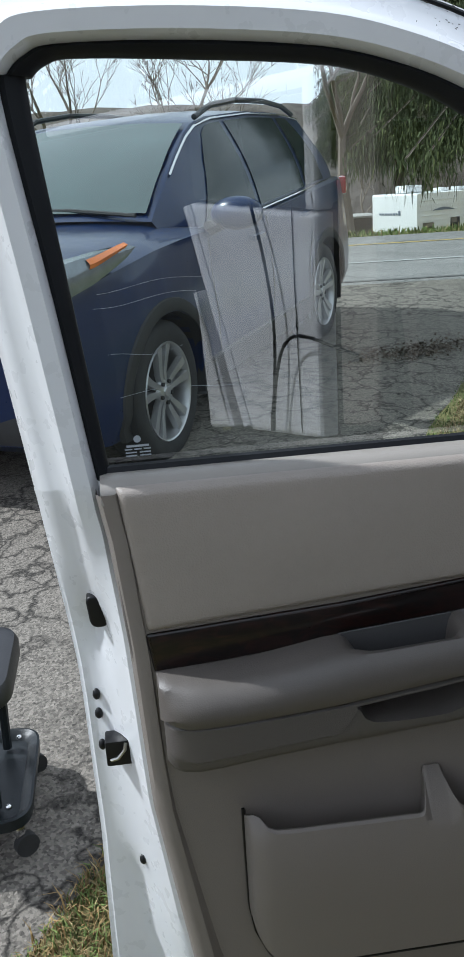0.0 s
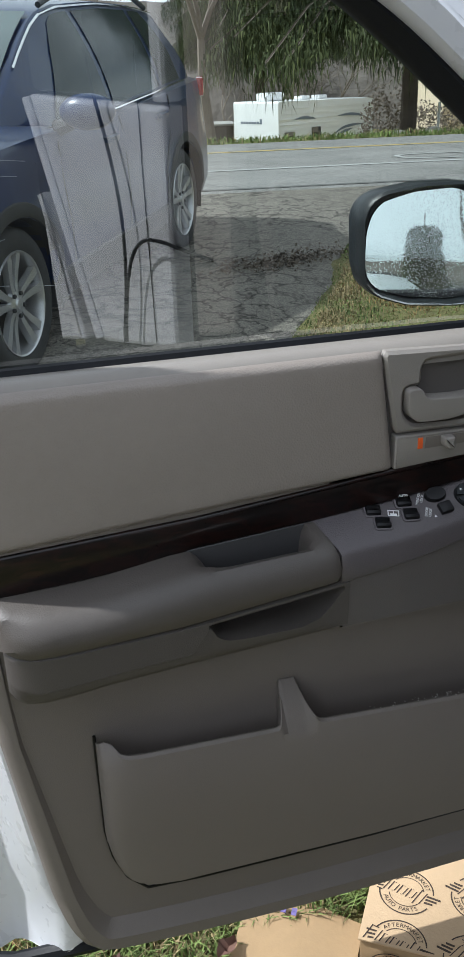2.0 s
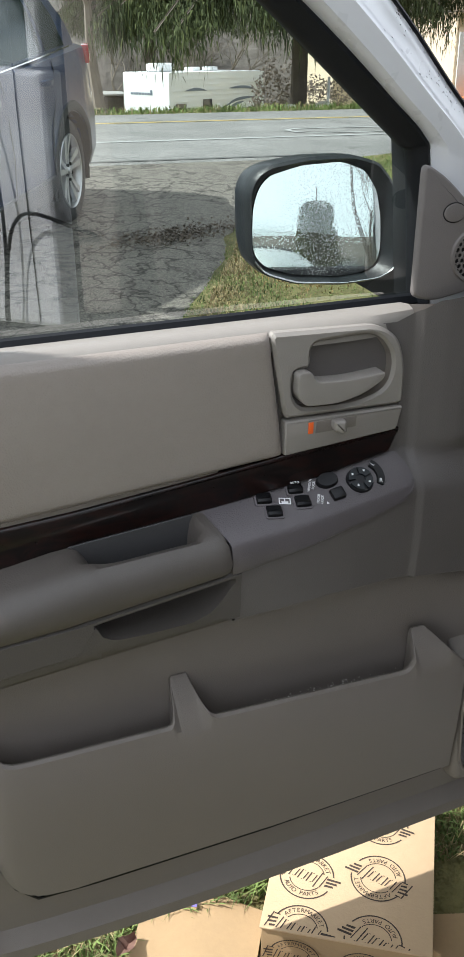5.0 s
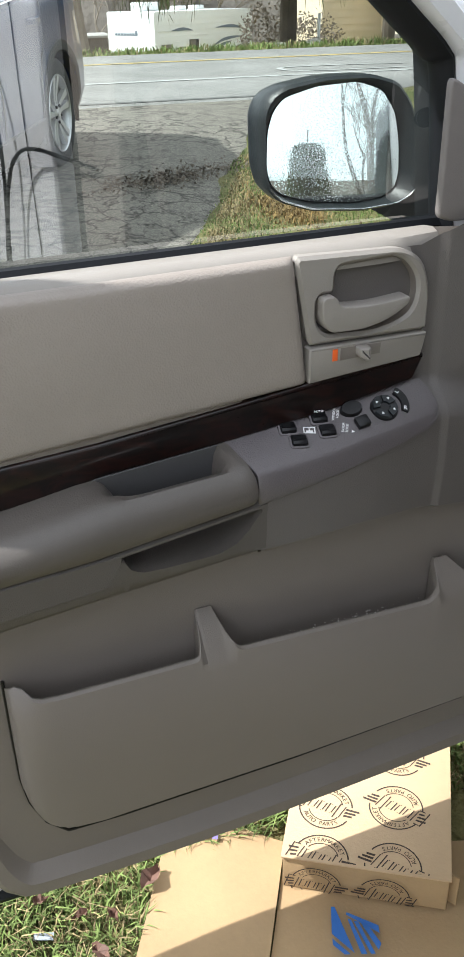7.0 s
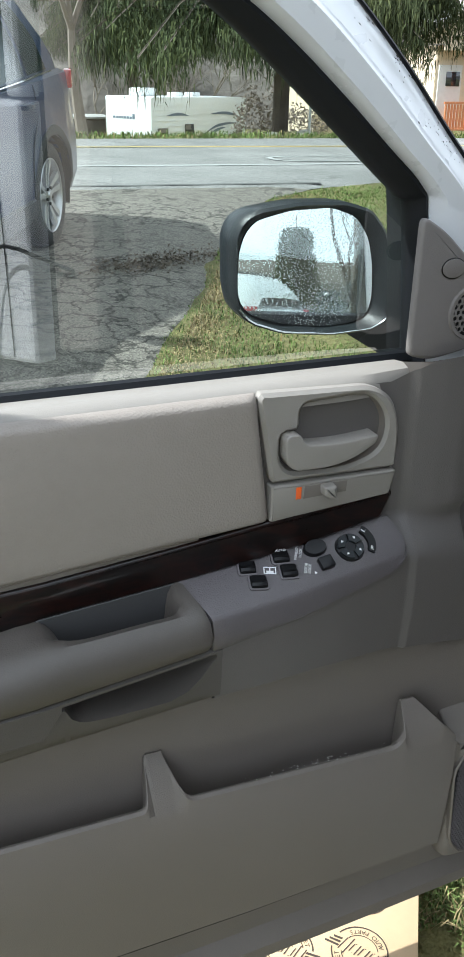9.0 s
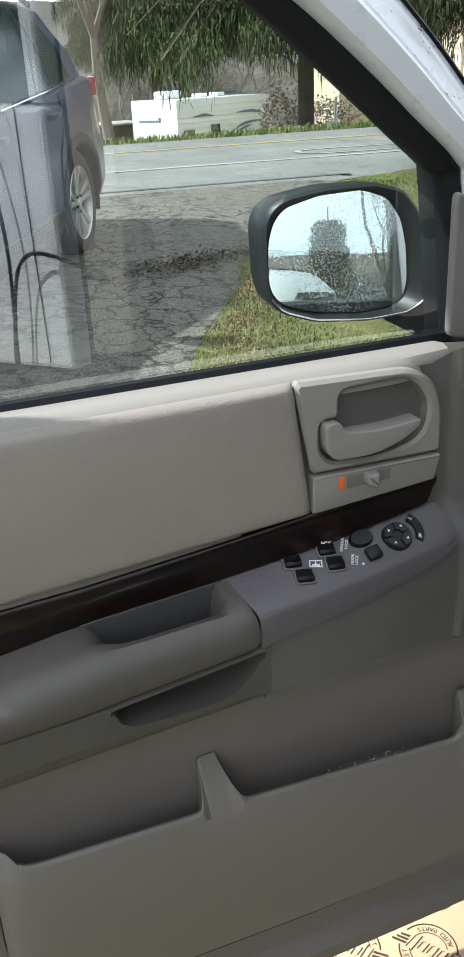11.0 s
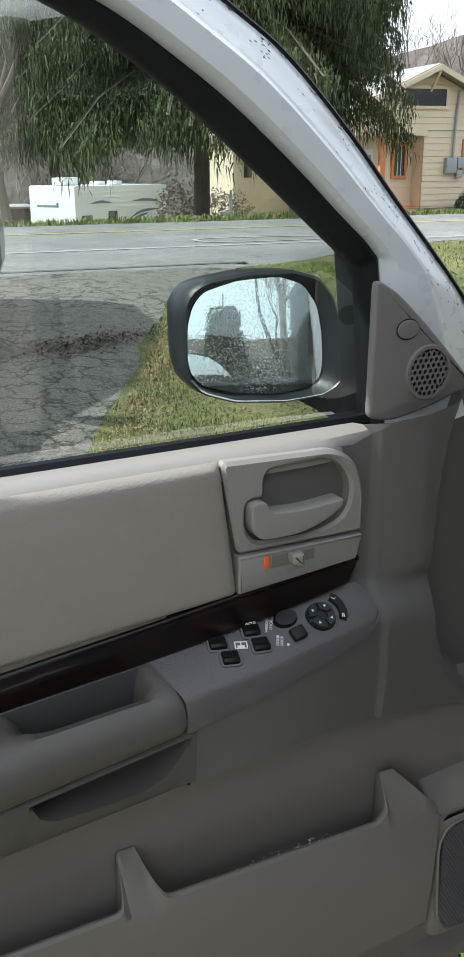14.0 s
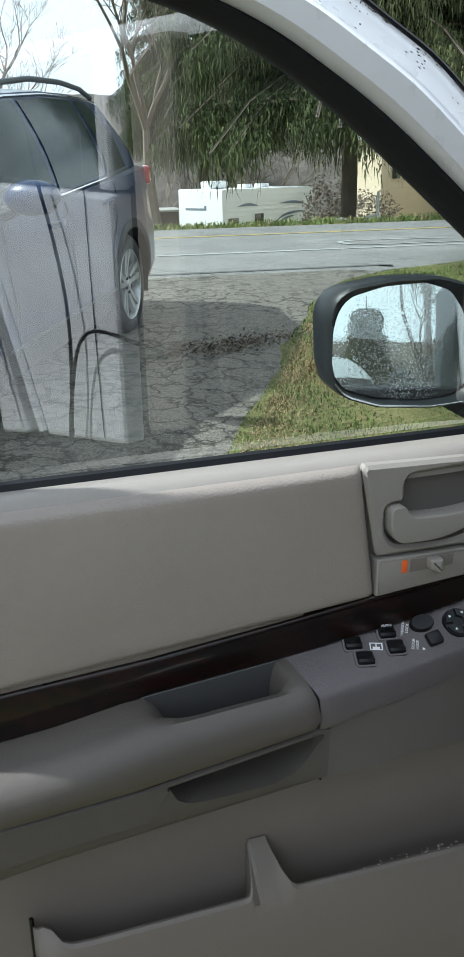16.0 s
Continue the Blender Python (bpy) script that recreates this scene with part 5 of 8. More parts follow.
part("tweeter_grille", b, "sail", sail, "round grille of open holes")
b = bmesh.new()
for r0, r1 in ((0.0265, 0.030),):
    loft(b, [[(tw[0] + r * math.cos(a), -wd, tw[1] + r * math.sin(a)) for a in steps(0, 2 * math.pi, 40)[:-1]] for r, wd in ((r0, 0.06), (r0, 0.0635), (r1, 0.0635), (r1 + 0.001, 0.06))], True)
part("tweeter_rim", b, "sail", sail)
b = bmesh.new()
oval = [(0.734 + 0.0155 * math.cos(a), 1.427 + 0.0115 * math.sin(a)) for a in steps(0, 2 * math.pi, 24)[:-1]]
slab(b, oval, 0.05, 0.0606, 0.0004)
part("badge_gap", b, "black", sail)
b = bmesh.new()
slab(b, inset(oval, 0.0012), 0.05, 0.0620, 0.001)
part("badge", b, "sail", sail, "small oval embossed badge")

# ---- wing mirror outside the glass ----
TILT_U, TILT_Z = -0.455, 0.115


def leaned(u, y, z, f=1.0):
    """A point of the mirror head, turned about its middle and spread with its distance."""
    a, b_ = TILT_U * f, TILT_Z * f
    k = (0.85 + y - 0.48 * a + 0.217 * b_) / (0.85 + y - (u - 0.22) * a - (z - 1.6) * b_)
    return (0.22 + (u - 0.22) * k, -0.85 + (0.85 + y) * k, 1.6 + (z - 1.6) * k)


b = bmesh.new()
HOUSE = [(0.591, 1.350), (0.590, 1.424), (0.600, 1.445), (0.620, 1.457), (0.68, 1.465), (0.745, 1.464), (0.785, 1.452), (0.808, 1.425), (0.822, 1.38), (0.828, 1.33), (0.822, 1.302), (0.795, 1.288), (0.735, 1.286), (0.66, 1.295), (0.614, 1.312), (0.596, 1.330)]
hs2 = [(p.x, p.y) for p in resample([(u, z, 0) for u, z in rounded(HOUSE, 0.008, 3)], 64, True)]
mc = (0.70, 1.383)
GLASS_OUT = [(0.603, 1.355), (0.605, 1.400), (0.613, 1.425), (0.628, 1.441), (0.675, 1.452), (0.735, 1.454), (0.772, 1.441), (0.792, 1.412), (0.800, 1.375), (0.802, 1.33), (0.796, 1.308), (0.775, 1.298), (0.730, 1.296), (0.665, 1.305), (0.621, 1.320), (0.607, 1.336)]
MGLASS = [(p.x, p.y) for p in resample([(u, z, 0) for u, z in rounded(GLASS_OUT, 0.008, 3)], 64, True)]
lip_in = [((u + a) / 2, (z + c_) / 2) for (u, z), (a, c_) in zip(MGLASS, hs2)]
rings = [[(u, 0.224, z) for u, z in MGLASS], [(u, 0.206, z) for u, z in lip_in], [(u, 0.199, z) for u, z in inset(hs2, 0.004)], [(u, 0.203, z) for u, z in hs2]]
for f, back in ((1.0, 0.225), (0.98, 0.25), (0.9, 0.285), (0.7, 0.31), (0.4, 0.322)):
    rings.append([(mc[0] + 0.03 + (u - mc[0] - 0.03) * f, back, mc[1] + (z - mc[1]) * f) for u, z in hs2])
rings = [[leaned(u, y, z, (1.0, 1.0, 1.0, 1.0, 1.0, 0.95, 0.8, 0.6, 0.4)[k]) for u, y, z in ring] for k, ring in enumerate(rings)]
loft(b, rings, True, (False, True))
mirror = part("wing_mirror", b, "satin_black", door, "black wing mirror with rain-spotted glass")
# thin bright metal line along the lower lip
b = bmesh.new()
tube(b, [leaned(u, 0.199, z) for u, z in inset(hs2, 0.003)[-24:]], 0.0012, 6)
part("bright_edge", b, "chrome", mirror, "bright line along the lower lip")
mg = [(u, z) for u, z in MGLASS]
b = bmesh.new()
face = [b.verts.new(leaned(u, 0.219 + 0.024 * (z - mc[1]), z)) for u, z in mg]
b.faces.new(face)
part("mirror_glass", b, "mirror", mirror, "mirror glass with dried drops")
b = bmesh.new()
rings = []
for f in steps(0, 1, 6):
    y, z0, z1, u = 0.25 - 0.2 * f, 1.262 + 0.02 * (1 - f) - 0.02 * f, 1.36 - 0.02 * f + 0.1 * f, 0.80 + 0.05 * f
    rings.append([(u - 0.03, y - 0.01, z0), (u + 0.02, y + 0.0, z0), (u + 0.03, y + 0.03, (z0 + z1) / 2), (u + 0.02, y + 0.02, z1), (u - 0.02, y - 0.02, z1), (u - 0.03, y - 0.02, (z0 + z1) / 2)])
loft(b, rings, True, (True, True))
part("mirror_arm", b, "satin_black", mirror, "black mirror foot")


# ---- blue parked car ----
def wheel_parts(parent, m, spokes=5):
    """Tyre, rim and spokes of a road wheel; its outer face looks along +y of m."""
    def lathe(profile, seg):
        bm = bmesh.new()
        loft(bm, [[m @ Vector((r * math.cos(a), y, r * math.sin(a))) for r, y in profile] for a in steps(0, 2 * math.pi, seg)], closed=False)
        bmesh.ops.remove_doubles(bm, verts=bm.verts, dist=1e-5)
        return bm
    wheel = part("wheel", lathe([(0.255, -0.19), (0.31, -0.205), (0.335, -0.19), (0.351, -0.16), (0.352, -0.11), (0.352, -0.06), (0.347, -0.02), (0.33, 0.0), (0.30, 0.008), (0.262, 0.004), (0.243, -0.005)], 48), "tyre", parent, "black road tyre")
    part("rim", lathe([(0.247, -0.005), (0.243, 0.004), (0.236, 0.0), (0.228, -0.02), (0.222, -0.06), (0.222, -0.17)], 48), "alloy", wheel, "silver alloy rim")
    part("brake", lathe([(0.0, -0.09), (0.155, -0.09), (0.16, -0.1), (0.205, -0.15), (0.222, -0.17)], 32), "clad", wheel)
    for k in range(spokes):
        for side in (-1, 1):
            bm = bmesh.new()
            a = 2 * math.pi * k / spokes + math.pi / 2
            rings = []
            for r, wdt, y, off in ((0.045, 0.030, -0.02, 0.016), (0.09, 0.036, -0.024, 0.021), (0.15, 0.044, -0.016, 0.031), (0.205, 0.052, -0.006, 0.042), (0.234, 0.056, -0.004, 0.048)):
                o = side * off
                rings.append([m @ (Matrix.Rotation(-a, 4, "Y") @ Vector((r, yy, o + dz))) for dz, yy in ((-wdt / 2, y - 0.03), (-wdt / 2 * 0.8, y), (wdt / 2 * 0.8, y), (wdt / 2, y - 0.03))])
            loft(bm, rings, True, (True, True))
            part("spoke", bm, "alloy", wheel)
    part("hub_cap", lathe([(0.0, -0.004), (0.026, -0.006), (0.03, -0.014), (0.06, -0.022), (0.068, -0.04)], 24), "alloy", wheel)
    for k in range(5):
        bm = bmesh.new()
        a = 2 * math.pi * (k + 0.5) / 5 + math.pi / 2
        bmesh.ops.create_cone(bm, cap_ends=True, segments=10, radius1=0.011, radius2=0.010, depth=0.012, matrix=m @ Matrix.Translation((0.055 * math.cos(a), -0.014, 0.055 * math.sin(a))) @ pose(0, 0, 0, 90, 0, 0))
        part("wheel_nut", bm, "clad", wheel)
    return wheel


# stations: x, z of the underside, z of the shoulder, z of the top at the middle, half-width low, half-width at the shoulder
STATION = [(2.17, 0.42, 0.66, 0.70, 0.30, 0.34), (2.14, 0.33, 0.74, 0.80, 0.58, 0.60), (2.02, 0.26, 0.80, 0.90, 0.76, 0.74), (1.82, 0.24, 0.88, 0.975, 0.86, 0.82), (1.55, 0.24, 0.93, 1.02, 0.905, 0.865), (1.32, 0.24, 0.965, 1.05, 0.92, 0.88),
           (1.05, 0.24, 0.99, 1.075, 0.915, 0.88), (0.86, 0.24, 1.005, 1.09, 0.905, 0.875), (0.5, 0.24, 1.02, 1.08, 0.90, 0.875), (0.0, 0.24, 1.04, 1.08, 0.90, 0.875), (-0.5, 0.24, 1.06, 1.10, 0.90, 0.88), (-1.0, 0.25, 1.08, 1.12, 0.91, 0.885),
           (-1.32, 0.27, 1.09, 1.14, 0.915, 0.885), (-1.7, 0.29, 1.10, 1.15, 0.905, 0.87), (-2.0, 0.30, 1.10, 1.15, 0.87, 0.83), (-2.18, 0.34, 1.05, 1.10, 0.78, 0.75), (-2.25, 0.42, 0.95, 1.0, 0.66, 0.64)]

STATION = [(x, zb, zs_ + lerp([(0.3, 0.0), (0.9, 0.045), (1.4, 0.075), (2.17, 0.10)], x), zt + lerp([(0.3, 0.0), (0.9, 0.05), (1.4, 0.08), (2.17, 0.10)], x), wl_, ws_) for x, zb, zs_, zt, wl_, ws_ in STATION]


def station(x):
    cols = list(zip(*STATION))
    tab = [[(sx, v) for sx, v in zip(cols[0], c)][::-1] for c in cols[1:]]
    return [lerp(t, x) for t in tab]


def half_width(x, z):
    """The half-width of the lower body at x and height z."""
    zb, zs_, zt, wl, ws = station(x)
    return lerp([(zb, wl - 0.05), (zb + 0.12, wl), (0.62, wl + 0.012), (zs_ - 0.06, ws + 0.012), (zs_, ws)], z)


# greenhouse: base and top lines of its side
def house_base(x):
    return (lerp([(-2.12, 0.72), (-1.9, 0.79), (-1.0, 0.85), (0.3, 0.85), (0.72, 0.82), (0.98, 0.74)], x), station(max(-2.1, min(0.86, x)))[1] + 0.005)


def house_top(x):
    return (lerp([(-2.12, 0.60), (-1.75, 0.58), (-1.0, 0.61), (0.0, 0.61), (0.3, 0.60), (0.98, 0.70)], x),
            lerp([(-2.12, 1.24), (-1.95, 1.42), (-1.72, 1.56), (-1.3, 1.60), (-0.6, 1.625), (0.0, 1.61), (0.2, 1.575), (0.5, 1.43), (0.75, 1.285), (0.98, 1.13)], x))


def side_point(x, f, lift=0.0):
    """A point on the car's left greenhouse side."""
    (wb, zb), (wt, zt) = house_base(x), house_top(x)
    y, z = wb + (wt - wb) * f, zb + (zt - zb) * f
    y += 0.035 * math.sin(math.pi * min(1, f)) * (1 if zt - zb > 0.2 else 0.3)
    return Vector((x, y + lift, z + lift * 0.3))


def build_suv(name, m, paint, label, category):
    car = thing(name, m, label, category)
    xs = [s[0] for s in STATION]
    xs = sorted(set(xs + [round(v, 3) for v in steps(-2.1, 2.0, 60)]), reverse=True)
    rings = []
    for x in xs:
        zb, zs_, zt, wl, ws = station(x)
        # wheel arches are cut into the side
        lift = zb
        for ax in (1.32, -1.32):
            d = abs(x - ax)
            if d < 0.40:
                lift = max(lift, 0.352 + math.sqrt(0.40 ** 2 - d * d) * 0.98)
        left = []
        for z in (lift, max(lift + 0.005, zb + 0.12), max(lift + 0.01, 0.55), max(lift + 0.015, 0.66), max(lift + 0.02, 0.76), max(lift + 0.03, zs_ - 0.13), zs_ - 0.05, zs_):
            crease = 0.012 * math.exp(-((z - (0.88 + 0.03 * (1 - x))) / 0.03) ** 2) if -1.9 < x < 1.6 else 0
            left.append((x, half_width(x, z) + crease, z))
        top = [(x, ws * f, zs_ + (zt - zs_) * g) for f, g in ((0.93, 0.35), (0.75, 0.75), (0.4, 0.96), (0.0, 1.0))]
        ring = left + top + [(px, -py, pz) for px, py, pz in top[-2::-1]] + [(px, -py, pz) for px, py, pz in left[::-1]]
        rings.append(ring)
    bm = bmesh.new()
    loft(bm, rings, closed=True, caps=(True, True))
    body = part("body", bm, paint, car, "painted car body")
    # cabin shell
    gx = [0.98, 0.9, 0.8, 0.7, 0.6, 0.5, 0.4, 0.3, 0.2, 0.1, 0.0, -0.2, -0.4, -0.6, -0.8, -1.0, -1.2, -1.4, -1.6, -1.72, -1.8, -1.9, -2.0, -2.12]
    rings = []
    for x in gx:
        side = [side_point(x, f) for f in (0, 0.2, 0.4, 0.6, 0.8, 0.93, 1.0)]
        wt, zt = house_top(x)
        roof = [Vector((x, wt * f, zt + (0.018 + 0.02 * (1 - abs(x + 0.5) / 1.7)) * (1 - f * f))) for f in (0.85, 0.5, 0.0)]
        ring = side + roof + [Vector((p.x, -p.y, p.z)) for p in (side + roof)[-2::-1]]
        rings.append(ring)
    bm = bmesh.new()
    loft(bm, rings, closed=False)
    cabin = part("cabin", bm, paint, car, "painted roof and pillars")
    # windscreen
    bm = bmesh.new()
    rows = []
    for x in (0.94, 0.85, 0.75, 0.62, 0.5, 0.38, 0.27, 0.22):
        wt, zt = house_top(x)
        row = []
        for f in (0.95, 0.85, 0.5, 0.0, -0.5, -0.85, -0.95):
            row.append(Vector((x + 0.010, wt * f, zt + 0.012 + (0.018 + 0.02 * (1 - abs(x + 0.5) / 1.7)) * (1 - f * f))))
        rows.append(row)
    loft(bm, rows, closed=False)
    part("windscreen", bm, "screen_glass", car, "greenish windscreen")
    bm = bmesh.new()
    tube(bm, [(0.99, 0.62, 1.165), (0.93, 0.2, 1.20), (0.90, -0.3, 1.21)], 0.010, 6)
    part("wiper", bm, "clad", car, "black wiper")
    # side windows
    for sgn in (1, -1):
        for x0, x1, slope in ((0.60, -0.13, 0.47), (-0.20, -1.05, 0.0), (-1.12, -1.62, -0.25)):
            bm = bmesh.new()
            rows = []
            for x in steps(x0, x1, 10):
                lim = 0.93
                lo = 0.06
                if slope > 0 and x > x0 - slope:
                    lim = lo + (0.93 - lo) * ((x0 - x) / slope) ** 0.75
                if slope < 0 and x < x1 - slope:
                    lim = lo + (0.93 - lo) * max(0.0, (x - x1) / -slope) ** 0.5 * 0.99
                rows.append([Vector((p.x, sgn * p.y, p.z)) for p in (side_point(x, lo + (lim - lo) * f, 0.006) for f in (0, 0.25, 0.5, 0.75, 1.0))])
            loft(bm, rows, closed=False)
            part("side_window", bm, "car_glass", car, "dark side window")
        bm = bmesh.new()
        tube(bm, [(p.x, sgn * p.y, p.z) for p in [side_point(x, 0.02, 0.012) for x in steps(0.72, -1.70, 16)]], 0.008, 6)
        part("belt_trim", bm, "chrome", car, "thin bright trim under the windows")
        bm = bmesh.new()
        tube(bm, [(p.x, sgn * p.y, p.z) for p in [side_point(x, 0.97, 0.008) for x in steps(0.66, -1.68, 20)]], 0.007, 6)
        part("window_trim", bm, "chrome", car, "thin bright trim over the windows")
        bm = bmesh.new()
        tube(bm, [Vector((x, sgn * (house_top(x)[0] - 0.01), house_top(x)[1] + hgt)) for x, hgt in ((0.12, 0.02), (-0.1, 0.055), (-0.5, 0.07), (-1.0, 0.07), (-1.4, 0.055), (-1.65, 0.02))], 0.017, 8)
        part("roof_rail", bm, "satin_black", car, "dark roof rail")
        # cladding round arches and sill
        for ax in (1.32, -1.32):
            bm = bmesh.new()
            rows = []
            for a in steps(-0.42, math.pi + 0.42, 28):
                row = []
                for r, push in ((0.385, -0.05), (0.395, 0.004), (0.41, 0.012), (0.455, 0.010), (0.465, -0.01)):
                    x, z = ax + r * math.cos(a), 0.352 + r * math.sin(a)
                    z = max(z, 0.235)
                    row.append((x, sgn * (half_width(max(-2.2, min(2.1, x)), max(z, 0.3)) + push), z))
                rows.append(row)
            loft(bm, rows, closed=False)
            part("arch_trim", bm, "clad", car, "matt black wheel arch trim")
            bm = bmesh.new()
            loft(bm, [[(ax + 0.395 * math.cos(a), sgn * y, 0.352 + 0.395 * math.sin(a)) for y in (0.89, 0.6)] for a in steps(-0.3, math.pi + 0.3, 20)], closed=False)
            part("wheel_well", bm, "clad", car)
            side = Matrix.Translation((ax, sgn * 0.875, 0.352)) @ (Matrix() if sgn > 0 else Matrix.Rotation(math.pi, 4, "Z"))
            wheel_parts(car, side)
        bm = bmesh.new()
        rows = []
        for x in steps(0.93, -0.93, 12):
            rows.append([(x, sgn * (half_width(x, z) + d), z) for z, d in ((0.235, -0.05), (0.245, 0.01), (0.33, 0.018), (0.40, 0.012), (0.41, 0.0))])
        loft(bm, rows, closed=False)
        part("sill_cladding", bm, "clad", car, "matt black sill cladding")
        # door seams and handles
        for seam in ([(0.72, 1.0), (0.74, 0.8), (0.72, 0.42)], [(-0.16, 1.03), (-0.17, 0.8), (-0.15, 0.42)], [(-1.06, 1.07), (-1.02, 0.86), (-0.88, 0.66), (-0.86, 0.42)]):
            bm = bmesh.new()
            pts = smooth_line([(x, 0, z) for x, z in seam], 14)
            tube(bm, [(p.x, sgn * (half_width(p.x, p.z) + 0.003), p.z) for p in pts], 0.005, 5)
            part("door_seam", bm, "clad", car)
        for hx in (0.05, -0.86):
            bm = bmesh.new()
            z = 0.93 + (0.03 if hx < 0 else 0)
            rows = [[(hx - 0.11 + 0.22 * f, sgn * (half_width(hx, z) + d * math.sin(math.pi * min(1, max(0.08, f))) ** 0.4), z + dz) for dz, d in ((-0.018, 0.01), (-0.014, 0.045), (0.014, 0.045), (0.018, 0.01))] for f in steps(0, 1, 8)]
            loft(bm, rows, True, (True, True))
            part("door_handle", bm, paint, car, "door handle")
        # door mirror
        bm = bmesh.new()
        bmesh.ops.create_uvsphere(bm, u_segments=24, v_segments=14, radius=1.0, matrix=Matrix.Translation((0.66, sgn * 1.035, 1.125)) @ Matrix.Diagonal((0.085, 0.145, 0.085, 1)))
        door_mirror = part("door_mirror", bm, paint, car, "rounded door mirror")
        bm = bmesh.new()
        tube(bm, [(0.66, sgn * 0.86, 1.05), (0.66, sgn * 0.95, 1.075)], [0.04, 0.03], 8)
        part("mirror_foot", bm, "clad", car)
        # lamps
        bm = bmesh.new()
        rows = []
        for f in steps(0, 1, 10):
            x = 2.08 - 0.52 * f
            zc, hh = 0.955 + 0.13 * f ** 0.8, 0.078 * (1 - f) ** 0.55 + 0.004
            yc = half_width(min(2.0, x), 0.8) - 0.02 * (1 - f)
            rows.append([(x + 0.05 * (1 - f) * (1 - k), sgn * (yc - (0.16 * (1 - f) + 0.03) * k + 0.012), zc - hh + 2 * hh * g) for k, g in ((0.0, 0.0), (-0.05, 0.5), (0.12, 1.0), (1.0, 0.95), (1.0, 0.1))])
        loft(bm, rows, True, (True, True))
        lamp = part("headlight", bm, "lamp_lens", car, "swept clear headlight")
        bm = bmesh.new()
        bmesh.ops.create_uvsphere(bm, u_segments=20, v_segments=12, radius=0.085, matrix=Matrix.Translation((2.045, sgn * 0.745, 0.955)))
        part("projector", bm, "chrome", lamp, "round chrome projector")
        bm = bmesh.new()
        rows = []
        for f in steps(0.42, 0.88, 6):
            x = 2.08 - 0.52 * f
            zc, hh = 0.995 + 0.12 * f ** 0.8, 0.026 * (1 - f) ** 0.55 + 0.002
            yc = half_width(min(2.0, x), 0.8) + 0.016
            rows.append([(x, sgn * yc, zc - hh), (x, sgn * (yc + 0.008), zc), (x, sgn * (yc - 0.01), zc + hh)])
        loft(bm, rows, closed=False)
        part("indicator", bm, "amber", lamp, "amber indicator")
        bm = bmesh.new()
        block(bm, (0.20, 0.06, 0.13), (-2.06, sgn * 0.83, 1.05), 0.02, Matrix.Rotation(sgn * 0.25, 4, "Z"))
        part("tail_light", bm, "red_lens", car, "red tail light")
    bm = bmesh.new()
    block(bm, (0.05, 0.95, 0.10), (2.16, 0, 0.66), 0.02)
    part("grille", bm, "black", car, "black grille")
    bm = bmesh.new()
    block(bm, (0.10, 1.30, 0.14), (2.10, 0, 0.40), 0.03)
    part("lower_grille", bm, "clad", car, "black lower grille")
    bm = bmesh.new()
    block(bm, (3.9, 1.5, 0.12), (0, 0, 0.30), 0.03)
    part("underside", bm, "clad", car)
    return car


fwd = Vector((-0.343 - 0.63, 4.456 - 6.87, 0)).normalized()
lft = Vector((-fwd.y, fwd.x, 0))
mid = Vector(((-0.343 + 0.63) / 2, (4.456 + 6.87) / 2, 0)) - lft * 0.875
suv_m = pose(mid.x, mid.y, (0.666 + 0.81) / 2 - 0.352, 0, 0, math.degrees(math.atan2(fwd.y, fwd.x))) @ pose(0, 0, 0, 0, math.degrees(math.atan2(0.81 - 0.666, 2.603)), 0)
build_suv("parked_suv", suv_m, "blue_paint", "dark blue compact SUV parked on the driveway", "car")


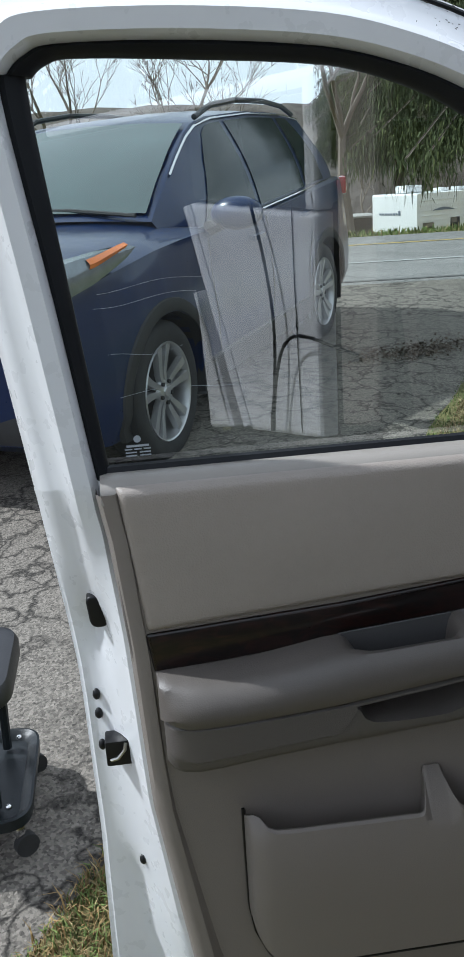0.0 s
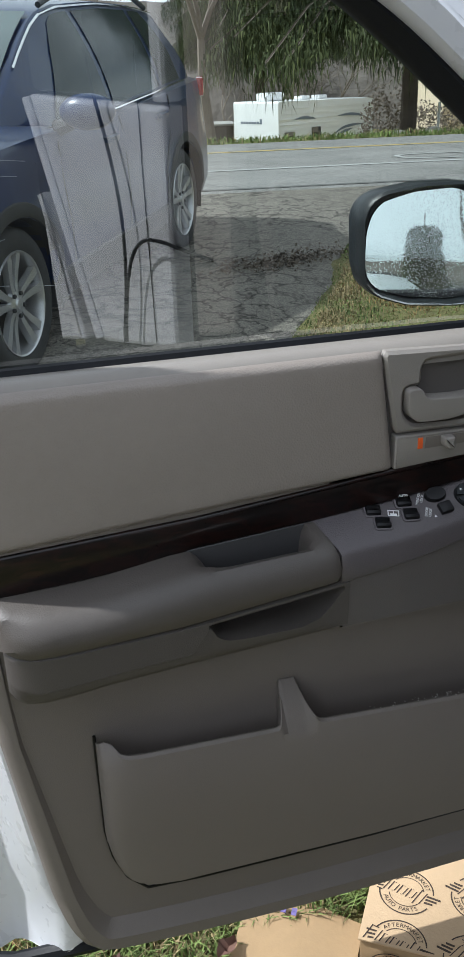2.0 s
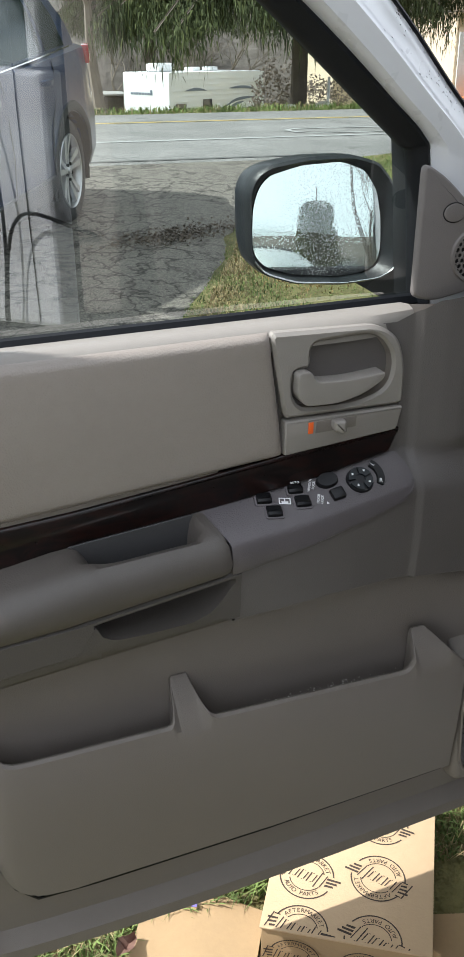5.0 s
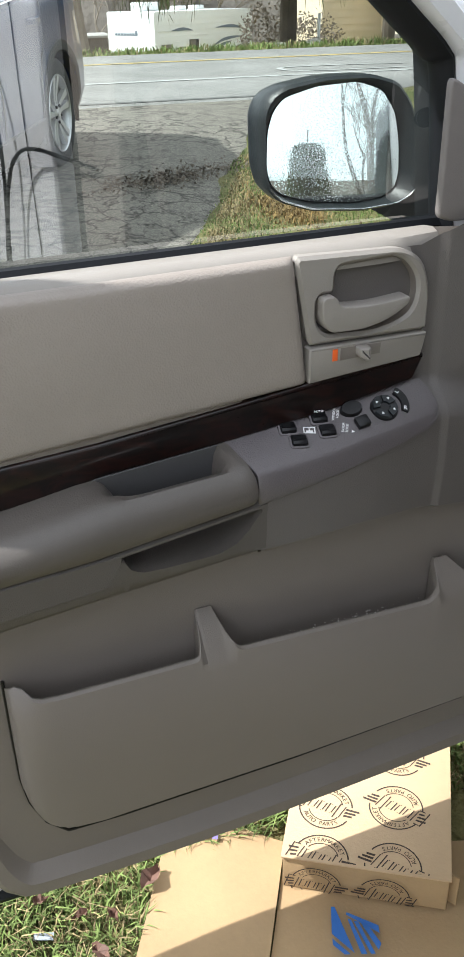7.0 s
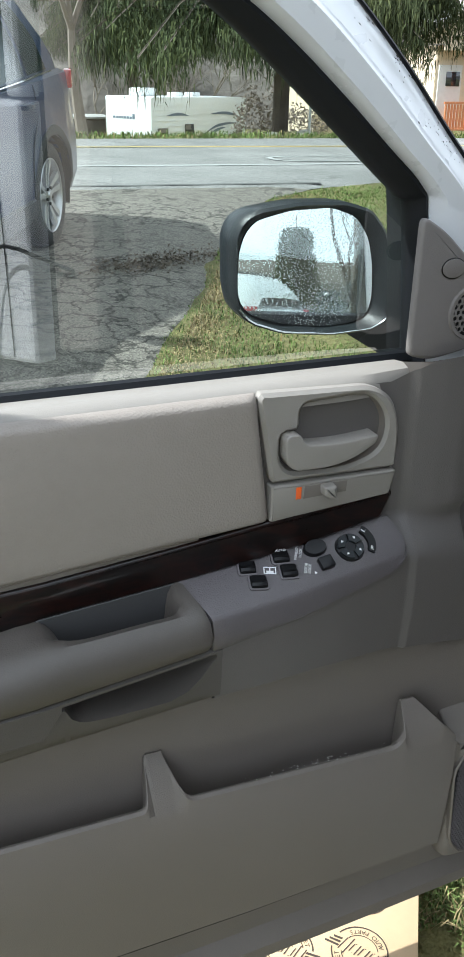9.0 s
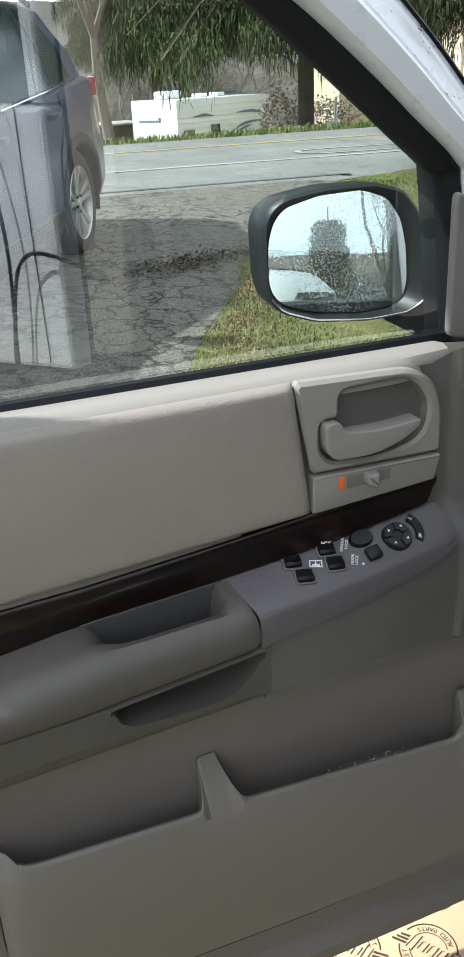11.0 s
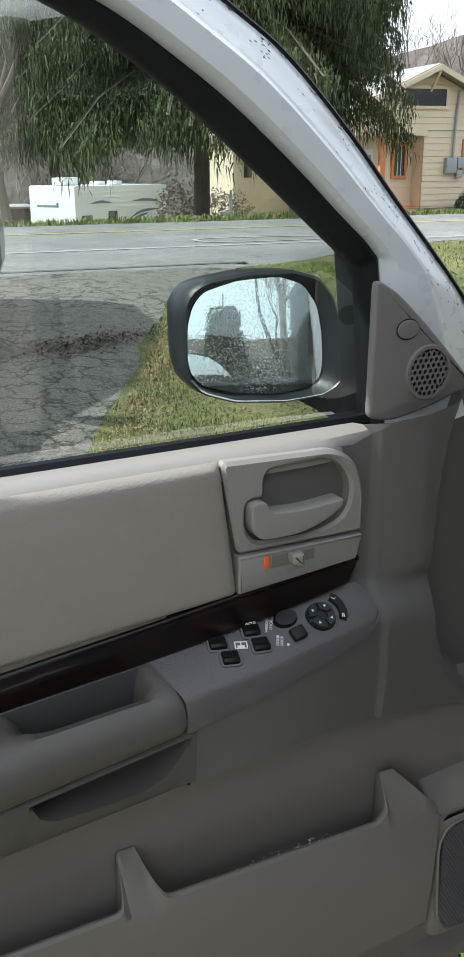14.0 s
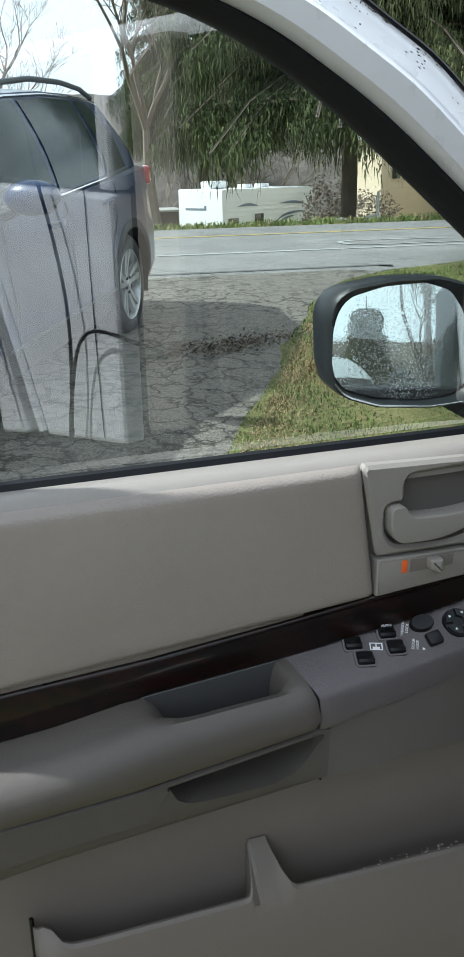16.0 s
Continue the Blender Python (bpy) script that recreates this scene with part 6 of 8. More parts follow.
# ---- on the grass: boxes, cardboard, litter, stool ----
def logo(parent, m, r, keep=None):
    """A round printed emblem, as plain shapes: two rings, a slanted band of bars, small bars round the rim."""
    def flat(name, polys):
        bm = bmesh.new()
        for poly in polys:
            bm.faces.new([bm.verts.new(m @ Vector((x * r, y * r, 0.0006))) for x, y in poly])
        if keep:
            bmesh.ops.bisect_plane(bm, geom=bm.verts[:] + bm.edges[:] + bm.faces[:], plane_co=keep[0], plane_no=keep[1], clear_outer=True)
        tagged(part(name, bm, "card_print", parent), kind="stuff")

    def arc(r0, r1, a0, a1, n=24):
        out = []
        for k in range(n):
            p, q = a0 + (a1 - a0) * k / n, a0 + (a1 - a0) * (k + 1) / n
            out.append([(r0 * math.cos(p), r0 * math.sin(p)), (r1 * math.cos(p), r1 * math.sin(p)), (r1 * math.cos(q), r1 * math.sin(q)), (r0 * math.cos(q), r0 * math.sin(q))])
        return out
    up, dn = 0.33, math.pi - 0.33
    flat("print_ring", arc(0.95, 1.0, up, dn) + arc(0.95, 1.0, math.pi + up, 2 * math.pi - up) + arc(0.62, 0.65, up + 0.2, dn - 0.2) + arc(0.62, 0.65, math.pi + up + 0.2, 2 * math.pi - up - 0.2))
    def arc_words(words, a0, a1, flip):
        bm = bmesh.new()
        for k, ch in enumerate(words):
            if ch == " ":
                continue
            cu = bpy.data.curves.new("letter", "FONT")
            cu.body, cu.size, cu.align_x, cu.align_y = ch, 0.235, "CENTER", "CENTER"
            tmp = bpy.data.objects.new("tmp", cu)
            me = bpy.data.meshes.new_from_object(tmp)
            bpy.data.objects.remove(tmp)
            a = a0 + (a1 - a0) * k / (len(words) - 1)
            place = m @ Matrix.Diagonal((r, r, 1, 1)) @ Matrix.Translation((0.79 * math.cos(a), 0.79 * math.sin(a), 0.0006)) @ Matrix.Rotation(a - math.pi / 2 + (math.pi if flip else 0), 4, "Z")
            me.transform(place)
            bm.from_mesh(me)
            bpy.data.meshes.remove(me)
        if keep:
            bmesh.ops.bisect_plane(bm, geom=bm.verts[:] + bm.edges[:] + bm.faces[:], plane_co=keep[0], plane_no=keep[1], clear_outer=True)
        tagged(part("print_lettering", bm, "card_print", parent), kind="stuff")
    arc_words("AFTERMARKET", math.pi - 0.62, 0.62, False)
    arc_words("AUTO PARTS", math.pi + 0.75, 2 * math.pi - 0.75, True)
    band_ = []
    for k, (x0, x1) in enumerate(((-1.15, -0.72), (-0.62, -0.36), (-0.28, -0.02), (0.06, 0.32), (0.40, 0.66))):
        h = 0.36 if k in (0, 4) else 0.22
        s_ = 0.18
        band_ += [[(x0 - s_ * h, -h), (x0 + 0.045 - s_ * h, -h), (x0 + 0.045 + s_ * h, h), (x0 + s_ * h, h)], [(x1 - 0.04 - s_ * h, -h * 0.8), (x1 - s_ * h, -h * 0.8), (x1 + s_ * h, h * 0.8), (x1 - 0.04 + s_ * h, h * 0.8)],
                  [(x0 + 0.12, -h * 0.95), (x1 - 0.1, -h * 0.95), (x1 - 0.1, -h * 0.82), (x0 + 0.12, -h * 0.82)], [(x0 + 0.12, h * 0.84), (x1 - 0.1, h * 0.84), (x1 - 0.1, h * 0.95), (x0 + 0.12, h * 0.95)]]
    for k in range(3):
        y = 0.12 - 0.15 * k
        band_.append([(0.72, y), (1.25 - 0.1 * k, y + 0.05), (1.22 - 0.1 * k, y + 0.13), (0.74, y + 0.09)])
        band_.append([(-1.2 + 0.08 * k, y - 0.06), (-0.85, y), (-0.85, y + 0.07), (-1.22 + 0.08 * k, y + 0.02)])
    flat("print_word", band_)


BOX_A, BOX_B = Vector((0.405, 1.184)), Vector((0.663, 1.053))     # near lower edge of the box
bx = (BOX_B - BOX_A).normalized()
BW, BD, BH = 0.289, 0.38, 0.080
g0 = height(0.55, 1.25) + 0.012
box_m = pose(BOX_A.x, BOX_A.y, g0, 1.5, 0, math.degrees(math.atan2(bx.y, bx.x)) + 1)
cardboard_box = thing("cardboard_box", box_m, "closed tan cardboard parts box with round dark emblems", "box")
bm = bmesh.new()
block(bm, (BW, BD, BH), (BW / 2, BD / 2, BH / 2), 0.003)
box_body = part("box_body", bm, "card", cardboard_box)
bm = bmesh.new()
block(bm, (BW + 0.006, BD + 0.006, 0.004), (BW / 2, BD / 2, BH + 0.0005), 0.0015)
lid = part("box_lid", bm, "card_pale", cardboard_box, "pale lid with folded-in flap")
bm = bmesh.new()
block(bm, (0.03, 0.004, BH * 0.9), (BW + 0.004, 0.02, BH * 0.46), 0.001, Matrix.Rotation(-0.5, 4, "Z"))
part("side_flap", bm, "card", cardboard_box)
for x, y, turn in ((0.064, 0.118, -14), (0.192, 0.138, 158), (0.066, 0.245, 166), (0.192, 0.265, -20)):
    logo(lid, Matrix.Translation((x, y, BH + 0.0026)) @ pose(0, 0, 0, 0, 0, turn), 0.050)
for x, y, turn in ((0.066, 0.004, -12), (0.192, 0.008, 160)):
    logo(lid, Matrix.Translation((x, y, BH + 0.0026)) @ pose(0, 0, 0, 0, 0, turn), 0.050, ((0, 0.0015, 0), (0, -1, 0)))
for x, z, turn in ((0.060, 0.020, -6), (0.180, 0.018, 170)):
    logo(box_body, Matrix.Translation((x, -0.0042, z)) @ pose(0, 0, 0, 90, 0, 0) @ pose(0, 0, 0, 0, 0, turn), 0.046, ((0, 0, 0.003), (0, 0, -1)))

# flattened carton under it
card = thing("flattened_carton", pose(0, 0, 0), "flattened tan cardboard carton lying on the grass", "cardboard")


def card_sheet(name, corners, lift):
    bm = bmesh.new()
    c = [Vector(q) for q in corners]
    top = []
    n = 12
    for j in range(n + 1):
        row = []
        for i in range(n + 1):
            p = c[0].lerp(c[1], i / n).lerp(c[3].lerp(c[2], i / n), j / n)
            row.append(Vector((p.x, p.y, height(p.x, p.y) + lift + 0.006 * noise.noise((p.x * 5, p.y * 5, 1)))))
        top.append(row)
    tv = [[bm.verts.new(p) for p in r] for r in top]
    bv = [[bm.verts.new(p - Vector((0, 0, 0.005))) for p in r] for r in top]
    for a, b_ in zip(tv, tv[1:]):
        for i in range(n):
            bm.faces.new((a[i], a[i + 1], b_[i + 1], b_[i]))
    for a, b_ in zip(bv, bv[1:]):
        for i in range(n):
            bm.faces.new((a[i], b_[i], b_[i + 1], a[i + 1]))
    for i in range(n):
        for q in (0, n):
            bm.faces.new((tv[q][i], tv[q][i + 1], bv[q][i + 1], bv[q][i]))
            bm.faces.new((tv[i][q], tv[i + 1][q], bv[i + 1][q], bv[i][q]))
    return part(name, bm, "card", card)


card_sheet("carton_panel", [(0.07, 0.99), (0.285, 0.93), (0.435, 1.265), (0.25, 1.40)], 0.022)
flap2 = card_sheet("carton_panel", [(0.287, 0.93), (0.78, 0.80), (0.88, 1.16), (0.437, 1.263)], 0.014)
# blue emblem as slanted strips, violet marks
em = Matrix.Translation((0.497, 1.064, height(0.497, 1.064) + 0.0245)) @ pose(0, 0, 0, 3.4, 0, -14)
for poly in ([(-0.036, 0.045), (-0.030, 0.045), (-0.005, -0.04), (-0.040, -0.005)], [(-0.040, -0.013), (-0.012, -0.042), (-0.022, -0.042), (-0.040, -0.025)], [(-0.010, 0.022), (0.006, -0.042), (0.016, -0.042), (-0.004, 0.020)],
             [(0.0, 0.018), (0.022, -0.042), (0.030, -0.042), (0.008, 0.016)], [(0.012, 0.014), (0.036, -0.036), (0.042, -0.024), (0.022, 0.012)], [(-0.012, 0.030), (0.042, -0.006), (0.042, 0.008), (-0.010, 0.034)]):
    bm = bmesh.new()
    bm.faces.new([bm.verts.new(em @ Vector((x, y, 0))) for x, y in poly])
    part("print_mark", bm, "blue_print", flap2, "blue printed strip")
for k in range(3):
    bm = bmesh.new()
    block(bm, (0.010, 0.016, 0.001), (0.275 + 0.018 * k, 1.325 - 0.010 * k, height(0.30, 1.32) + 0.030), 0, Matrix.Rotation(-0.4, 4, "Z"))
    part("print_mark", bm, "violet_print", card, "small violet printed mark")

# dead leaves
rng = random.Random(4)
for lx, ly, ls in ((0.175, 1.245, 0.026), (0.07, 1.13, 0.019), (0.86, 1.45, 0.017), (-0.125, 1.135, 0.018), (-0.14, 1.19, 0.015), (-0.06, 1.10, 0.016), (0.045, 1.205, 0.015), (0.10, 1.19, 0.013), (-0.02, 1.25, 0.014)):
    bm = bmesh.new()
    rows = []
    for j in range(7):
        f = j / 6
        wdt = 0.75 * ls * math.sin(math.pi * min(0.97, max(0.05, f))) * (0.7 + 0.3 * rng.random())
        rows.append([(ls * 2 * (f - 0.5) + rng.uniform(-0.003, 0.003), wdt * (k - 1), 0.02 + 0.012 * abs(k - 1) + rng.uniform(0, 0.010)) for k in range(3)])
    loft(bm, rows, closed=False)
    leaf = finish("dead_leaf", bm, "dead_leaf")
    leaf.matrix_world = pose(lx, ly, height(lx, ly) + 0.008, 0, 0, rng.uniform(0, 360))
    tagged(leaf, "curled reddish brown dead leaf on the grass", "leaf", "dead leaves on the grass")
bm = bmesh.new()
block(bm, (0.034, 0.014, 0.004), (0, 0, 0.002), 0.0015)
slip = finish("plastic_scrap", bm, "grey_box")
slip.matrix_world = pose(-0.02, 1.19, height(0, 1.2) + 0.025, 3, 4, -12)
tagged(slip, "small pale plastic scrap lying in the grass", "litter")

# rolling mechanic's stool
st = pose(-0.73, 1.87, height(-0.73, 1.87) + 0.028, 0, 0, 8)
stool = thing("mechanic_stool", st, "black rolling mechanic's stool with a tool tray", "stool")
bm = bmesh.new()
o = rounded([(-0.19, -0.17), (0.19, -0.17), (0.19, 0.17), (-0.19, 0.17)], 0.08, 6)
loft(bm, [[(x, y, z) for x, y in inset(o, d)] for z, d in ((0.375, 0.012), (0.385, 0.0), (0.415, 0.0), (0.43, 0.008), (0.436, 0.03))], True, (True, True))
part("seat", bm, "seat_vinyl", stool, "black padded seat")
o = rounded([(-0.20, -0.19), (0.20, -0.19), (0.20, 0.19), (-0.20, 0.19)], 0.07, 6)
bm = bmesh.new()
loft(bm, [[(x, y, z) for x, y in inset(o, d)] for z, d in ((0.092, 0.006), (0.09, 0.0), (0.118, -0.002), (0.12, 0.004), (0.112, 0.02), (0.100, 0.03))], True, (True, True))
tray = part("tray", bm, "satin_black", stool, "black tray with raised rim")
for sx in (-1, 1):
    for sy in (-1, 1):
        bm = bmesh.new()
        tube(bm, [(sx * 0.12, sy * 0.12, 0.11), (sx * 0.13, sy * 0.12, 0.39)], 0.012, 8)
        part("leg", bm, "satin_black", stool)
        bm = bmesh.new()
        block(bm, (0.022, 0.035, 0.04), (sx * 0.165, sy * 0.15, 0.074), 0.004, Matrix.Rotation(0.5 * sx, 4, "Z"))
        caster = part("caster", bm, "chrome", stool, "bright caster fork")
        bm = bmesh.new()
        bmesh.ops.create_cone(bm, cap_ends=True, segments=20, radius1=0.028, radius2=0.028, depth=0.02, matrix=Matrix.Translation((sx * 0.18, sy * 0.155, 0.028)) @ pose(0, 0, 0, 90, 0, 30))
        part("caster_wheel", bm, "tyre", caster)
        bm = bmesh.new()
        bmesh.ops.create_uvsphere(bm, u_segments=10, v_segments=6, radius=0.008, matrix=Matrix.Translation((sx * 0.15, sy * 0.14, 0.122)))
        part("bolt", bm, "chrome", stool, "bright bolt head")

# ---- the white car that the door belongs to, beside the camera ----
HINGE, PILLAR = Vector((0.84, 1.20, 0)), Vector((0.50, 0.06, 0))
along = (PILLAR - HINGE).normalized()
inward = Vector((-along.y, along.x, 0))
if inward.x < 0:
    inward = -inward
wc = Matrix((( along.x, inward.x, 0, PILLAR.x), (along.y, inward.y, 0, PILLAR.y), (0, 0, 1, 0), (0, 0, 0, 1)))
white_car = thing("white_car", wc, "white older SUV standing with its front door open", "car")


def car_panel(name, outline, y0, y1, mat, label="", soft=0.012):
    """A body panel of the white car: outline of (distance behind the pillar, z)."""
    bm = bmesh.new()
    rings = [[(x, y1, z) for x, z in outline], [(x, y0 + soft, z) for x, z in outline], [(x, y0 + soft * 0.3, z) for x, z in inset(outline, soft * 0.3)], [(x, y0, z) for x, z in inset(outline, soft)]]
    loft(bm, rings, True, (True, True))
    return finish(name, bm, mat, white_car, False, label)


car_panel("rear_door", rounded([(0.012, 1.015), (0.345, 0.972), (0.618, 1.585), (0.012, 1.555)], [0.01, 0.02, 0.02, 0.01]), -0.006, 0.05, "white_paint", "white rear door")
car_panel("rear_fender", rounded([(0.455, 0.955), (0.585, 0.930), (0.602, 1.12), (0.622, 1.34)], 0.01), 0.0, 0.05, "white_paint", "white strip of the rear fender behind the wheel arch")
car_panel("rear_window", rounded([(0.060, 1.564), (0.615, 1.592), (0.62, 1.82), (0.060, 1.82)], 0.03), 0.008, 0.03, "car_glass", "dark glass of the rear door")
car_panel("window_surround", rounded([(0.012, 1.562), (0.056, 1.562), (0.056, 1.86), (0.012, 1.86)], 0.008), -0.002, 0.05, "white_paint", "white upright of the rear door")
bm = bmesh.new()
tube(bm, [(x - 0.012, -0.012, z) for x, z in ((0.355, 0.985), (0.44, 1.175), (0.53, 1.375), (0.618, 1.575))], 0.013, 8)
part("arch_lip", bm, "white_paint", white_car, "rolled white lip of the wheel arch")
bm = bmesh.new()
tube(bm, [(0.10, -0.008, 1.84), (0.095, -0.009, 1.4), (0.085, -0.009, 1.02)], 0.0014, 6)
part("door_seam", bm, "rubber", white_car, "dark seam in the rear door")
# the side is dark below the white door
car_panel("lower_panel", rounded([(0.012, 0.40), (0.62, 0.40), (0.60, 0.90), (0.345, 0.955), (0.012, 1.0)], 0.02), 0.004, 0.05, "clad", "dark lower panel of the body")
car_panel("pillar", rounded([(-0.205, 1.09), (-0.068, 1.06), (-0.062, 1.84), (-0.20, 1.84)], 0.02), 0.0, 0.05, "trim", "grey lined door pillar")
# added near-black panel: keeps pale surroundings out of the window's reflection
car_panel("reflection_blocker", rounded([(0.64, 0.6), (1.9, 0.6), (1.9, 1.82), (0.66, 1.82)], 0.05), 0.02, 0.08, "rubber", "dark panel added to keep the window's reflection dark")
car_panel("rocker_panel", rounded([(-1.15, 0.36), (0.32, 0.36), (0.32, 0.46), (-1.15, 0.46)], 0.02), 0.02, 0.20, "white_paint", "white sill under the doors")
car_panel("front_fender", rounded([(-2.2, 0.5), (-1.22, 0.42), (-1.22, 1.14), (-2.2, 1.08)], 0.04), 0.06, 0.4, "white_paint", "white front fender")
bm = bmesh.new()
block(bm, (3.2, 1.45, 0.05), (0.3, 0.80, 1.86), 0.02)
part("roof", bm, "white_paint", white_car, "white roof")
bm = bmesh.new()
block(bm, (3.4, 1.4, 0.3), (0.1, 0.85, 0.40), 0.05)
part("floor_pan", bm, "clad", white_car, "dark underside")
bm = bmesh.new()
block(bm, (0.06, 1.42, 1.25), (1.86, 0.80, 1.20), 0.02)
part("tailgate", bm, "white_paint", white_car, "white tailgate")
bm = bmesh.new()
block(bm, (3.2, 0.06, 1.35), (0.25, 1.52, 1.15), 0.02)
part("far_side", bm, "arm_low", white_car, "dark inside of the far doors")
bm = bmesh.new()
block(bm, (0.5, 1.3, 0.5), (-1.15, 0.85, 0.95), 0.08)
part("dashboard", bm, "arm_low", white_car, "dark dashboard")
bm = bmesh.new()
block(bm, (0.2, 1.3, 1.1), (0.75, 0.85, 1.0), 0.08)
part("rear_seat", bm, "arm_low", white_car, "taupe rear seat")
bm = bmesh.new()
block(bm, (0.5, 0.5, 0.16), (-0.42, 0.48, 0.72), 0.06)
block(bm, (0.16, 0.5, 0.66), (-0.12, 0.48, 1.06), 0.06, Matrix.Rotation(0.2, 4, "Y"))
part("front_seat", bm, "arm_low", white_car, "taupe front seat")
bm = bmesh.new()
pts = smooth_line([(0.29, -0.03, 1.95), (0.27, -0.035, 1.75), (0.235, -0.04, 1.60), (0.185, -0.045, 1.487), (0.15, -0.045, 1.36), (0.14, -0.045, 1.25), (0.152, -0.045, 1.12), (0.17, -0.045, 1.03), (0.162, -0.045, 1.01), (0.15, -0.05, 1.06), (0.133, -0.05, 1.15), (0.105, -0.05, 1.225), (0.06, -0.05, 1.268), (0.0, -0.045, 1.276), (-0.08, -0.03, 1.262), (-0.15, -0.01, 1.246)], 90)
tube(bm, pts, 0.0042, 7)
hose = finish("black_cable", bm, "rubber")
hose.matrix_world = wc
tagged(hose, "thin black cable hanging in a loop beside the white car", "cable")

# ---- behind the camera ----
white_suv = build_suv("white_suv", pose(-5.0, -11.2, height(-5.0, -11.2), 0, 0, 192), "white_paint", "white SUV parked on the lawn", "car")
second_white = copy_thing(white_suv, pose(-2.0, -16.5, height(-2.0, -16.5) - 0.02, 0, 0, 170) @ Matrix.Diagonal((1, 1, 0.78, 1)))
tagged(second_white, "low white car parked behind the lawn", "car")


# ---- plants ----
def bare_tree(name, m, tall, seed, label, mat="twig", depth=6, lean=0.0, group=""):
    rng_ = random.Random(seed)
    v, f = [], []

    def limb(p, d, length, r, level):
        n = 3 if level > 1 else 2
        pts, q = [p], p
        for k in range(n):
            d = (d + Vector((rng_.uniform(-1, 1), rng_.uniform(-1, 1), rng_.uniform(-0.4, 0.7))) * 0.16).normalized()
            q = q + d * (length / n)
            pts.append(q)
        sides = 6 if level > 3 else 3
        base = None
        for k, c in enumerate(pts):
            t = d.orthogonal().normalized()
            b2 = d.cross(t)
            rr = r * (1 - 0.45 * k / n)
            idx = len(v)
            for s in range(sides):
                a = 2 * math.pi * s / sides
                v.append(c + t * (rr * math.cos(a)) + b2 * (rr * math.sin(a)))
            if base is not None:
                for s in range(sides):
                    f.append((base + s, base + (s + 1) % sides, idx + (s + 1) % sides, idx + s))
            base = idx
        if level == 0:
            return
        for k in range(3 if level > 1 else 4):
            at = pts[-1] if k == 0 else pts[rng_.randint(1, n)]
            nd = (d + Vector((rng_.uniform(-1, 1), rng_.uniform(-1, 1), rng_.uniform(-0.3, 0.6))) * (0.45 if k == 0 else 0.85)).normalized()
            limb(at, nd, length * rng_.uniform(0.58, 0.82), max(0.010, r * rng_.uniform(0.45, 0.62)), level - 1)
    limb(Vector((0, 0, -0.3)), Vector((lean, 0, 1)).normalized(), tall * 0.30, tall * 0.018, depth)
    tree = thing(name, m, label, "tree", group)
    tagged(mesh_from("branch", v, f, mat, tree), kind="stuff")
    return tree


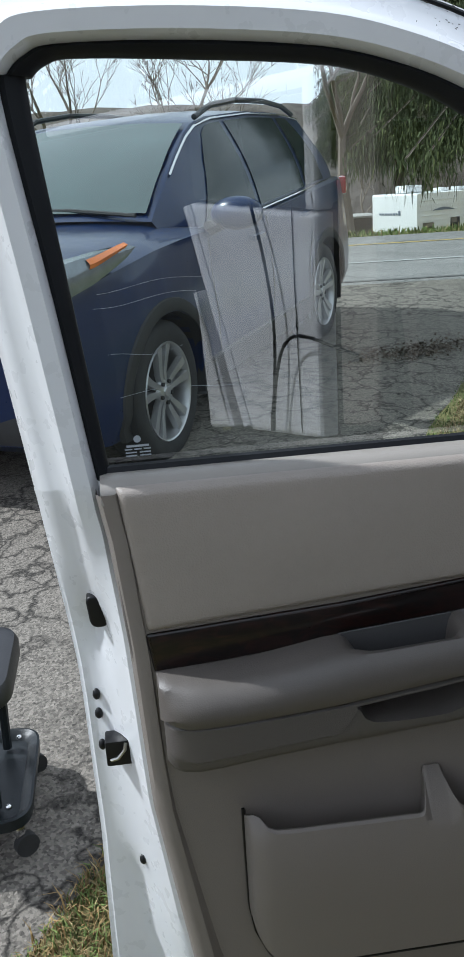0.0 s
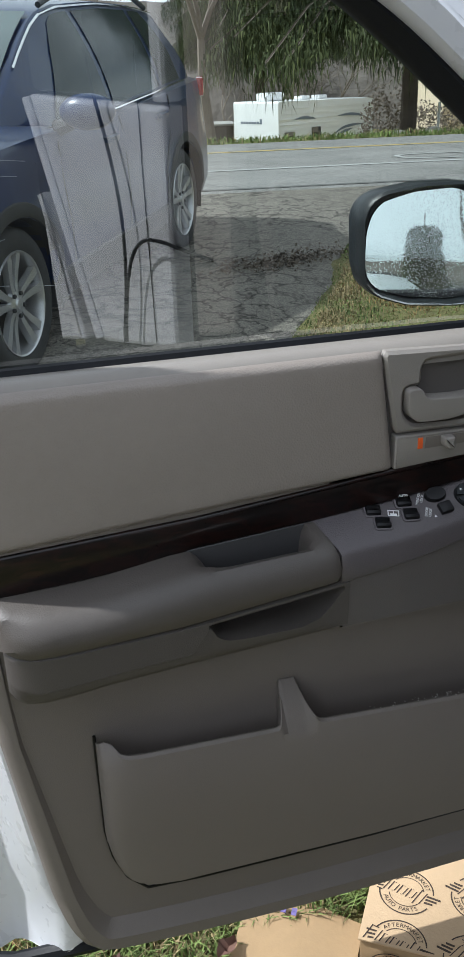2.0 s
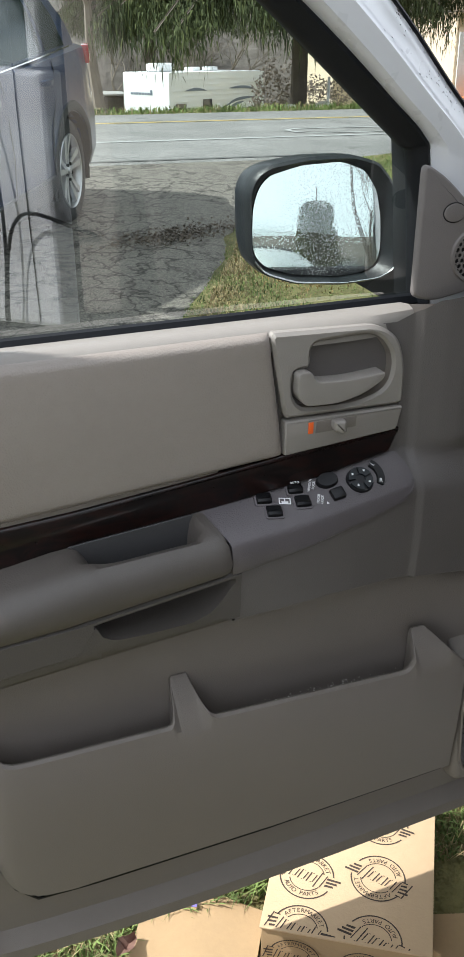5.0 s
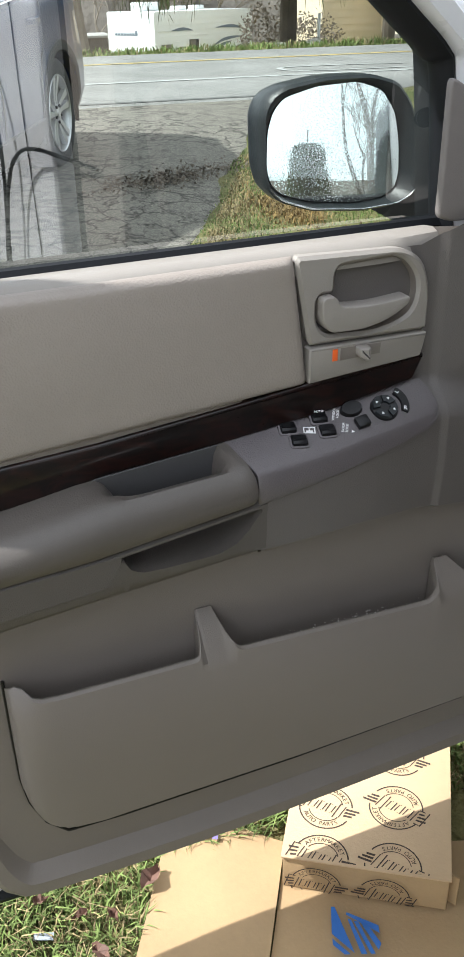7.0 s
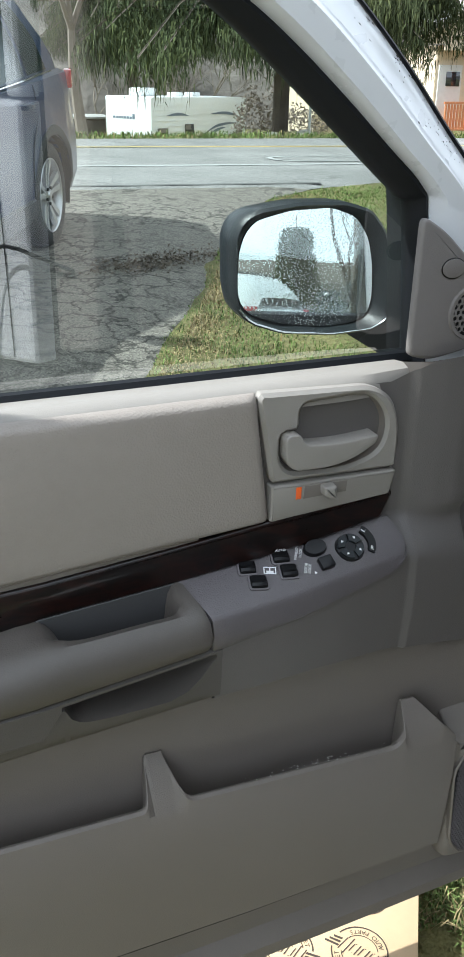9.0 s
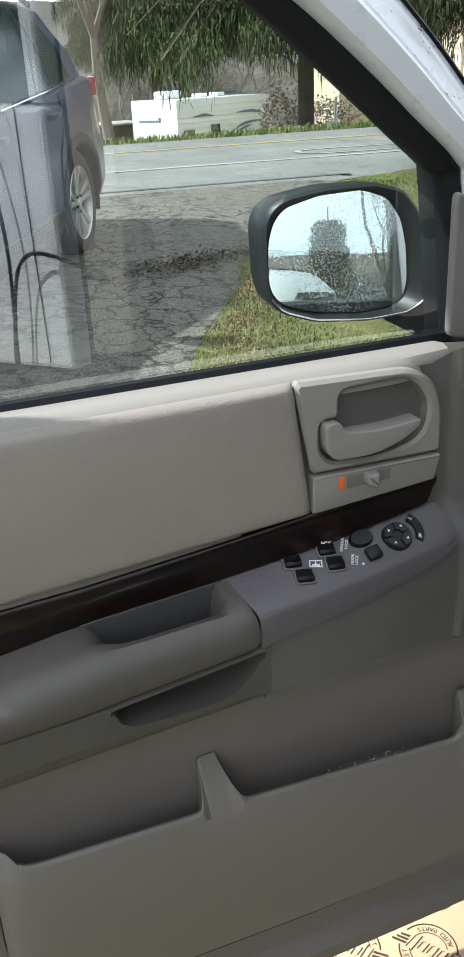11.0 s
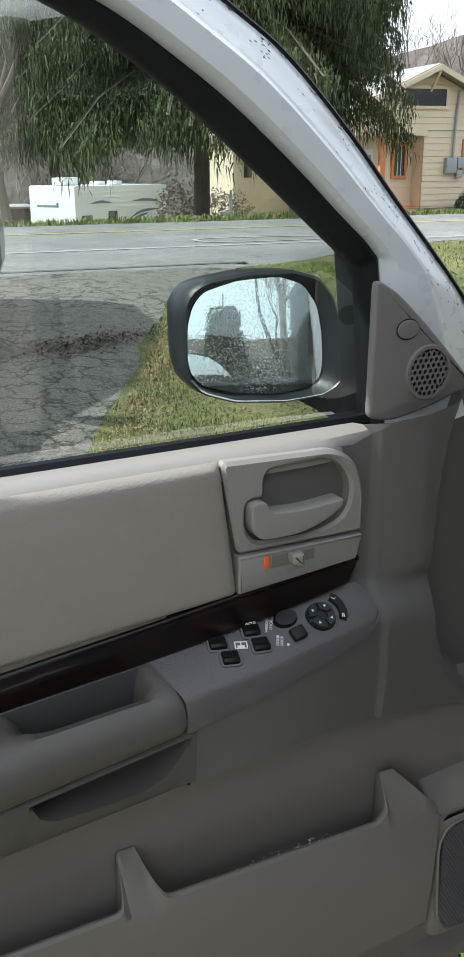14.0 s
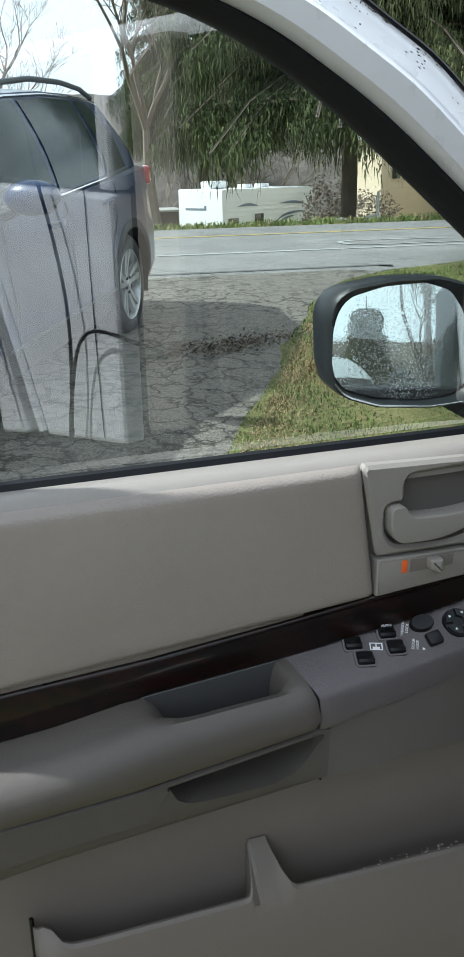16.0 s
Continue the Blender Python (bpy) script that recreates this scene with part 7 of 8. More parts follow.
def spruce(name, m, tall, reach, low, seed, label, sprays=46, group="", mats=("needles", "needles_dry")):
    """An evergreen with drooping limbs and hanging sprays of needles."""
    rng_ = random.Random(seed)
    tree = thing(name, m, label, "tree", group)
    bm = bmesh.new()
    tube(bm, [(0, 0, -0.4), (0.05, 0, tall * 0.3), (0, 0.05, tall * 0.7), (0, 0, tall)], [tall * 0.012, tall * 0.010, tall * 0.006, 0.02], 9)
    trunk = part("trunk", bm, "bark", tree, "grey brown trunk")
    v, f, v2, f2 = [], [], [], []
    lv, lf = [], []
    n = 0
    z = low
    while z < tall * 0.97:
        frac = (z - low) / (tall - low)
        for _ in range(8):
            az = rng_.uniform(0, 2 * math.pi)
            length = reach * (1 - frac) ** 0.75 * rng_.uniform(0.55, 1.1) + 0.3
            d = Vector((math.cos(az), math.sin(az), 0))
            pts = [Vector((0, 0, z)) + d * (length * t) + Vector((0, 0, length * (0.10 * math.sin(t * 3) - 0.28 * t * t))) for t in (0, 0.25, 0.5, 0.75, 1.0)]
            for a, b_ in zip(pts, pts[1:]):
                i = len(lv)
                w = Vector((0, 0, 0.03))
                s_ = d.cross(Vector((0, 0, 1))) * 0.03
                lv.extend((a - w, a + w, b_ + w * 0.6, b_ - w * 0.6, a - s_, a + s_, b_ + s_, b_ - s_))
                lf.extend(((i, i + 1, i + 2, i + 3), (i + 4, i + 5, i + 6, i + 7)))
            for k in range(int(2.7 * sprays * (0.35 + length / reach * 0.65))):
                t = rng_.uniform(0.18, 1.0) ** 0.8
                j = min(3, int(t * 4))
                p = pts[j].lerp(pts[j + 1], t * 4 - j)
                side = d.cross(Vector((0, 0, 1))) * rng_.uniform(-0.55, 0.55) * (0.3 + 0.7 * t) * min(1.0, 0.25 + reach / 4)
                p = p + side + Vector((0, 0, -abs(side.length) * 0.3))
                drop = rng_.uniform(0.15, 0.75) * (0.5 + 0.6 * t)
                dry = rng_.random() < 0.32
                vv, ff = (v2, f2) if dry else (v, f)
                turn = Vector((rng_.uniform(-1, 1), rng_.uniform(-1, 1), 0)).normalized()
                for q in range(4):
                    c = p - Vector((0, 0, drop * q / 4)) + Vector((rng_.uniform(-0.10, 0.10), rng_.uniform(-0.10, 0.10), rng_.uniform(-0.08, 0.08)))
                    wd = rng_.uniform(0.009, 0.023) * (1.2 - q * 0.2)
                    ang = rng_.uniform(0, 3.14)
                    h = Vector((math.cos(ang), math.sin(ang), rng_.uniform(-0.4, 0.2))) * wd
                    i = len(vv)
                    vv.extend((c - h, c + h, c + turn * rng_.uniform(-0.09, 0.09) - Vector((0, 0, drop * rng_.uniform(0.15, 0.45)))))
                    ff.append((i, i + 1, i + 2))
        z += 0.17 + 0.2 * frac
    tagged(mesh_from("limb", lv, lf, "bark", tree), kind="stuff")
    mesh_from("crown", v, f, mats[0], tree)
    tagged(mesh_from("hanging_spray", v2, f2, mats[1], tree), kind="stuff")
    return tree


def at_ground(x, y, turn=0):
    return pose(x, y, height(x, y), 0, 0, turn)


spruce("evergreen_tree", at_ground(6.5, 20.0), 15, 4.2, 2.95, 5, "tall dark evergreen with drooping hanging branches", 200, "evergreens across the road")
spruce("evergreen_tree", at_ground(7.9, 47.5), 23, 4.4, 5.6, 6, "tall dark evergreen with drooping hanging branches", 130, "evergreens across the road")
spruce("evergreen_tree", at_ground(11.1, 25.5), 15, 2.9, 5.2, 8, "tall dark evergreen beside the cream house", 150, "evergreens across the road")
bare_tree("bare_tree", at_ground(3.5, 30), 11, 21, "tall bare tree with pale trunk", depth=6, group="bare trees across the road")
bare_tree("bare_tree", at_ground(-2.4, 45), 15, 33, "wide leafless tree behind the car", depth=6, group="bare trees across the road")
bare_tree("bare_tree", at_ground(-9.5, 48), 15, 35, "leafless tree on the field edge", depth=6, group="bare trees across the road")
bare_tree("bare_tree", at_ground(23.2, 41), 13, 37, "thin leafless tree behind the house", depth=6, group="bare trees across the road")
bare_tree("bare_tree", at_ground(28.5, 44), 13, 38, "thin leafless tree behind the house", depth=6, group="bare trees across the road")
rng = random.Random(11)
seedlings = [bare_tree("small_bare_tree", at_ground(-14, 55), 9, 51, "leafless tree in the far hedgerow", depth=5, group="hedgerow trees"), bare_tree("small_bare_tree", at_ground(-6, 58), 8, 52, "leafless tree in the far hedgerow", depth=5, group="hedgerow trees")]
for k in range(34):
    x, y = rng.uniform(-30, 34), rng.uniform(54, 80)
    copy_thing(seedlings[k % 2], pose(x, y, height(x, y) - 0.2, 0, 0, rng.uniform(0, 360)) @ Matrix.Diagonal((1.0, 1.0, 1.0, 1)))


def shrub(name, m, rx, ry, rz, count, seed, label, mat="hedge", leaf=0.05):
    rng_ = random.Random(seed)
    v, f = [], []
    for _ in range(count):
        a, u = rng_.uniform(0, 2 * math.pi), rng_.uniform(-0.2, 1)
        r = rng_.uniform(0.7, 1.05) * (1 + 0.18 * math.sin(a * 3 + seed))
        s = math.sqrt(max(0, 1 - u * u))
        c = Vector((rx * r * s * math.cos(a), ry * r * s * math.sin(a), rz * max(0.02, u) * r))
        h = Vector((rng_.uniform(-1, 1), rng_.uniform(-1, 1), rng_.uniform(-1, 1))).normalized() * leaf
        g = Vector((rng_.uniform(-1, 1), rng_.uniform(-1, 1), rng_.uniform(-1, 1))).normalized() * leaf
        i = len(v)
        v.extend((c, c + h, c + h * 0.6 + g))
        f.append((i, i + 1, i + 2))
    ob = thing(name, m, label, "shrub")
    mesh_from("leaves", v, f, mat, ob)
    return ob


# ---- cream house across the road ----
house = thing("house", pose(0, 0, 0), "cream wooden house with orange trim and a porch", "house")
HY, HX0, HX1, HZ, RIDGE, EAVE = 30.0, 15.35, 20.9, -0.25, 4.5, 3.32


def wall_boards(name_parent, x0f, x1f, z0, z1, y, step=0.21):
    """Lapped boards; the ends may follow a slope."""
    z = z0
    while z < z1 - 0.02:
        top = min(z1, z + step)
        bm = bmesh.new()
        a0, a1, b0, b1 = x0f(z), x1f(z), x0f(top), x1f(top)
        if a1 - a0 > 0.05:
            loft(bm, [[(a0, y, z), (a0, y - 0.03, z + 0.003), (b0, y - 0.008, top)], [(a1, y, z), (a1, y - 0.03, z + 0.003), (b1, y - 0.008, top)]], closed=True, caps=(True, True))
            finish("board", bm, "siding", name_parent, False)
        else:
            bm.free()
        z = top


bm = bmesh.new()
block(bm, (HX1 - 17.9, 8.0, 2.75), ((HX1 + 17.9) / 2, HY + 4.05, HZ + 1.37))
block(bm, (17.9 - HX0, 7.3, 2.75), ((17.9 + HX0) / 2, HY + 4.40, HZ + 1.37))
front_wall = part("wall", bm, "siding", house, "cream lapped siding")
wall_boards(front_wall, lambda z: 17.9, lambda z: HX1, HZ, 2.5, HY)
wall_boards(front_wall, lambda z: HX0, lambda z: 17.9, HZ, 2.5, HY + 0.72)
mid_x = 18.08
wall_boards(front_wall, lambda z: mid_x - (RIDGE - 0.12 - z) / 0.44, lambda z: mid_x + (RIDGE - 0.12 - z) / 0.44, 2.5, RIDGE - 0.2, HY - 0.02)
bm = bmesh.new()
block(bm, (17.9 - HX0 + 0.2, 0.16, 0.2), ((17.9 + HX0) / 2, HY, 2.42), 0.01)
part("porch_beam", bm, "siding", house, "cream porch beam")
for sgn in (-1, 1):
    bm = bmesh.new()
    run = 3.35
    loft(bm, [[(mid_x, y, RIDGE + 0.10), (mid_x + sgn * run, y, RIDGE + 0.10 - run * 0.44), (mid_x + sgn * run, y, RIDGE - 0.02 - run * 0.44), (mid_x, y, RIDGE - 0.04)] for y in (HY - 0.55, HY + 8.6)], True, (True, True))
    part("roof", bm, "shingle", house, "pale grey shingle roof")
    bm = bmesh.new()
    loft(bm, [[(mid_x, y, RIDGE + 0.06), (mid_x + sgn * run, y, RIDGE + 0.06 - run * 0.44), (mid_x + sgn * run, y, RIDGE - 0.12 - run * 0.44), (mid_x, y, RIDGE - 0.12)] for y in (HY - 0.60, HY - 0.54)], True, (True, True))
    part("bargeboard", bm, "siding", house, "cream bargeboard")
bm = bmesh.new()
tube(bm, [(mid_x, HY - 0.55, RIDGE - 0.15), (mid_x - 0.05, HY - 0.05, RIDGE - 0.75)], 0.05, 4)
part("roof_bracket", bm, "siding", house)


def window(x0, x1, z0, z1, y, frame_mat, bars=(1, 1)):
    bm = bmesh.new()
    block(bm, (x1 - x0, 0.04, z1 - z0), ((x0 + x1) / 2, y - 0.01, (z0 + z1) / 2))
    win = part("window", bm, "dark_pane", house, "dark window pane")
    for sx, sz, cx, cz in ((x1 - x0 + 0.2, 0.1, (x0 + x1) / 2, z1 + 0.05), (x1 - x0 + 0.2, 0.1, (x0 + x1) / 2, z0 - 0.05), (0.1, z1 - z0, x0 - 0.05, (z0 + z1) / 2), (0.1, z1 - z0, x1 + 0.05, (z0 + z1) / 2)):
        bm = bmesh.new()
        block(bm, (sx, 0.08, sz), (cx, y - 0.03, cz), 0.008)
        part("window_frame", bm, frame_mat, win)
    for k in range(1, bars[0]):
        bm = bmesh.new()
        block(bm, (0.03, 0.05, z1 - z0), (x0 + (x1 - x0) * k / bars[0], y - 0.025, (z0 + z1) / 2))
        part("glazing_bar", bm, "white_trim", win)
    for k in range(1, bars[1]):
        bm = bmesh.new()
        block(bm, (x1 - x0, 0.05, 0.05), ((x0 + x1) / 2, y - 0.025, z0 + (z1 - z0) * k / bars[1]))
        part("glazing_bar", bm, "white_trim", win)


window(17.05, 18.65, 3.28, 3.82, HY - 0.04, "siding")
window(19.55, 20.45, 1.15, 2.12, HY - 0.02, "orange_trim", (3, 4))
window(17.14, 17.55, 1.0, 2.0, HY + 0.69, "orange_trim", (3, 1))
bm = bmesh.new()
block(bm, (0.85, 0.06, 2.0), (15.85, HY + 0.66, HZ + 1.15), 0.01)
front_door = part("front_door", bm, "white_trim", house, "white front door")
bm = bmesh.new()
block(bm, (0.5, 0.03, 0.45), (15.95, HY + 0.62, HZ + 1.72), 0.01)
part("door_light", bm, "dark_pane", front_door)
bm = bmesh.new()
block(bm, (0.2, 0.2, 2.6), (16.30, HY + 0.02, HZ + 1.3), 0.01)
part("porch_post", bm, "orange_trim", house, "orange porch post")
bm = bmesh.new()
block(bm, (17.9 - HX0, 2.0, 0.3), ((17.9 + HX0) / 2, HY + 0.9, HZ + 0.05), 0.01)
part("porch_floor", bm, "orange_trim", house, "orange porch floor")
for k in range(9):
    bm = bmesh.new()
    block(bm, (0.06, 0.06, 0.75), (HX0 + 0.12 + 0.11 * k, HY - 0.02, HZ + 0.58))
    part("baluster", bm, "orange_trim", house)
bm = bmesh.new()
block(bm, (1.0, 0.08, 0.08), (HX0 + 0.55, HY - 0.02, HZ + 1.0), 0.01)
part("porch_rail", bm, "orange_trim", house)
for sx, sz, cx, cz in ((0.42, 0.52, 18.95, 1.33), (0.26, 0.36, 19.33, 1.42), (0.22, 0.26, 19.3, 1.05)):
    bm = bmesh.new()
    block(bm, (sx, 0.2, sz), (cx, HY - 0.14, cz), 0.02)
    part("meter_box", bm, "grey_box", house, "grey electric meter box")
bm = bmesh.new()
tube(bm, [(19.05, HY - 0.1, 1.5), (19.08, HY - 0.1, 2.6), (19.16, HY - 0.1, 3.8)], 0.045, 8)
part("conduit", bm, "grey_box", house, "grey conduit")
# brick chimney, course by course
bm = bmesh.new()
block(bm, (0.86, 0.86, 2.6), (18.5, 37.2, 4.9))
chimney = part("chimney", bm, "rock", house, "red brick chimney")
for j in range(18):
    for i in range(4):
        bm = bmesh.new()
        block(bm, (0.205, 0.1, 0.062), (18.5 - 0.33 + 0.22 * i + (0.05 if j % 2 else 0), 36.75, 4.0 + 0.12 * j))
        finish("brick", bm, "brick", chimney, False)
# rear wing
bm = bmesh.new()
block(bm, (2.7, 5.0, 3.2), (14.35, 38.5, 0.85))
wing = part("rear_wing", bm, "siding", house, "cream rear wing")
wall_boards(wing, lambda z: 13.0, lambda z: 15.7, -0.7, 2.4, 35.99, 0.25)
for wx in (13.6, 14.5):
    bm = bmesh.new()
    block(bm, (0.32, 0.06, 0.9), (wx, 35.95, 1.35), 0.01)
    part("window", bm, "dark_pane", house, "narrow dark window")
bm = bmesh.new()
loft(bm, [[(12.6, y, 2.35), (14.3, y, 3.3), (16.0, y, 2.35), (16.0, y, 2.5), (14.3, y, 3.45), (12.6, y, 2.5)] for y in (35.6, 41.3)], True, (True, True))
part("wing_roof", bm, "shingle", house, "pale grey shingle roof")
shrub("clipped_shrub", pose(19.35, HY - 0.9, -0.1), 0.62, 0.5, 0.55, 2600, 3, "dark green clipped shrub before the house")
bm = bmesh.new()
block(bm, (0.35, 0.3, 0.26), (0, 0, 0.13), 0.05)
ob = finish("blue_tub", bm, "blue_plastic")
ob.matrix_world = pose(20.35, HY - 1.2, -0.08)
tagged(ob, "small blue plastic tub on the lawn", "tub")
shrub("dry_shrub", pose(11.6, 33.5, -0.5), 1.2, 0.8, 1.0, 1500, 7, "tangled dry brown shrub beside the house", "twig", 0.09)
shrub("dry_shrub", pose(9.4, 31.5, -0.4), 0.9, 0.7, 1.4, 1500, 9, "tangled dry brown shrub under the evergreen", "twig", 0.09)

# ---- travel trailer ----
tl = Vector((0.83, 0.56, 0)).normalized()
trailer_m = pose(7.42, 40.0, -1.65, 0, 0, math.degrees(math.atan2(tl.y, tl.x)))
trailer = thing("travel_trailer", trailer_m, "white travel trailer with grey swoosh decals", "trailer")
TL, TW, TH = 6.0, 2.75, 2.22
bm = bmesh.new()
prof = rounded([(0, 0), (TL, 0), (TL, TH - 0.05), (0.0, TH)], [0.1, 0.1, 0.12, 0.10], 5)
loft(bm, [[(x, y, z) for x, z in prof] for y in (0, TW)], True, (True, True))
t_body = part("trailer_body", bm, "trailer_white", trailer, "white ribbed trailer body")
for k in range(9):
    bm = bmesh.new()
    block(bm, (TL - 0.3, 0.02, 0.02), (TL / 2, -0.008, 0.25 + 0.21 * k), 0.004)
    part("side_rib", bm, "trailer_white", t_body)
bm = bmesh.new()
block(bm, (1.0, 0.75, 0.32), (1.2, TW * 0.62, TH + 0.16), 0.08)
part("roof_unit", bm, "trailer_white", trailer, "white rooftop air conditioner")
for x in (2.8, 3.9):
    bm = bmesh.new()
    block(bm, (0.5, 0.5, 0.16), (x, TW * 0.5, TH + 0.06), 0.04)
    part("roof_vent", bm, "trailer_white", trailer, "white roof vent")
for x, wd, z, hh in ((0.55, 0.62, 0.75, 0.55), (2.15, 0.55, 0.85, 0.6)):
    bm = bmesh.new()
    block(bm, (wd, 0.04, hh), (x + 0.1, -0.018, z), 0.02)
    part("trailer_window", bm, "dark_pane", trailer, "dark window")
for pts in ([(0.9, 1.5), (1.6, 1.55), (2.2, 1.48)], [(3.6, 1.52), (4.4, 1.55), (5.0, 1.5), (5.5, 1.38)], [(3.3, 0.75), (3.9, 1.0), (4.6, 1.1), (5.3, 1.12)], [(3.4, 0.62), (4.0, 0.85), (4.6, 0.96)]):
    bm = bmesh.new()
    line = smooth_line([(x, -0.02, z) for x, z in pts], 16)
    rows = [[(p.x, -0.024, p.z - 0.05 * math.sin(math.pi * i / 15) - 0.01), (p.x, -0.024, p.z + 0.05 * math.sin(math.pi * i / 15) + 0.01)] for i, p in enumerate(line)]
    loft(bm, rows, closed=False)
    part("decal", bm, "decal", trailer, "grey swoosh decal")
bm = bmesh.new()
for k in range(8):
    block(bm, (0.01, 0.13, 0.09 if k else 0.2), (-0.008, 1.05 + 0.17 * k, 1.40 + (0.05 if not k else 0)), 0)
part("name_bars", bm, "decal", trailer, "grey lettering too small to read")
for x in (2.6, 3.4):
    bm = bmesh.new()
    bmesh.ops.create_cone(bm, cap_ends=True, segments=20, radius1=0.33, radius2=0.33, depth=0.2, matrix=Matrix.Translation((x, 0.1, -0.05)) @ pose(0, 0, 0, 90, 0, 0))
    part("wheel", bm, "tyre", trailer)
# low shed beyond
shed = thing("shed", pose(5.6, 50, -2.1), "low weathered open shed with pale flat roof", "shed")
bm = bmesh.new()
block(bm, (2.6, 3, 1.35), (0, 1.5, 0.675), 0.02)
part("shed_wall", bm, "shed", shed)
bm = bmesh.new()
block(bm, (3.2, 3.4, 0.10), (0, 1.5, 1.42), 0.02)
part("shed_roof", bm, "shingle", shed, "pale flat roof")
# stones and a stake on the far bank
for k, (x, y, r) in enumerate(((5.4, 17.0, 0.16), (5.62, 17.1, 0.11), (6.1, 17.2, 0.2), (4.6, 16.9, 0.09), (7.3, 17.4, 0.16))):
    bm = bmesh.new()
    bmesh.ops.create_icosphere(bm, subdivisions=2, radius=r, matrix=Matrix.Diagonal((1.4, 1, 0.7, 1)))
    for v in bm.verts:
        v.co *= 1 + 0.25 * noise.noise(v.co * 6 + Vector((k, 0, 0)))
    ob = finish("field_stone", bm, "rock")
    ob.matrix_world = pose(x, y, height(x, y) + r * 0.4, 0, 0, 40 * k)
    tagged(ob, "pale field stone on the grass bank", "stone", "stones on the bank")
bm = bmesh.new()
tube(bm, [(0, 0, -0.1), (0.02, 0, 0.75)], 0.03, 8)
ob = finish("marker_stake", bm, "white_trim")
ob.matrix_world = at_ground(6.65, 18.6)
tagged(ob, "white marker stake on the grass bank", "stake")

# leaf litter along the driveway's edge
rng = random.Random(23)
v, f = [], []
for _ in range(1100):
    t = rng.gauss(0, 1)
    x, y = 1.25 + 0.26 * t + rng.gauss(0, 0.05), 6.25 + 0.10 * t + rng.gauss(0, 0.11)
    r = rng.uniform(0.008, 0.028)
    i = len(v)
    a = rng.uniform(0, 6.28)
    z = height(x, y) + 0.03
    v.extend((Vector((x, y, z)), Vector((x + r * math.cos(a), y + r * math.sin(a), z + rng.uniform(0, 0.02))), Vector((x + r * math.cos(a + 1), y + r * math.sin(a + 1), z + rng.uniform(0, 0.02)))))
    f.append((i, i + 1, i + 2))
tagged(mesh_from("leaf_litter", v, f, "litter"), "dark leaf litter on the asphalt", "litter", kind="stuff")

# ---- behind the camera: seen in the wing mirror, and an added evergreen row ----
spruce("garden_conifer", at_ground(-6.2, -23.6), 3.5, 0.62, 0.2, 12, "dense conical garden conifer", 60)
bare_tree("bare_tree", at_ground(-4.5, -24.5), 10, 61, "leafless tree behind the lawn", "bark", group="bare trees across the lawn")
bare_tree("bare_tree", at_ground(-3.6, -33), 11, 63, "leafless tree behind the lawn", "bark", group="bare trees across the lawn")
# unseen row in dark hedge colour, added to darken what the door glass reflects
for k in range(6):
    spruce("unseen_evergreen", at_ground(1.7 + 1.5 * k, -8.5 - 0.5 * (k % 2) + 0.4 * k), 6.5 + 0.5 * (k % 3), 1.9, 0.2, 80 + k, "dense evergreen in an unseen row, added to darken reflections", 14, "evergreen row behind the car", ("hedge", "hedge"))
for k in range(9):
    shrub("hedge_shrub", pose(-17 + 2.6 * k, -27 + 1.0 * math.sin(k * 2.1), height(0, -27)), 2.0, 1.2, 1.35 + 0.3 * math.sin(k * 1.7), 2600, 70 + k, "tall rough hedge shrub", "hedge_dry" if k % 2 else "hedge", 0.11)


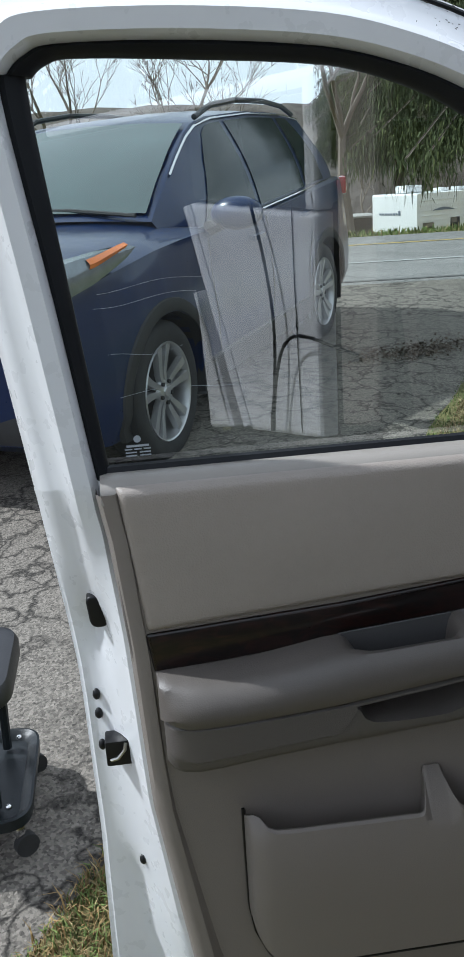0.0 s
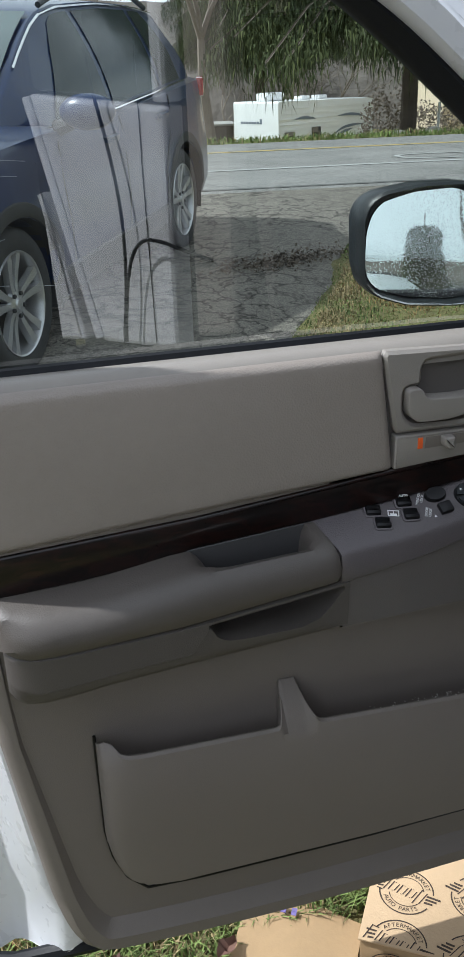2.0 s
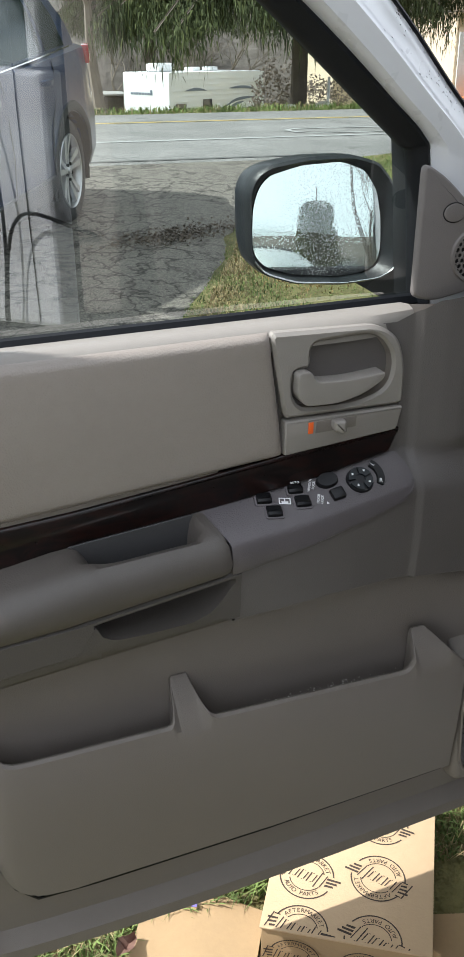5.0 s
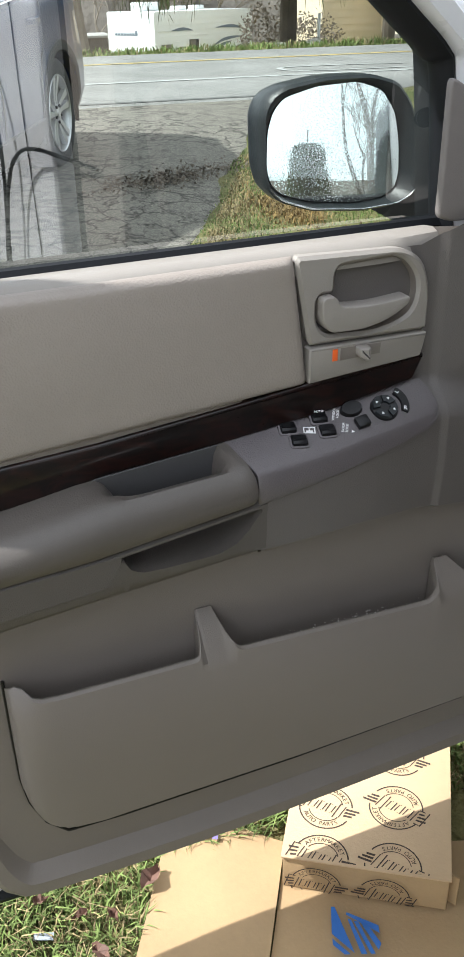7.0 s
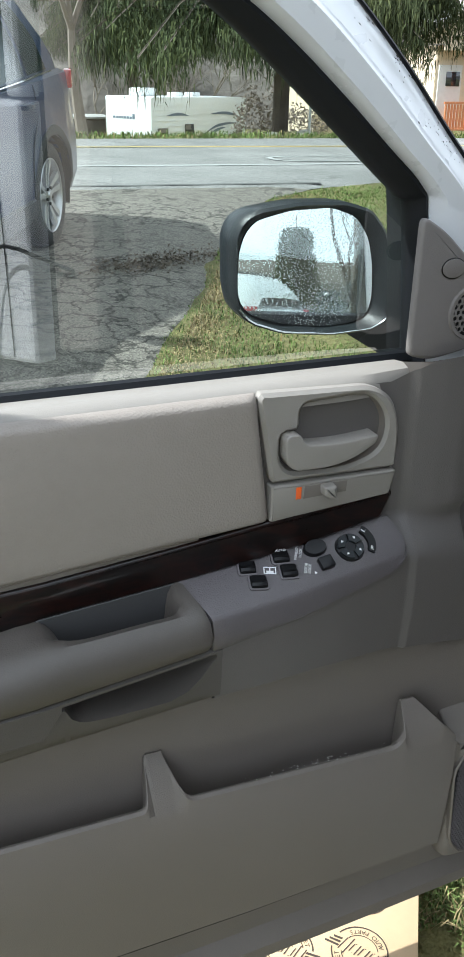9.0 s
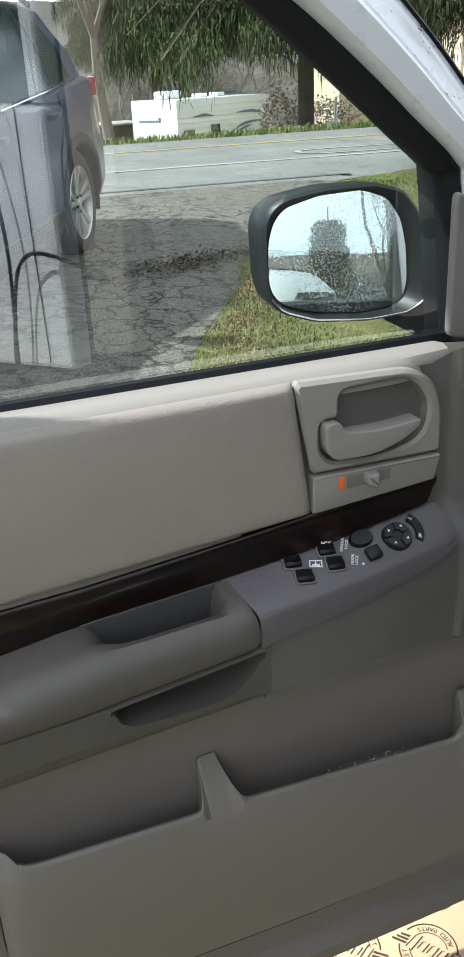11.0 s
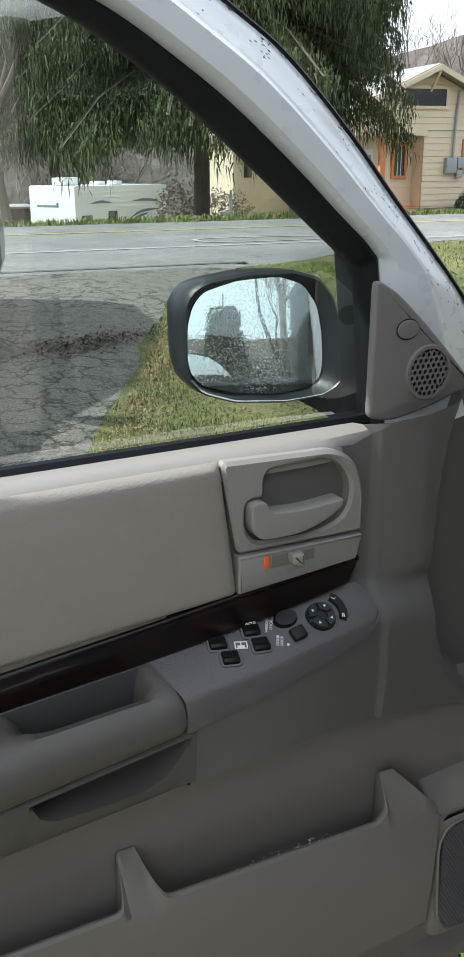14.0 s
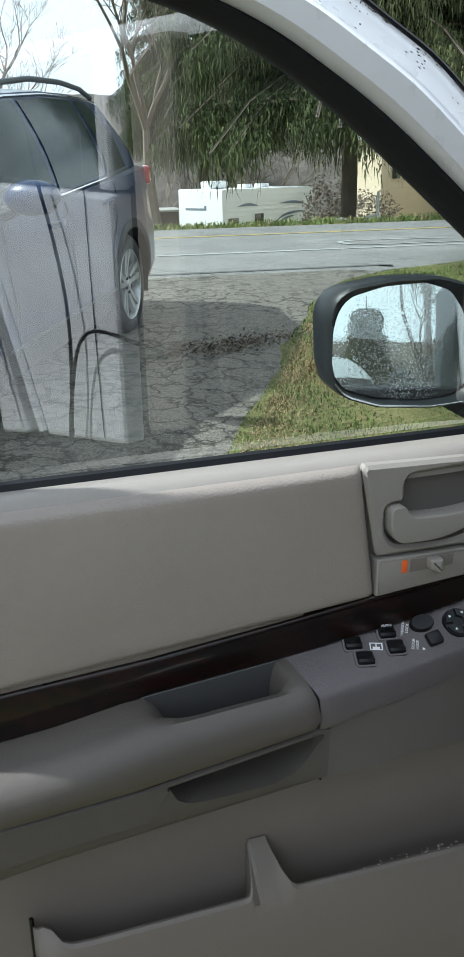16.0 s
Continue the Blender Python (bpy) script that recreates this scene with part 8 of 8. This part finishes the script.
# ---- grass ----
def grass(name, count, spot, tall, wide, mat, seed, label):
    rng_ = random.Random(seed)
    v, f = [], []
    n = 0
    while n < count:
        x, y = spot(rng_)
        if x < edge_x(y) - 0.01 + 0.05 * noise.noise((0, y * 2.2, 7)) and y < 8.9:
            n += 1
            continue
        n += 1
        if y < 14.5 and y > lerp([(3.2, 8.8), (4.2, 9.2), (5.2, 9.9), (5.9, 10.25), (6.8, 10.45)], x):
            continue
        clump = 0.55 + 0.9 * max(0.0, noise.noise((x * 3, y * 3, seed)) + 0.3)
        h = tall * rng_.uniform(0.5, 1.25) * clump
        a = rng_.uniform(0, 2 * math.pi)
        d = Vector((math.cos(a), math.sin(a), 0))
        s = Vector((-d.y, d.x, 0)) * (wide * rng_.uniform(0.6, 1.2))
        bend = rng_.uniform(0.2, 1.1)
        p = Vector((x, y, height(x, y) - 0.004))
        q = p + d * (h * bend * 0.35) + Vector((0, 0, h * 0.6))
        t = p + d * (h * bend) + Vector((0, 0, h * (1.0 - 0.35 * bend)))
        i = len(v)
        v.extend((p - s, p + s, q + s * 0.7, q - s * 0.7, t))
        f.extend(((i, i + 1, i + 2, i + 3), (i + 3, i + 2, i + 4)))
    return tagged(mesh_from(name, v, f, mat), label, "grass", kind="stuff")


def under(x, y):
    """Whether the carton covers this spot."""
    return 0.1 < x < 0.86 and 0.85 + 0.0 * x < y < 1.30 and x > 0.07 + (y - 0.99) * 0.45


def near(r):
    while True:
        x, y = r.uniform(-0.75, 1.35), r.uniform(0.85, 2.3)
        if not under(x, y) and (x > -0.15 or r.random() < 0.4):
            return x, y


grass("lawn_near", 42000, near, 0.068, 0.0024, "grass_blade", 1, "short green grass round the carton")
grass("dry_grass_near", 14000, near, 0.06, 0.0018, "straw", 2, "dry straw among the grass")
grass("lawn", 95000, lambda r: (r.uniform(0.2, 5.2), 1.8 + 7.2 * r.random() ** 0.8), 0.030, 0.0035, "grass_blade", 3, "green lawn beside the driveway")
grass("dry_lawn", 16000, lambda r: (r.uniform(0.2, 5.2), 1.8 + 7.2 * r.random() ** 0.8), 0.027, 0.003, "straw", 4, "dry grass beside the driveway")
grass("lawn_far", 22000, lambda r: (r.uniform(3.0, 10), r.uniform(5, 10.4)), 0.035, 0.006, "grass_blade", 5, "lawn along the road")
grass("grass_bank", 16000, lambda r: (r.uniform(-8, 22), 14.85 + 1.9 * r.random() ** 1.5), 0.11, 0.009, "grass_blade", 6, "rough grass bank across the road")
grass("dry_bank", 4000, lambda r: (r.uniform(-8, 22), 14.85 + 1.9 * r.random()), 0.11, 0.009, "straw", 7, "dry grass on the bank")
grass("edge_straw", 9000, lambda r: (lambda y: (edge_x(y) + 0.06 + abs(r.gauss(0, 0.16)), y))(r.uniform(1.7, 8.6)), 0.035, 0.004, "straw", 8, "dry straw along the driveway's edge")
grass("rusty_patch", 2000, lambda r: (r.gauss(1.78, 0.10), r.gauss(5.45, 0.22)), 0.05, 0.005, "rust_grass", 9, "patch of rusty dead grass")
grass("brown_tufts", 6500, lambda r: (r.uniform(-0.95, -0.2), r.uniform(0.8, 1.8)), 0.06, 0.0022, "rust_grass", 10, "brown dead grass at the asphalt's edge")
